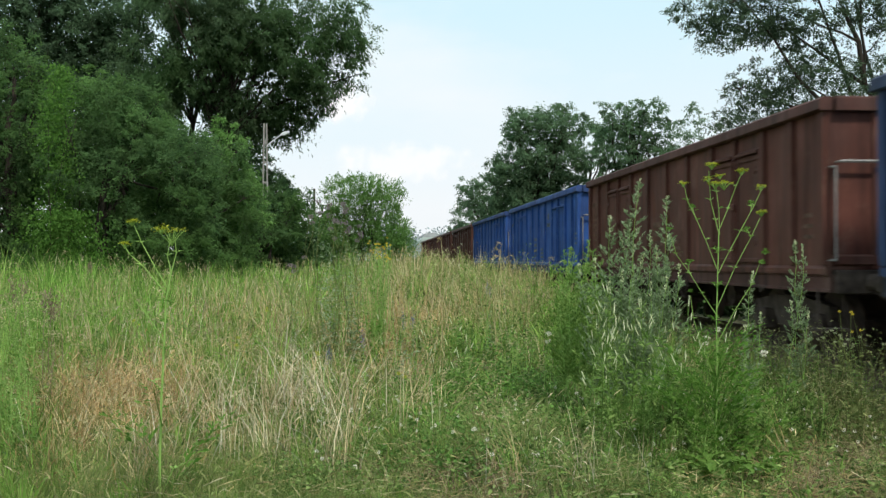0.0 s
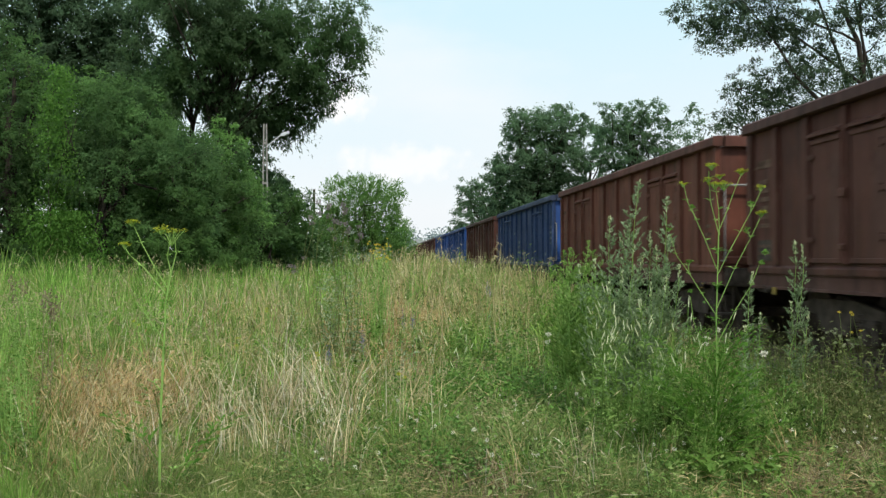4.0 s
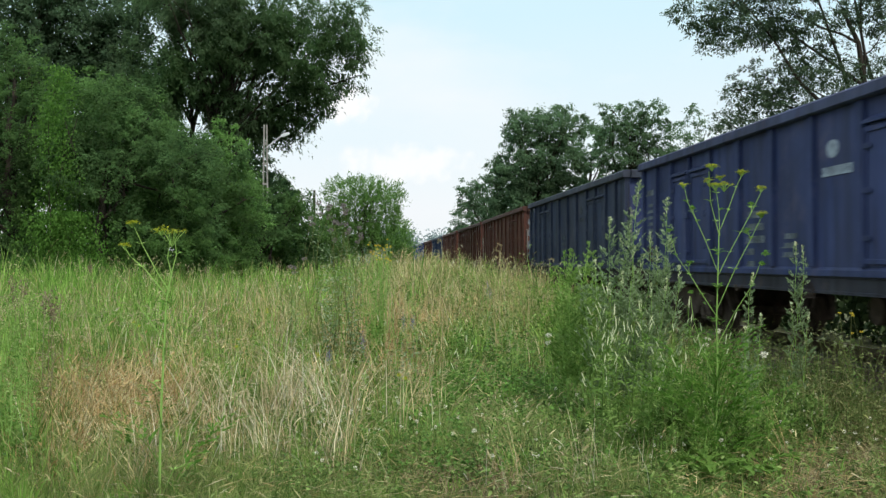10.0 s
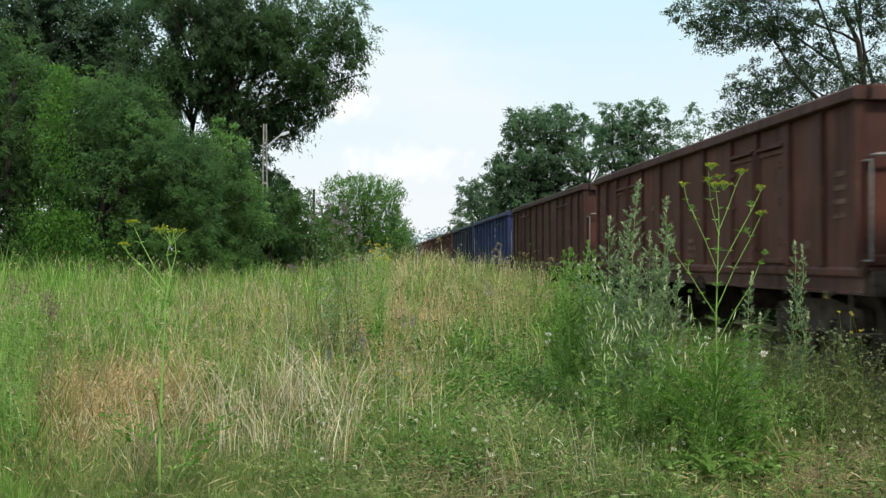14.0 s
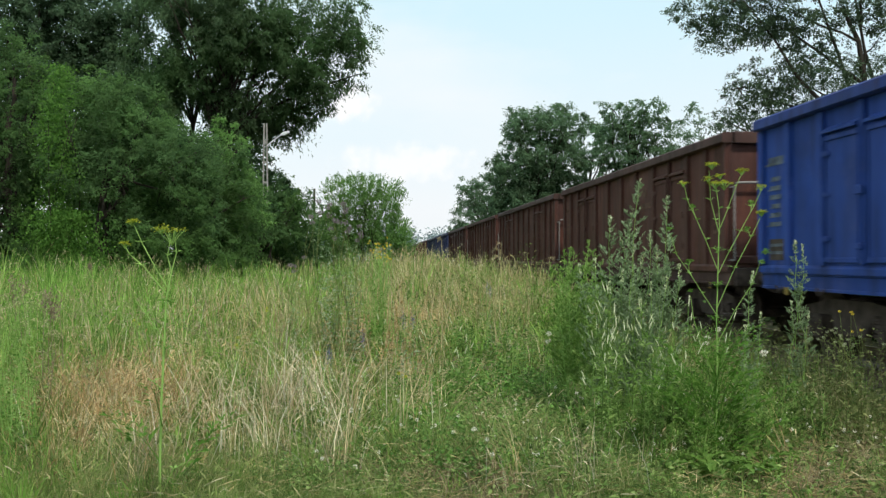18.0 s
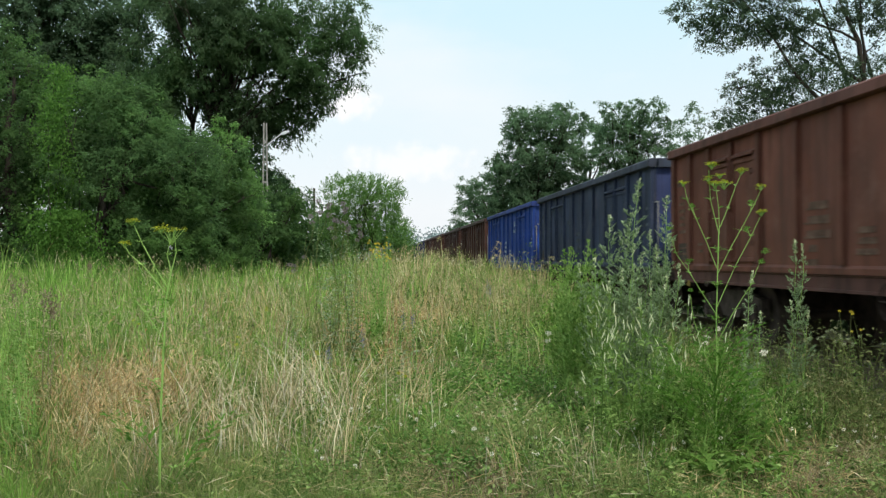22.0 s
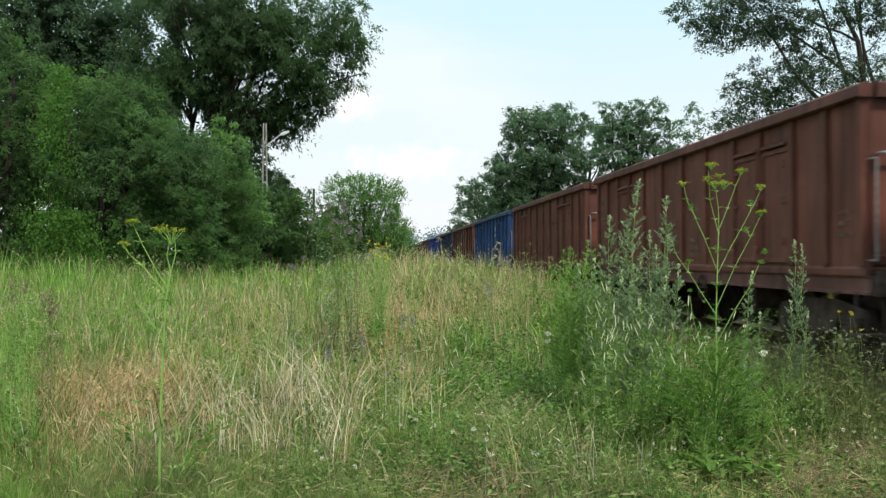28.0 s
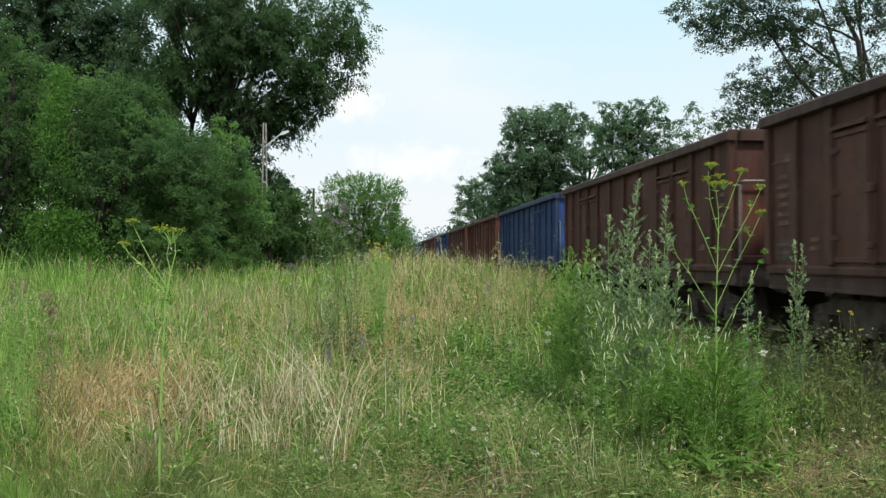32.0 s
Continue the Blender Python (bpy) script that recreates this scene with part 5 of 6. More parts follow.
def build_meadow():
    rng = np.random.default_rng(77)
    s = Soup()
    tufts(s, 5900, 5.4, 58, 13, rng, lambda x, y: tallness(x, y), 0.0066, 0.36, 0.08, lambda x, y: 1 - 0.80 * dryness(x, y) - 0.5 * brown(x, y) - 0.45 * goldness(x, y) - 0.85 * bare(x, y) - 0.55 * np.clip((bearing(x, y) - 1) / 4, 0, 1) * np.clip((11 - y) / 2, 0, 1))
    tagged(put("meadow_grass", s.mesh("meadow_grass"), M_GREEN), "uneven green meadow grass beside the track", "grass", kind="stuff")
    s = Soup()
    tufts(s, 1900, 5.3, 12, 13, rng, lambda x, y: np.full(len(x), 0.25), 0.0050, 0.45, 0.08, lambda x, y: 1 - 0.85 * brown(x, y))
    tagged(put("low_turf", s.mesh("low_turf"), M_TURF), "short green turf under the weeds", "grass", kind="stuff")
    s = Soup()
    tufts(s, 1500, 16, 58, 13, rng, lambda x, y: tallness(x, y) * 1.02, 0.0070, 0.22, 0.10, lambda x, y: 1.0 * (bearing(x, y) < -1))
    tufts(s, 1500, 13, 46, 12, rng, lambda x, y: tallness(x, y) * 1.08, 0.0085, 0.25, 0.10, lambda x, y: np.clip((-9 - bearing(x, y)) / 5, 0, 1) * (0.5 + 0.5 * (wobble(np.stack([x, y, x * 0], 1), 0.7, 4.0) > 0)))
    tufts(s, 330, 5.0, 30, 16, rng, lambda x, y: tallness(x, y) * 1.15, 0.010, 0.25, 0.05)
    tagged(put("fresh_grass", s.mesh("fresh_grass"), M_LUSH), "fresh green grass in low tufts", "grass", kind="stuff")
    s = Soup()
    tufts(s, 6500, 11, 52, 8, rng, lambda x, y: tallness(x, y) + 0.16, 0.0050, 0.30, 0.10, lambda x, y: dryness(x, y) * 0.85 + 0.04, 0.75, 0.12)
    tufts(s, 1100, 6.0, 12.5, 9, rng, lambda x, y: 0.60 + 0.03 * (y - 6), 0.0045, 0.42, 0.06, lambda x, y: dryness(x, y) * 0.6 * (0.2 + (wobble(np.stack([x, y, x * 0], 1), 2.6, 7.0) > 0)) + 0.01, 0.85, 0.06)
    tufts(s, 110, 6.35, 7.0, 2, rng, lambda x, y: np.full(len(x), 0.50), 0.0034, 0.35, 0.06, lambda x, y: 1.0 * (np.abs(bearing(x, y) - 12.5) < 4.5), 0.4, 0.8)
    tufts(s, 60, 6.2, 8.0, 2, rng, lambda x, y: np.full(len(x), 0.50), 0.0026, 0.60, 0.06, None, 0.6, 0.9)
    tufts(s, 2500, 11, 52, 8, rng, lambda x, y: tallness(x, y) + 0.12, 0.0050, 0.30, 0.10, lambda x, y: 0.5 * goldness(x, y) + 0.03, 0.6, 0.2)
    tagged(put("dry_grass", s.mesh("dry_grass"), M_STRAW), "straw-coloured dry grass stalks with seed heads", "grass", kind="stuff")
    s = Soup()
    tufts(s, 1500, 6.4, 12, 8, rng, lambda x, y: 0.72 + 0.02 * (y - 6), 0.0050, 0.42, 0.11, lambda x, y: 0.62 * np.clip(spot_mask(x, y, -6.5, 8.4, 6.0, 1.6) + 0.3 * spot_mask(x, y, -1.2, 8.8, 2.5, 1.5), 0, 1) * (0.06 + 0.94 * (wobble(np.stack([x, y, x * 0], 1), 2.3, 2.0) > 0.1)), 0.85, 0.03)
    tufts(s, 160, 5.9, 6.7, 3, rng, lambda x, y: np.full(len(x), 0.52), 0.0040, 0.42, 0.10, lambda x, y: 0.9 * np.exp(-((bearing(x, y) - 10.4) / 3.2) ** 2), 0.5, 0.25)
    tufts(s, 60, 6.0, 7.2, 3, rng, lambda x, y: np.full(len(x), 0.45), 0.0036, 0.5, 0.10, lambda x, y: 0.8 * np.exp(-((bearing(x, y) + 17.0) / 3.5) ** 2) + 0.05, 0.5, 0.25)
    tagged(put("bleached_grass", s.mesh("bleached_grass"), M_BLEACH), "bleached whitish dead stalks leaning in the meadow", "grass", kind="stuff")
    s = Soup()
    tufts(s, 8500, 11, 52, 10, rng, lambda x, y: tallness(x, y) + 0.06, 0.0056, 0.40, 0.10, lambda x, y: 1.0 * goldness(x, y) ** 1.2, 0.5, 0.2)
    tagged(put("golden_grass", s.mesh("golden_grass"), M_GOLD), "ripe golden grass in patches towards the track", "grass", kind="stuff")
    s = Soup()
    tufts(s, 4000, 6.2, 14, 11, rng, lambda x, y: 0.40 + 0.30 * np.clip((y - 7) / 3, 0, 1), 0.0046, 0.60, 0.09, lambda x, y: 0.85 * spot_mask(x, y, -15.0, 9.2, 3.8, 2.0), 0.5, 0.15)
    tufts(s, 5200, 13, 20, 10, rng, lambda x, y: tallness(x, y) * 0.9, 0.0058, 0.40, 0.10, lambda x, y: 1.6 * spot_mask(x, y, 0.9, 16.5, 1.8, 2.4), 0.5, 0.15)
    tagged(put("russet_grass", s.mesh("russet_grass"), M_RUSSET), "matted reddish-brown dry grass", "grass", kind="stuff")
    # feathery seed heads standing at all heights
    s = Soup()
    x, y, z = scatter(15000, 8.5, 50, rng=rng)
    ok = rng.uniform(size=len(x)) < np.clip(0.35 + 0.22 * wobble(np.stack([x, y, z], 1), 0.9, 8.0), 0.05, 1)
    x, y, z = x[ok], y[ok], z[ok]
    n = len(x)
    h = tallness(x, y) * rng.uniform(0.45, 1.12, n)
    a = rng.uniform(0, 2 * np.pi, n)
    i = np.repeat(np.arange(n), 4)
    m = n * 4
    along = np.tile(np.arange(4), n) * 0.022 * (y[i] / 9) ** 0.4
    way = np.stack([np.cos(a) * 0.5, np.sin(a) * 0.5, np.ones(n)], 1)[i]
    p = np.stack([x[i], y[i], z[i] + h[i]], 1) + way * along[:, None]
    s.leaves(p, rng.uniform(0.03, 0.07, m) * (y[i] / 9) ** 0.5, 0.009 * (y[i] / 9) ** 0.6, way * 0.8 + rng.normal(size=(m, 3)) * 0.45, 0.15)
    n = 520
    d, b = rng.uniform(7.5, 17, n), np.where(rng.uniform(size=n) < 0.72, rng.uniform(-23, -7, n), rng.uniform(-7, 9, n))
    x, y = d * np.tan(np.radians(b)), d
    z = ground_z(x, y) + tallness(x, y) * rng.uniform(0.75, 1.2, n)
    a = rng.normal(size=n) * 0.7 + np.where(rng.uniform(size=n) < 0.5, 0, np.pi)
    i = np.repeat(np.arange(n), 16)
    f = np.tile(np.linspace(0, 1, 16), n)
    ln = rng.uniform(0.10, 0.20, n)[i]
    p = np.stack([x[i] + np.cos(a[i]) * ln * f ** 1.6 * 0.8, y[i] + np.sin(a[i]) * ln * f ** 1.6 * 0.4, z[i] + ln * (f - 0.5 * f * f)], 1)
    s.leaves(p + rng.normal(size=p.shape) * 0.006, np.full(len(p), 0.035), np.full(len(p), 0.008), np.stack([np.cos(a[i]), np.sin(a[i]) * 0.5, 1 - f], 1) + rng.normal(size=p.shape) * 0.35, 0.2)
    tagged(put("seed_panicles", s.mesh("seed_panicles"), M_PANICLE), "pale tan feathery seed heads over the grass", "grass", kind="stuff")
    # withered litter low in the sward
    s = Soup()
    x, y, z = scatter(20000, 5.6, 16, rng=rng)
    ok = rng.uniform(size=len(x)) < 0.25 + spot_mask(x, y, 22, 6.5, 6, 1.5) + spot_mask(x, y, 6, 5.4, 5, 0.8) + 0.6 * spot_mask(x, y, -9, 8.5, 7, 2)
    x, y, z = x[ok], y[ok], z[ok]
    n = len(x)
    a = rng.uniform(0, 2 * np.pi, n)
    s.leaves(np.stack([x, y, z + rng.uniform(0.01, 0.16, n)], 1), rng.uniform(0.08, 0.25, n), np.full(n, 0.005),
             np.stack([np.cos(a), np.sin(a), rng.uniform(-0.1, 0.5, n)], 1), 0.05)
    tagged(put("withered_litter", s.mesh("withered_litter"), M_STRAW), "withered straw lying in the grass", "grass", kind="stuff")
    # brown dead matter and fine hair grass in patches close by
    s = Soup()
    tufts(s, 3200, 5.6, 10, 14, rng, lambda x, y: np.full(len(x), 0.24), 0.0048, 0.85, 0.10, lambda x, y: 0.85 * brown(x, y), 0.3)
    tagged(put("brown_litter", s.mesh("brown_litter"), M_LITTER), "brown dead grass matted low on the ground", "grass", kind="stuff")
    s = Soup()
    tufts(s, 3600, 5.6, 9.8, 16, rng, lambda x, y: 0.31 + 0.06 * np.sin(x * 2), 0.0027, 0.40, 0.07,
          lambda x, y: np.clip(spot_mask(x, y, 10.0, 7.3, 4.5, 0.8) + spot_mask(x, y, -11, 6.6, 7, 0.8) + 0.8 * spot_mask(x, y, 26, 8.5, 4.0, 1.2) + 0.15, 0, 1) * (1 - 0.8 * brown(x, y)), 0.6, 0.1)
    tagged(put("hair_grass", s.mesh("hair_grass"), M_HAIR), "fine soft olive hair grass in low tufts", "grass", kind="stuff")
    # the meadow goes on beside and behind the camera, thinner and trodden low
    s = Soup()
    n = 2400
    x, y = rng.uniform(-24, 4.9, n), rng.uniform(-14, 46, n)
    b = bearing(x, y)
    ok = ~((b > -22.5) & (b < 30.5) & (y > 5.3)) & ((y > -14) & ((x * x + y * y) > 0.8))
    x, y = x[ok], y[ok]
    i = np.repeat(np.arange(len(x)), 6)
    m = len(i)
    bx, by = x[i] + rng.normal(size=m) * 0.12, y[i] + rng.normal(size=m) * 0.12
    h = np.where(np.hypot(bx, by) < 5, 0.16, 0.45) * rng.uniform(0.5, 1.2, m)
    s.blades(np.stack([bx, by, ground_z(bx, by) - 0.02], 1), h, np.full(m, 0.014), rng.uniform(0.1, 0.7, m))
    tagged(put("outer_meadow", s.mesh("outer_meadow"), M_GREEN), "thin green meadow grass around the spot", "grass", kind="stuff")
    # low clover in patches
    s = Soup()
    x, y, z = scatter(5200, 6.4, 15, -3, 30, rng=rng)
    ok = rng.uniform(size=len(x)) < np.clip(0.6 * spot_mask(x, y, 7.5, 10.5, 4.0, 2.8) + 0.6 * spot_mask(x, y, 3.0, 7.4, 4.0, 0.9) + 0.12 + 0.12 * wobble(np.stack([x, y, z], 1), 1.5, 6.0), 0, 1)
    x, y, z = x[ok], y[ok], z[ok]
    n = len(x)
    hh = 0.10 + 0.30 * np.clip((y - 7) / 6, 0, 1) + rng.uniform(0, 0.14, n)
    i = np.repeat(np.arange(n), 12)
    m = n * 12
    p = np.stack([x[i] + rng.normal(size=m) * 0.07, y[i] + rng.normal(size=m) * 0.07, z[i] + hh[i] * rng.uniform(0.35, 1, m)], 1)
    az = rng.uniform(0, 2 * np.pi, m)
    ln = rng.uniform(0.022, 0.05, m)
    s.leaves(p, ln, ln * rng.uniform(0.55, 0.85, m), np.stack([np.cos(az), np.sin(az), rng.uniform(-0.2, 0.9, m)], 1), 0.15, np.array([0, 0, 1.0]) + rng.normal(size=(m, 3)) * 0.7)
    tagged(put("clover_leaves", s.mesh("clover_leaves"), M_CLOVER), "low dark-green clover leaves in patches", "clover", kind="stuff")
    # leafy herbs
    s = Soup()
    x, y, z = scatter(4800, 5.4, 30, rng=rng)
    b = bearing(x, y)
    ok = rng.uniform(size=len(x)) < (0.45 + 0.6 * np.clip((b + 2) / 8, 0, 1)) * (1 - 0.8 * bare(x, y))
    x, y, z, b = x[ok], y[ok], z[ok], b[ok]
    n = len(x)
    hh = tallness(x, y) * rng.lognormal(-0.45, 0.35, n) * (0.75 + 0.4 * (b > 5))
    s.blades(np.stack([x, y, z], 1), hh, np.full(n, 0.006), rng.uniform(0.05, 0.35, n))
    per = 16
    i = np.repeat(np.arange(n), per)
    m = n * per
    f = rng.uniform(0.08, 1, m)
    p = np.stack([x[i] + rng.normal(size=m) * 0.045, y[i] + rng.normal(size=m) * 0.045, z[i] + hh[i] * f], 1)
    az = rng.uniform(0, 2 * np.pi, m)
    out = np.stack([np.cos(az), np.sin(az), rng.uniform(-0.1, 0.9, m)], 1)
    ln = rng.uniform(0.035, 0.11, m) * (y[i] / 7) ** 0.5 * (1.2 - 0.6 * f)
    s.leaves(p, ln, ln * rng.uniform(0.2, 0.45, m), out, 0.25, np.array([0, 0, 1.0]) + rng.normal(size=(m, 3)) * 0.4)
    # low small-leaved herbs close by
    x, y, z = scatter(5000, 5.8, 11, -6, 31, rng=rng)
    ok = rng.uniform(size=len(x)) < np.clip(0.30 + 0.22 * wobble(np.stack([x, y, z], 1), 1.7, 9.0), 0.06, 0.8) * (1 - 0.8 * brown(x, y))
    x, y, z = x[ok], y[ok], z[ok]
    n = len(x)
    hh = rng.uniform(0.06, 0.32, n)
    i = np.repeat(np.arange(n), 12)
    m = n * 12
    f = rng.uniform(0.1, 1, m)
    p = np.stack([x[i] + rng.normal(size=m) * 0.05, y[i] + rng.normal(size=m) * 0.05, z[i] + hh[i] * f], 1)
    az = rng.uniform(0, 2 * np.pi, m)
    out = np.stack([np.cos(az), np.sin(az), rng.uniform(-0.1, 0.8, m)], 1)
    ln = rng.uniform(0.016, 0.045, m)
    s.leaves(p, ln, ln * rng.uniform(0.3, 0.6, m), out, 0.2, np.array([0, 0, 1.0]) + rng.normal(size=(m, 3)) * 0.4)
    tagged(put("meadow_herbs", s.mesh("meadow_herbs"), M_WEED), "small leafy green weeds among the grass", "weeds", kind="stuff")
    # taller weeds along the ballast
    s = Soup()
    x, y = rng.uniform(3.7, 5.2, 1500), 7.5 + 34 * rng.uniform(size=1500) ** 1.6
    z = ground_z(x, y)
    n = len(x)
    hh = rng.uniform(0.38, 0.84, n) * (1 - 0.2 * (x > 4.8)) * (1 + 0.15 * (y < 11))
    s.blades(np.stack([x, y, z - 0.05], 1), hh, np.full(n, 0.007), rng.uniform(0.05, 0.35, n))
    i = np.repeat(np.arange(n), per)
    m = n * per
    f = rng.uniform(0.05, 1, m)
    p = np.stack([x[i] + rng.normal(size=m) * 0.06, y[i] + rng.normal(size=m) * 0.06, z[i] + hh[i] * f], 1)
    az = rng.uniform(0, 2 * np.pi, m)
    out = np.stack([np.cos(az), np.sin(az), rng.uniform(-0.1, 0.9, m)], 1)
    ln = rng.uniform(0.03, 0.085, m) * (1.2 - 0.6 * f)
    s.leaves(p, ln, ln * rng.uniform(0.2, 0.45, m), out, 0.25, np.array([0, 0, 1.0]) + rng.normal(size=(m, 3)) * 0.4)
    tagged(put("trackside_weeds", s.mesh("trackside_weeds"), M_DULL), "dull brownish-green weeds along the ballast", "weeds", kind="stuff")


# ---- single plants ----
def at_bearing(deg, dist):
    x, y = spot(deg, dist)
    return x, y, float(ground_z(x, y))


def lance_leaves(soup, p, az, length, width, rise, rng, droop=0.25):
    n = len(p)
    d = np.stack([np.cos(az), np.sin(az), np.full(n, rise)], 1)
    soup.leaves(p, length, width, d, droop, np.array([0, 0, 1.0]) + rng.normal(size=(n, 3)) * 0.35)


def umbel(parent, tip, r, rng, rays=11, mat=None):
    """Flat-topped flower head: thin rays, each with a small tuft of yellow florets."""
    tip = np.asarray(tip, float)
    stalk, bloom = Soup(), Soup()
    for i in range(rays):
        a = i * 2.4 + rng.uniform(0, 0.6)
        q = r * math.sqrt((i + 0.5) / rays)
        e = tip + np.array([q * math.cos(a), q * math.sin(a), r * 1.15 - q * 0.3 + rng.uniform(-0.01, 0.01)])
        stalk.tube([tip, tip + (e - tip) * 0.5 + np.array([0, 0, r * 0.08]), e], [0.0028, 0.0024, 0.002], 4)
        k = 10
        o = rng.normal(size=(k, 3)) * np.array([0.009, 0.009, 0.004]) * (r / 0.06) ** 0.4
        bloom.leaves(e + o, np.full(k, 0.014), np.full(k, 0.012), rng.normal(size=(k, 3)) * np.array([1, 1, 0.3]), 0.0, np.tile([0, 0, 1.0], (k, 1)))
    u = put("umbel", bloom.mesh("umbel"), mat or M_UMBEL, parent, "small yellow flower umbel")
    tagged(put("flower_stalk", stalk.mesh("flower_stalk"), M_STEM, u), kind="stuff")


def build_parsnip(deg, dist, stem, branches, umbels, leafy, seed, label, thick=1.0):
    """stem and branches: lines of (sideways, height) in metres from the foot; umbels: (sideways, height, radius)."""
    rng = np.random.default_rng(seed)
    x, y, z = at_bearing(deg, dist)
    plant = new("wild_parsnip")
    plant.location = (x, y, z)
    tagged(plant, label, "wild plant", "tall yellow umbel plants")

    def line(pts, r0, r1, name, depth):
        pts = np.array([(a, depth * h * 0.25, h) for a, h in pts], float)
        s = Soup()
        s.tube(pts, np.linspace(r0, r1, len(pts)), 6)
        put(name, s.mesh(name, True), M_STEM, plant)
        return pts
    line(stem, 0.0064 * thick, 0.0036 * thick, "stem", 0.0)
    for b in branches:
        pts = np.array([(a, 0.0, h) for a, h in b], float)
        s = Soup()
        s.tube(pts, np.linspace(0.0030, 0.0020, len(pts)) * thick, 6)
        p = np.repeat(pts[1:-1], 6, 0)
        lance_leaves(s, p, rng.uniform(0, 6.28, len(p)), rng.uniform(0.03, 0.07, len(p)), np.full(len(p), 0.010), 0.6, rng)
        put("branch", s.mesh("branch", True), M_STEM, plant)
    for a, h in stem[3:6]:
        s = Soup()
        q = rng.uniform(0, 6.28, 16)
        lance_leaves(s, np.array([[a, 0.0, h]]) + rng.normal(size=(16, 3)) * 0.012, q, rng.uniform(0.04, 0.10, 16), np.full(16, 0.012), 0.5, rng)
        put("stem_leaf", s.mesh("stem_leaf"), M_FERN, plant)
    for a, h, r in umbels:
        umbel(plant, (a, rng.uniform(-0.02, 0.02), h - r * 1.0), r * 0.85, rng, 12 if r > 0.04 else 7, M_FERN if r < 0.032 else None)
    # feathered compound leaves: an arching rib with narrow cut leaflets
    for i in range(leafy):
        az = i * 2.4 + rng.uniform(-0.4, 0.4)
        h0 = 0.02 + 0.72 * (i / leafy)
        ln = rng.uniform(0.38, 0.66) * (1.1 - 0.55 * h0)
        up = rng.uniform(0.8, 2.0)
        s = Soup()
        t = np.linspace(0, 1, 9)
        rib = np.stack([np.cos(az) * ln * t * 0.8, np.sin(az) * ln * t * 0.8, h0 + ln * up * (t - 0.45 * t * t)], 1)
        s.tube(rib, np.linspace(0.004, 0.0012, 9), 4)
        for j in range(2, 9):
            for sd in (-1, 1):
                q = az + sd * rng.uniform(0.7, 1.2)
                w = ln * 0.30 * (1.2 - t[j] * 0.75)
                f = rng.uniform(0.1, 1.0, 5)
                at = rib[j] + np.stack([np.cos(q) * f, np.sin(q) * f, 0.35 * f], 1) * w
                lance_leaves(s, at, q + rng.uniform(-0.9, 0.9, 5), w * rng.uniform(0.35, 0.75, 5), w * rng.uniform(0.08, 0.17, 5), rng.uniform(0.3, 1.3), rng)
        put("leaf", s.mesh("leaf"), M_FERN, plant)
    return plant


def build_mugwort(deg, dist, stems, seed, label, mat=None, tipped=True, bushy=1.0):
    """stems: (sideways, depth, height) of each shoot's tip from the clump's middle."""
    rng = np.random.default_rng(seed)
    x, y, z = at_bearing(deg, dist)
    plant = new("mugwort")
    plant.location = (x, y, z)
    tagged(plant, label, "wild plant", "mugwort clumps")
    for sx, sy, h in stems:
        s = Soup()
        foot = np.array([sx * 0.55, sy * 0.6, 0.0])
        pts = curve_pts(foot, (sx, sy, h), rng, 8, 0.03)
        s.tube(pts, np.linspace(0.0045, 0.002, 8), 5)
        stem = put("stem", s.mesh("stem", True), M_STEM, plant)
        s = Soup()
        # side shoots, longer lower down, each with a few leaves and a tuft at its end
        k = int(34 * h)
        f = np.sort(rng.uniform(0.18, 1.0, k))
        q = np.stack([np.interp(f, np.linspace(0, 1, 8), pts[:, i]) for i in range(3)], 1)
        az = rng.uniform(0, 6.28, k)
        reach = np.clip((1.06 - f) * 0.34 * h / 1.8, 0.018, 0.15) * rng.uniform(0.6, 1.2, k) * bushy
        way = np.stack([np.cos(az), np.sin(az), rng.uniform(0.9, 1.7, k)], 1)
        per = 13
        i = np.repeat(np.arange(k), per)
        g = rng.uniform(0.1, 1.0, k * per) ** 0.6
        p = q[i] + way[i] * (reach[i] * g)[:, None] + rng.normal(size=(k * per, 3)) * 0.005
        ln = (0.020 + 0.30 * reach[i]) * rng.uniform(0.6, 1.2, k * per)
        lance_leaves(s, p, az[i] + rng.normal(size=k * per) * 0.9, ln, ln * 0.30, 0.9, rng, 0.1)
        put("foliage", s.mesh("foliage"), mat or M_GREYLEAF, stem)
        if tipped:
            s = Soup()
            k = 26
            f = rng.uniform(0.93, 1.02, k)
            p = np.stack([np.interp(f, np.linspace(0, 1, 8), pts[:, i]) for i in range(3)], 1) + rng.normal(size=(k, 3)) * 0.006
            p[:, 2] += (f - 0.95) * 0.1
            lance_leaves(s, p, rng.uniform(0, 6.28, k), np.full(k, 0.022), np.full(k, 0.011), 1.6, rng, 0.0)
            tagged(put("flower_spike", s.mesh("flower_spike"), M_PALE, stem, "pale silvery flower spike"), kind="stuff")
    return plant


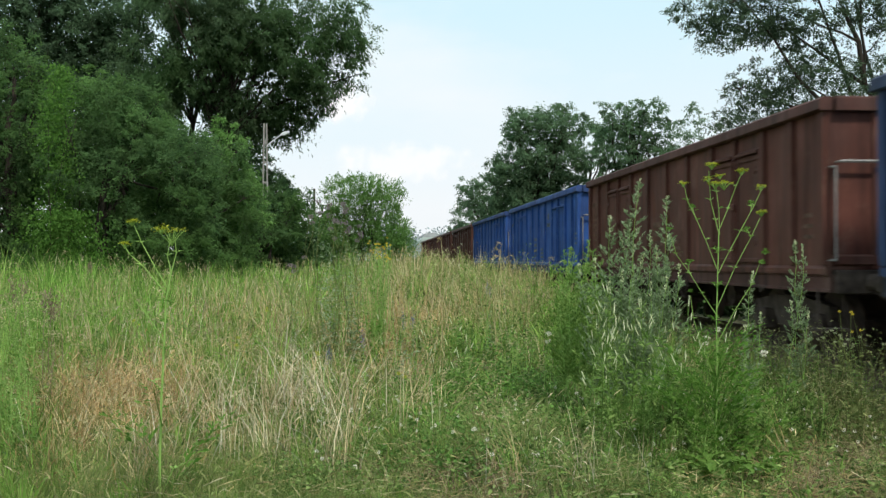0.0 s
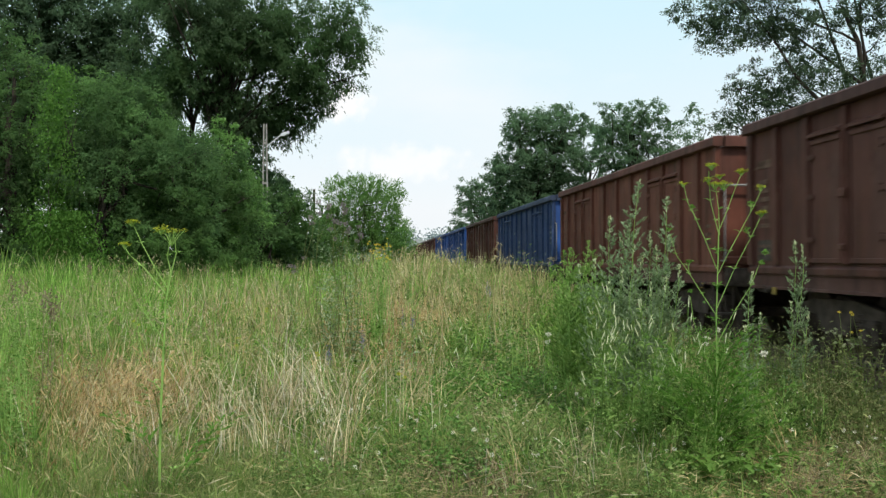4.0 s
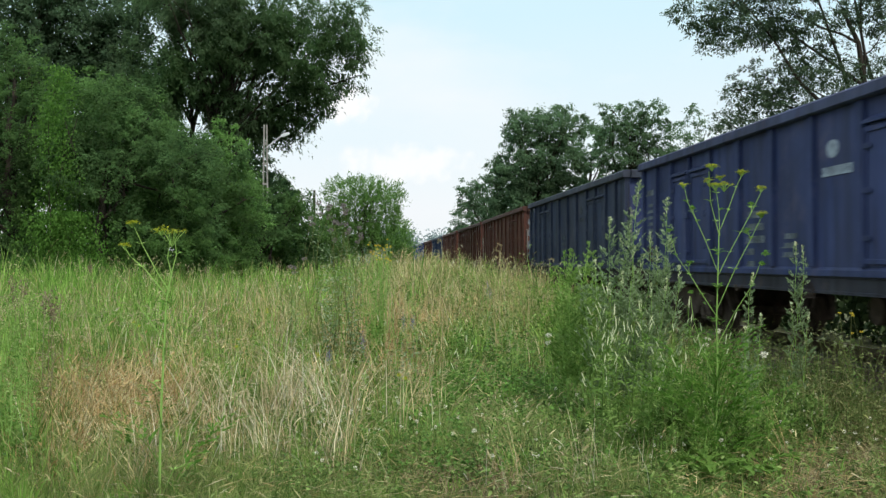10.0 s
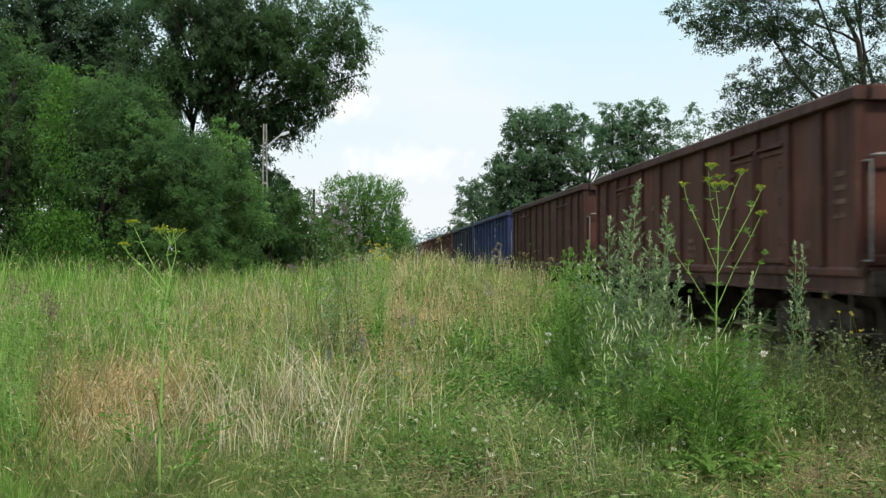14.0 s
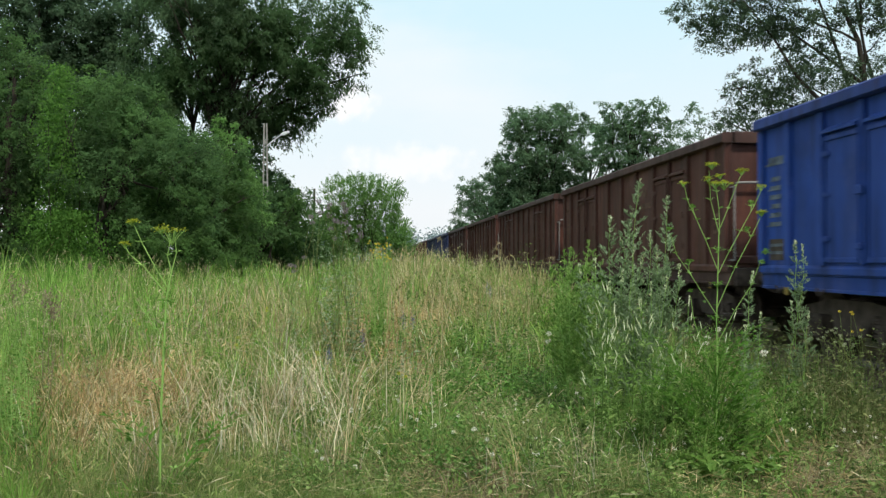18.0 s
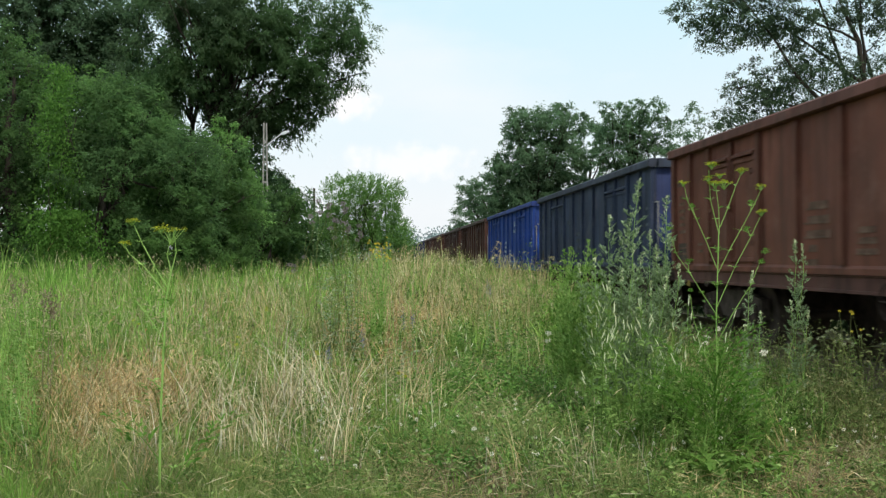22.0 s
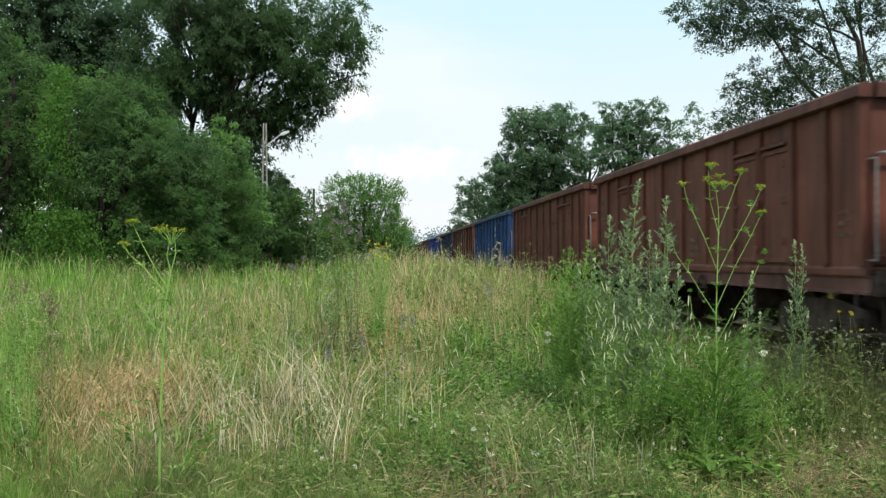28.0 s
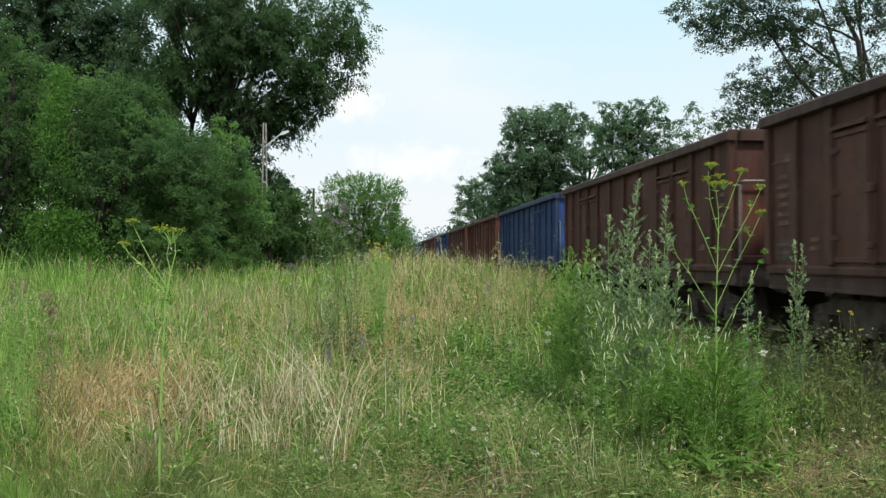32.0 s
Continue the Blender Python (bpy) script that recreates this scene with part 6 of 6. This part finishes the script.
def build_podweed(deg, dist, n_stems, h, seed, width=0.35, label="green weed with upright pale seed pods"):
    rng = np.random.default_rng(seed)
    x, y, z = at_bearing(deg, dist)
    plant = new("pod_weed")
    plant.location = (x, y, z)
    tagged(plant, label, "wild plant", "weeds with pale pods")
    for _ in range(n_stems):
        sx, sy = rng.normal() * width, rng.normal() * width * 0.6
        hh = h * rng.uniform(0.7, 1.05)
        s = Soup()
        pts = curve_pts((sx * 0.6, sy * 0.6, 0), (sx, sy, hh), rng, 6, 0.04)
        s.tube(pts, np.linspace(0.006, 0.002, 6), 5)
        stem = put("stem", s.mesh("stem", True), M_WEED, plant)
        s, g = Soup(), Soup()
        k = 64
        f = rng.uniform(0.05, 0.9, k)
        p = np.stack([np.interp(f, np.linspace(0, 1, 6), pts[:, i]) for i in range(3)], 1)
        lance_leaves(g, p, rng.uniform(0, 6.28, k), rng.uniform(0.05, 0.11, k), rng.uniform(0.010, 0.02, k), 0.5, rng)
        k = 4
        f = rng.uniform(0.6, 1.0, k)
        p = np.stack([np.interp(f, np.linspace(0, 1, 6), pts[:, i]) for i in range(3)], 1)
        az = rng.uniform(0, 6.28, k)
        for at, a in zip(p, az):
            out = np.array([math.cos(a), math.sin(a), 1.1])
            g.tube([at, at + out * 0.03, at + out * 0.05 + np.array([0, 0, 0.02])], [0.0022, 0.002, 0.002], 4)
            foot = at + out * 0.05 + np.array([0, 0, 0.02])
            tip = foot + np.array([0.45 * math.cos(a), 0.45 * math.sin(a), 1.0]) * rng.uniform(0.05, 0.085)
            s.tube([foot, foot + (tip - foot) * 0.3, foot + (tip - foot) * 0.7, tip], [0.002, 0.0040, 0.0036, 0.001], 5)
        put("foliage", g.mesh("foliage"), M_HERB, stem)
        tagged(put("pod", s.mesh("pod"), M_PALE, stem, "pale cream seed pods"), kind="stuff")
    return plant


def build_flower(name, label, deg, dist, h, heads, mat, seed, head_r=0.03, leaf=M_WEED, spread=0.15, leafy=60, stem_mat=None, spike=0.0):
    """A branching weed: stems that end in small round flower heads, or in a flower spike."""
    rng = np.random.default_rng(seed)
    x, y, z = at_bearing(deg, dist)
    plant = new(name)
    plant.location = (x, y, z)
    tagged(plant, label, "wild flower")
    for i in range(heads):
        a = rng.uniform(0, 6.28)
        q = spread * math.sqrt(rng.uniform())
        tip = np.array([q * math.cos(a), q * math.sin(a), h * rng.uniform(0.8, 1.0)])
        s = Soup()
        pts = curve_pts((tip[0] * 0.2, tip[1] * 0.2, 0), tip, rng, 6, 0.05)
        s.tube(pts, np.linspace(0.005, 0.0018, 6), 5)
        stem = put("stem", s.mesh("stem", True), stem_mat or M_STEM, plant)
        s = Soup()
        k = 46
        o = rng.normal(size=(k, 3))
        o /= np.linalg.norm(o, axis=1)[:, None]
        size = np.array([1, 1, 0.55]) if not spike else np.array([0.7, 0.7, spike])
        s.leaves(tip + o * head_r * size * rng.uniform(0.2, 1, (k, 1)), np.full(k, head_r * 0.8), np.full(k, head_r * 0.5), o, 0.0)
        put("flower_head", s.mesh("flower_head"), mat, stem)
    s = Soup()
    f = rng.uniform(0.05, 0.85, leafy)
    a = rng.uniform(0, 6.28, leafy)
    q = spread * f * rng.uniform(0, 1, leafy)
    p = np.stack([q * np.cos(a), q * np.sin(a), f * h], 1)
    ln = rng.uniform(0.05, 0.12, leafy) * (1.3 - f)
    lance_leaves(s, p, a, ln, ln * 0.3, 0.4, rng)
    put("foliage", s.mesh("foliage"), leaf, plant)
    return plant


def build_reed(deg, dist, h, n, seed):
    """Tall dry grass stalks with nodding feathery heads."""
    rng = np.random.default_rng(seed)
    x, y, z = at_bearing(deg, dist)
    plant = new("reed_grass")
    plant.location = (x, y, z)
    tagged(plant, "tall straw-coloured reed grass with nodding heads", "wild plant", "tall reed grasses")
    for _ in range(n):
        tip = np.array([rng.normal() * 0.12, rng.normal() * 0.1, h * rng.uniform(0.86, 1.0)])
        foot = np.array([tip[0] * 0.3, tip[1] * 0.3, 0])
        s = Soup()
        bow = np.array([rng.choice([-1, 1]) * rng.uniform(0.02, 0.06), 0, 0])
        pts = curve_pts(foot, tip, rng, 8, 0.02)
        pts = np.concatenate([pts, [tip + bow + np.array([0, 0, 0.03]), tip + bow * 1.8 - np.array([0, 0, 0.03])]])
        s.tube(pts, np.linspace(0.0035, 0.0016, len(pts)), 4)
        stalk = put("stalk", s.mesh("stalk"), M_STRAW, plant)
        s = Soup()
        k = 46
        f = rng.uniform(0.72, 1, k)
        q = np.linspace(0, 1, len(pts))
        p = np.stack([np.interp(f, q, pts[:, i]) for i in range(3)], 1) + rng.normal(size=(k, 3)) * 0.006
        lance_leaves(s, p, rng.uniform(0, 6.28, k), np.full(k, 0.035), np.full(k, 0.008), 0.5, rng)
        put("seed_head", s.mesh("seed_head"), M_STRAW, stalk)
    return plant


def build_rosette(deg, dist, n, length, seed):
    """Deeply lobed leaves that rise and arch over from one foot."""
    rng = np.random.default_rng(seed)
    x, y, z = at_bearing(deg, dist)
    plant = new("leaf_rosette")
    plant.location = (x, y, z)
    tagged(plant, "lobed fresh-green leaves low in the grass", "wild plant", "leafy rosettes")
    for i in range(n):
        az, ln, up = i * 2.4 + rng.uniform(-0.3, 0.3), length * rng.uniform(0.7, 1.1), rng.uniform(0.8, 1.5)
        k = 17
        t = np.linspace(0, 1, k)
        lobe = np.where(np.arange(k) % 2, 1.0, 0.38) * rng.uniform(0.85, 1.15, k)
        w = ln * 0.105 * np.sin(np.pi * np.clip(t * 0.90 + 0.08, 0, 1)) ** 0.7 * lobe
        w[-1] = 0.002
        mid = np.stack([np.cos(az) * ln * t * 0.75, np.sin(az) * ln * t * 0.75, 0.03 + ln * up * (t - 0.68 * t * t)], 1)
        side = np.array([-math.sin(az), math.cos(az), 0.0])
        fold = np.array([0, 0, 0.35])
        back = (mid - mid[0]) * 0.04 * lobe[:, None]
        v = np.concatenate([mid - side * w[:, None] + fold * w[:, None] + back, mid, mid + side * w[:, None] + fold * w[:, None] + back])
        f = [(r * k + j, r * k + j + 1, r * k + j + k + 1, r * k + j + k) for r in range(2) for j in range(k - 1)]
        put("leaf", np_mesh("leaf", v, f), M_DOCK, plant)


def build_small_blooms():
    """Clover and yarrow heads, too many to count, low in the sward."""
    rng = np.random.default_rng(91)
    s = Soup()
    x, y, z = scatter(420, 6.3, 9.8, -3.5, 30, rng=rng)
    keep = rng.uniform(size=len(x)) < np.clip((wobble(np.stack([x, y, z], 1), 1.9, 3.0) + 1.2) / 4, 0.02, 0.5) + 0.5 * spot_mask(x, y, 3.5, 7.3, 4.5, 0.7)
    x, y, z = x[keep], y[keep], z[keep]
    for cx, cy, cz in zip(x, y, z):
        k = 16
        o = rng.normal(size=(k, 3))
        o /= np.linalg.norm(o, axis=1)[:, None]
        h = rng.uniform(0.20, 0.34)
        r = rng.uniform(0.006, 0.013)
        s.leaves(np.array([cx, cy, cz + h]) + o * r * 0.5, np.full(k, r), np.full(k, r * 0.8), o, 0.0)
    tagged(put("clover_blooms", s.mesh("clover_blooms"), M_WHITE), "small white clover heads low in the grass", "clover", kind="stuff")


M_PALE = leaf_mat("pale_pod", [(0, (0.575, 0.625, 0.315)), (1, (0.851, 0.873, 0.630))], 0.35)
M_POD = leaf_mat("seed_ball", [(0, (0.30, 0.34, 0.18)), (1, (0.48, 0.50, 0.32))], 0.35)
M_DUSK = leaf_mat("dusky_thistle", [(0, (0.17, 0.15, 0.14)), (1, (0.30, 0.26, 0.25))], 0.3)


def build_plants():
    build_parsnip(19.32, 7.0, [(0.0, 0), (0.005, 0.4), (0.012, 0.794), (0.008, 1.119), (0.016, 1.363), (0.024, 1.607), (0.028, 1.770)],
                  [[(0.024, 1.750), (0.004, 1.831), (-0.033, 1.973), (-0.041, 2.136), (-0.045, 2.189)],
                   [(0.033, 1.729), (0.028, 1.912), (0.012, 2.034), (0.012, 2.075)],
                   [(0.037, 1.778), (0.093, 1.912), (0.154, 2.075), (0.195, 2.164)],
                   [(0.012, 1.485), (-0.069, 1.689), (-0.134, 1.831), (-0.203, 1.973), (-0.224, 2.075)],
                   [(0.008, 1.152), (-0.093, 1.302), (-0.183, 1.445), (-0.285, 1.587), (-0.325, 1.729)],
                   [(0.020, 1.445), (0.102, 1.607), (0.183, 1.750), (0.285, 1.932), (0.341, 2.050)],
                   [(0.012, 1.201), (0.142, 1.485), (0.264, 1.709), (0.333, 1.851)],
                   [(0.008, 0.937), (0.142, 1.180), (0.264, 1.363), (0.337, 1.546)],
                   [(-0.012, 0.713), (-0.081, 0.876), (-0.159, 1.119), (-0.183, 1.290)],
                   [(-0.134, 1.831), (-0.159, 1.892), (-0.163, 1.924)],
                   [(0.264, 1.892), (0.268, 1.932), (0.272, 1.957)],
                   [(0.264, 1.709), (0.248, 1.737), (0.240, 1.762)],
                   [(-0.191, 1.453), (-0.195, 1.506), (-0.191, 1.534)]],
                  [(-0.028, 2.241, 0.048), (-0.004, 2.111, 0.060), (0.073, 2.119, 0.070), (0.041, 2.164, 0.035), (-0.057, 2.140, 0.035), (0.203, 2.201, 0.042), (-0.228, 2.107, 0.036), (-0.329, 1.774, 0.018), (0.337, 2.083, 0.040), (0.346, 1.900, 0.042), (0.366, 1.615, 0.030), (-0.183, 1.331, 0.012), (-0.163, 1.937, 0.022), (0.272, 1.973, 0.022), (0.240, 1.774, 0.020), (-0.191, 1.546, 0.020), (0.341, 1.538, 0.020)],
                  34, 71, "tall wild parsnip with yellow umbels and feathery leaves")
    build_parsnip(-11.70, 6.3,
                  [(-0.014, 0), (-0.012, 0.3), (-0.004, 0.67), (0.011, 0.99), (0.018, 1.15), (0.021, 1.27), (0.040, 1.38), (0.054, 1.455)],
                  [[(0.054, 1.455), (0.030, 1.56), (0.048, 1.67)], [(0.054, 1.455), (0.085, 1.58), (0.075, 1.68)], [(0.03, 1.365), (-0.04, 1.48), (-0.125, 1.64), (-0.185, 1.776)],
                   [(0.02, 1.33), (-0.12, 1.50), (-0.20, 1.57), (-0.232, 1.626)], [(0.008, 1.03), (-0.03, 1.10), (-0.10, 1.20), (-0.16, 1.276)], [(-0.01, 0.06), (0.07, 0.24), (0.15, 0.28)],
                   [(0.0, 0.72), (-0.05, 0.78), (-0.09, 0.80)]],
                  [(0.056, 1.75, 0.125), (-0.01, 1.745, 0.05), (-0.185, 1.79, 0.045), (-0.232, 1.64, 0.035)], 3, 72, "slender wild parsnip with one broad yellow umbel", 1.5)
    build_mugwort(14.6, 8.6, [(0.05, 0.1, 1.9), (0.26, 0.05, 1.62), (-0.06, 0.0, 1.4), (0.16, 0.1, 1.55), (0.33, 0.1, 1.25), (-0.2, -0.1, 1.3), (0.05, -0.2, 1.15), (0.10, 0, 2.2), (-0.14, 0.1, 1.88), (0.34, 0, 2.05), (0.02, -0.1, 1.62), (0.22, 0.1, 1.75), (-0.30, 0.0, 1.5), (0.42, -0.1, 1.45), (-0.02, 0.2, 1.7),
                              (0.30, -0.15, 1.35), (-0.42, 0.1, 1.45), (0.14, -0.2, 1.3), (0.40, 0.15, 1.7)], 73, "tall grey-green mugwort clump with silvery tips", bushy=0.78)
    build_mugwort(23.5, 9.2, [(0, 0, 1.68), (0.09, 0.04, 1.64), (-0.06, -0.05, 1.1), (0.11, -0.05, 1.0)], 74, "upright mugwort plant beside the rails", bushy=0.55)
    build_mugwort(21.3, 8.2, [(0, 0, 1.45), (0.08, 0.03, 1.1), (-0.07, 0, 1.0)], 75, "young mugwort plant beside the parsnip", bushy=0.5)
    build_mugwort(11.3, 9.6, [(0, 0, 1.62), (0.15, 0, 1.5), (-0.15, 0, 1.45), (0.25, 0.1, 1.62), (-0.05, -0.1, 1.3), (0.1, 0.2, 1.4), (0.3, 0, 1.3)], 76, "bushy green mugwort with narrow leaves", M_HERB, False, 0.9)
    build_mugwort(11.0, 11.0, [(0, 0, 1.60), (0.16, 0, 1.42), (-0.16, 0, 1.46), (0.28, 0.1, 1.55), (-0.05, -0.1, 1.25), (0.1, 0.2, 1.5), (0.36, 0, 1.3), (-0.3, 0.1, 1.2)], 762, "fresh green leafy weed at the edge of the mugwort", M_LUSH, False, 0.8)
    build_mugwort(12.4, 8.9, [(0, 0, 1.66), (0.12, 0.1, 1.5), (-0.14, 0, 1.58), (0.22, 0, 1.35), (-0.25, 0.1, 1.4), (0.05, -0.15, 1.25), (-0.1, -0.1, 1.2)], 761, "bright green leafy weed before the mugwort", M_HERB, False, 0.8)
    for i, (deg, dist, h) in enumerate(((17.0, 7.6, 0.72), (21.6, 7.3, 0.62), (22.9, 7.8, 0.70), (16.2, 7.9, 0.80), (20.4, 7.1, 0.55), (18.2, 6.8, 0.5), (24.4, 7.7, 0.55), (15.0, 7.4, 0.62))):
        build_mugwort(deg, dist, [(0, 0, h), (0.12, 0.08, h * 0.9), (-0.13, 0.05, h * 0.85), (0.05, -0.1, h * 0.75), (0.22, 0, h * 0.7), (-0.22, -0.05, h * 0.65)], 770 + i,
                      "low bright green weed with narrow leaves", M_HERB if i % 2 else M_WEED, False, 1.25)
    for i, (deg, dist, n, ln) in enumerate(((18.6, 6.6, 9, 0.50), (19.7, 6.5, 8, 0.46), (21.0, 6.7, 7, 0.42), (17.4, 6.5, 6, 0.32), (22.3, 7.1, 6, 0.30), (-11.2, 6.6, 6, 0.25), (0.6, 6.8, 5, 0.2))):
        build_rosette(deg, dist, n, ln, 160 + i)
    for i, (deg, dist, h) in enumerate(((12.6, 7.6, 1.35), (14.6, 7.4, 1.3), (13.4, 7.0, 1.1), (16.4, 7.3, 1.2), (2.6, 10.5, 1.0), (3.4, 9.5, 0.85))):
        build_podweed(deg, dist, 5 if i < 4 else 3, h, 80 + i, 0.26)
    build_flower("thistle", "tall withered thistle with dusky fluffy heads", -2.5, 12.5, 2.25, 14, M_DUSK, 101, 0.030, M_GREYLEAF, 0.32, 620, M_DULL)
    build_flower("thistle", "withered thistle with dusky fluffy heads", -1.2, 13.0, 1.95, 8, M_DUSK, 102, 0.03, M_GREYLEAF, 0.24, 420, M_DULL)
    build_flower("thistle", "low dusky thistle before the thicket", -4.4, 14.0, 1.55, 4, M_DUSK, 103, 0.03, M_GREYLEAF, 0.15, 120, M_DULL)
    build_flower("goldenrod", "bright green goldenrod with yellow flower sprays", 0.35, 14.0, 1.74, 34, M_YELLOW, 104, 0.0115, M_FERN, 0.20, 620)
    build_flower("goldenrod", "leafy goldenrod not yet in bloom", -1.0, 13.5, 1.55, 4, M_LUSH, 105, 0.03, M_FERN, 0.2, 260)
    build_flower("ragwort", "yellow ragwort beside the track", 26.2, 8.6, 1.06, 5, M_YELLOW, 106, 0.011, M_WEED, 0.13, 110, M_DULL)
    build_flower("dry_weed", "weed with small pale round seed heads", 27.0, 8.4, 0.96, 14, M_POD, 107, 0.012, M_DULL, 0.38, 130, M_DULL)
    build_flower("dry_weed", "weed with small pale round seed heads", 25.2, 8.7, 0.93, 9, M_POD, 108, 0.012, M_DULL, 0.28, 110, M_DULL)
    build_flower("bindweed", "single white bindweed flower in the grass", 22.0, 8.0, 0.84, 1, M_WHITE, 109, 0.027, M_WEED, 0.02, 30)
    build_flower("bindweed", "single white bindweed flower in the grass", 19.1, 8.6, 1.0, 3, M_WHITE, 110, 0.022, M_WEED, 0.08, 30)
    build_flower("yarrow", "flat white yarrow head in the grass", 10.0, 9.5, 0.80, 2, M_WHITE, 111, 0.024, M_WEED, 0.05, 40)
    for i, (deg, dist, h) in enumerate(((-19.0, 7.2, 0.85), (-19.5, 7.8, 1.0), (-18.5, 7.6, 0.75), (-19.2, 8.6, 1.05), (-19.6, 8.0, 1.1), (-20.4, 9.0, 1.25), (-18.7, 9.6, 1.1), (-21.3, 8.2, 1.2), (-19.2, 11.5, 1.25), (-20.8, 12.5, 1.3), (-2.0, 12.8, 1.45), (-0.2, 13.6, 1.4), (0.2, 13.0, 1.3))):
        build_flower("goldenrod", "leafy bright-green goldenrod not yet in bloom", deg, dist, h, 5, M_HERB, 200 + i, 0.020, M_HERB if i < 4 else M_FERN, 0.16, 130 if i < 4 else 170, None, 2.5)
    for i in range(26):
        rs = random.Random(300 + i)
        dist = rs.uniform(9.5, 19)
        h = 0.35 + 0.045 * dist * rs.uniform(0.7, 1.05)
        build_flower("meadow_weed", "leafy dark-green weed standing in the meadow", rs.uniform(-4, 11) if i % 3 else rs.uniform(-18, -4), dist, h, 3, M_WEED, 300 + i, 0.02, M_WEED, 0.13, 120, None, 2.2)
    for i, (deg, dist, h) in enumerate(((6.7, 13.5, 1.15), (1.8, 11.5, 0.85), (2.3, 11.8, 0.85), (-0.5, 10.5, 0.8), (-2.6, 9.5, 0.62))):
        build_flower("viper_bugloss", "slim violet-blue bugloss spike in the dry grass", deg, dist, h, 2, M_BLUEFL, 120 + i, 0.018, M_GREYLEAF, 0.05, 50, None, 6.0)
    for i, (deg, dist, h) in enumerate(((-3.0, 9.0, 0.72), (-7.6, 10.0, 0.8), (1.7, 8.5, 0.55), (-13.0, 11.0, 0.95), (-6.0, 12.0, 1.05))):
        build_flower("hawkweed", "small pale-yellow meadow flower on a thin stem", deg, dist, h, 2, M_UMBEL, 140 + i, 0.014, M_WEED, 0.06, 20)
    for i, (deg, dist, h, hd) in enumerate(((-17.6, 9.5, 1.15, 5), (-19.0, 12.0, 1.25, 5), (-9.3, 22, 1.2, 6), (-15.6, 24, 1.3, 6))):
        build_flower("dock", "withered brown dock stalk", deg, dist, h, hd, M_DRYSTEM, 150 + i, 0.03, M_WEED, 0.10, 30, M_DRYSTEM, 4.0)
    for i, (deg, dist, h, n) in enumerate(((4.2, 12.0, 1.78, 2), (6.9, 12.5, 1.66, 2), (7.6, 13.0, 1.70, 1), (9.6, 12.5, 1.60, 1), (-0.4, 15.0, 1.55, 2))):
        build_reed(deg, dist, h, n, 170 + i)
    build_small_blooms()


# ---- drifting clouds ----
CLOUDS = []


def build_clouds():
    """Soft white cloud banks far off, drifting slowly with the wind."""
    for i, (deg, up, dist, w, h) in enumerate(((-1.7, 9.0, 4200, 300, 220), (1.6, 5.6, 4300, 760, 230))):
        m, nt, p, out = base_mat("cloud_white")
        nt.nodes.remove(p)
        em = nt.nodes.new("ShaderNodeEmission")
        em.inputs[0].default_value, em.inputs[1].default_value = (1.0, 1.0, 1.0, 1), 1.0
        tr = nt.nodes.new("ShaderNodeBsdfTransparent")
        mx = nt.nodes.new("ShaderNodeMixShader")
        n = noise_node(nt, 0.011, 6, 0.5)
        co = nt.nodes.new("ShaderNodeTexCoord")
        g = nt.nodes.new("ShaderNodeTexGradient")
        g.gradient_type = "SPHERICAL"
        mp = nt.nodes.new("ShaderNodeMapping")
        mp.inputs["Scale"].default_value = (2.0 / w, 1, 2.0 / h)
        nt.links.new(co.outputs["Object"], mp.inputs[0])
        nt.links.new(mp.outputs[0], g.inputs[0])
        ad = nt.nodes.new("ShaderNodeMath")
        ad.operation = "ADD"
        big = nt.nodes.new("ShaderNodeMath")
        big.operation = "MULTIPLY"
        big.inputs[1].default_value = 1.9
        nt.links.new(n.outputs[0], big.inputs[0])
        nt.links.new(big.outputs[0], ad.inputs[0])
        nt.links.new(g.outputs[0], ad.inputs[1])
        f = nt.nodes.new("ShaderNodeMapRange")
        f.interpolation_type = "SMOOTHSTEP"
        f.inputs["From Min"].default_value, f.inputs["From Max"].default_value = 1.05, 1.75
        f.inputs["To Max"].default_value = (0.9, 0.7)[i]
        nt.links.new(ad.outputs[0], f.inputs["Value"])
        gate = nt.nodes.new("ShaderNodeMath")
        gate.operation = "MULTIPLY"
        edge = nt.nodes.new("ShaderNodeMapRange")
        edge.inputs["From Max"].default_value = 0.2
        nt.links.new(g.outputs[0], edge.inputs["Value"])
        nt.links.new(f.outputs[0], gate.inputs[0])
        nt.links.new(edge.outputs[0], gate.inputs[1])
        nt.links.new(gate.outputs[0], mx.inputs[0])
        nt.links.new(tr.outputs[0], mx.inputs[1])
        nt.links.new(em.outputs[0], mx.inputs[2])
        nt.links.new(mx.outputs[0], out.inputs[0])
        v = [(-w / 2, 0, -h / 2), (w / 2, 0, -h / 2), (w / 2, 0, h / 2), (-w / 2, 0, h / 2)]
        c = put("backdrop_cloud", np_mesh("backdrop_cloud", v, [(0, 1, 2, 3)]), m)
        c.visible_shadow = False
        tagged(c, "soft white summer cloud low in the sky", "cloud", kind="structure")
        CLOUDS.append((c, dist * math.tan(radians(deg)), dist, dist * math.tan(radians(up))))


build_ground()
build_track()
build_trees()
build_poles()
build_train()
build_engine()
build_meadow()
build_plants()
build_clouds()
motions()
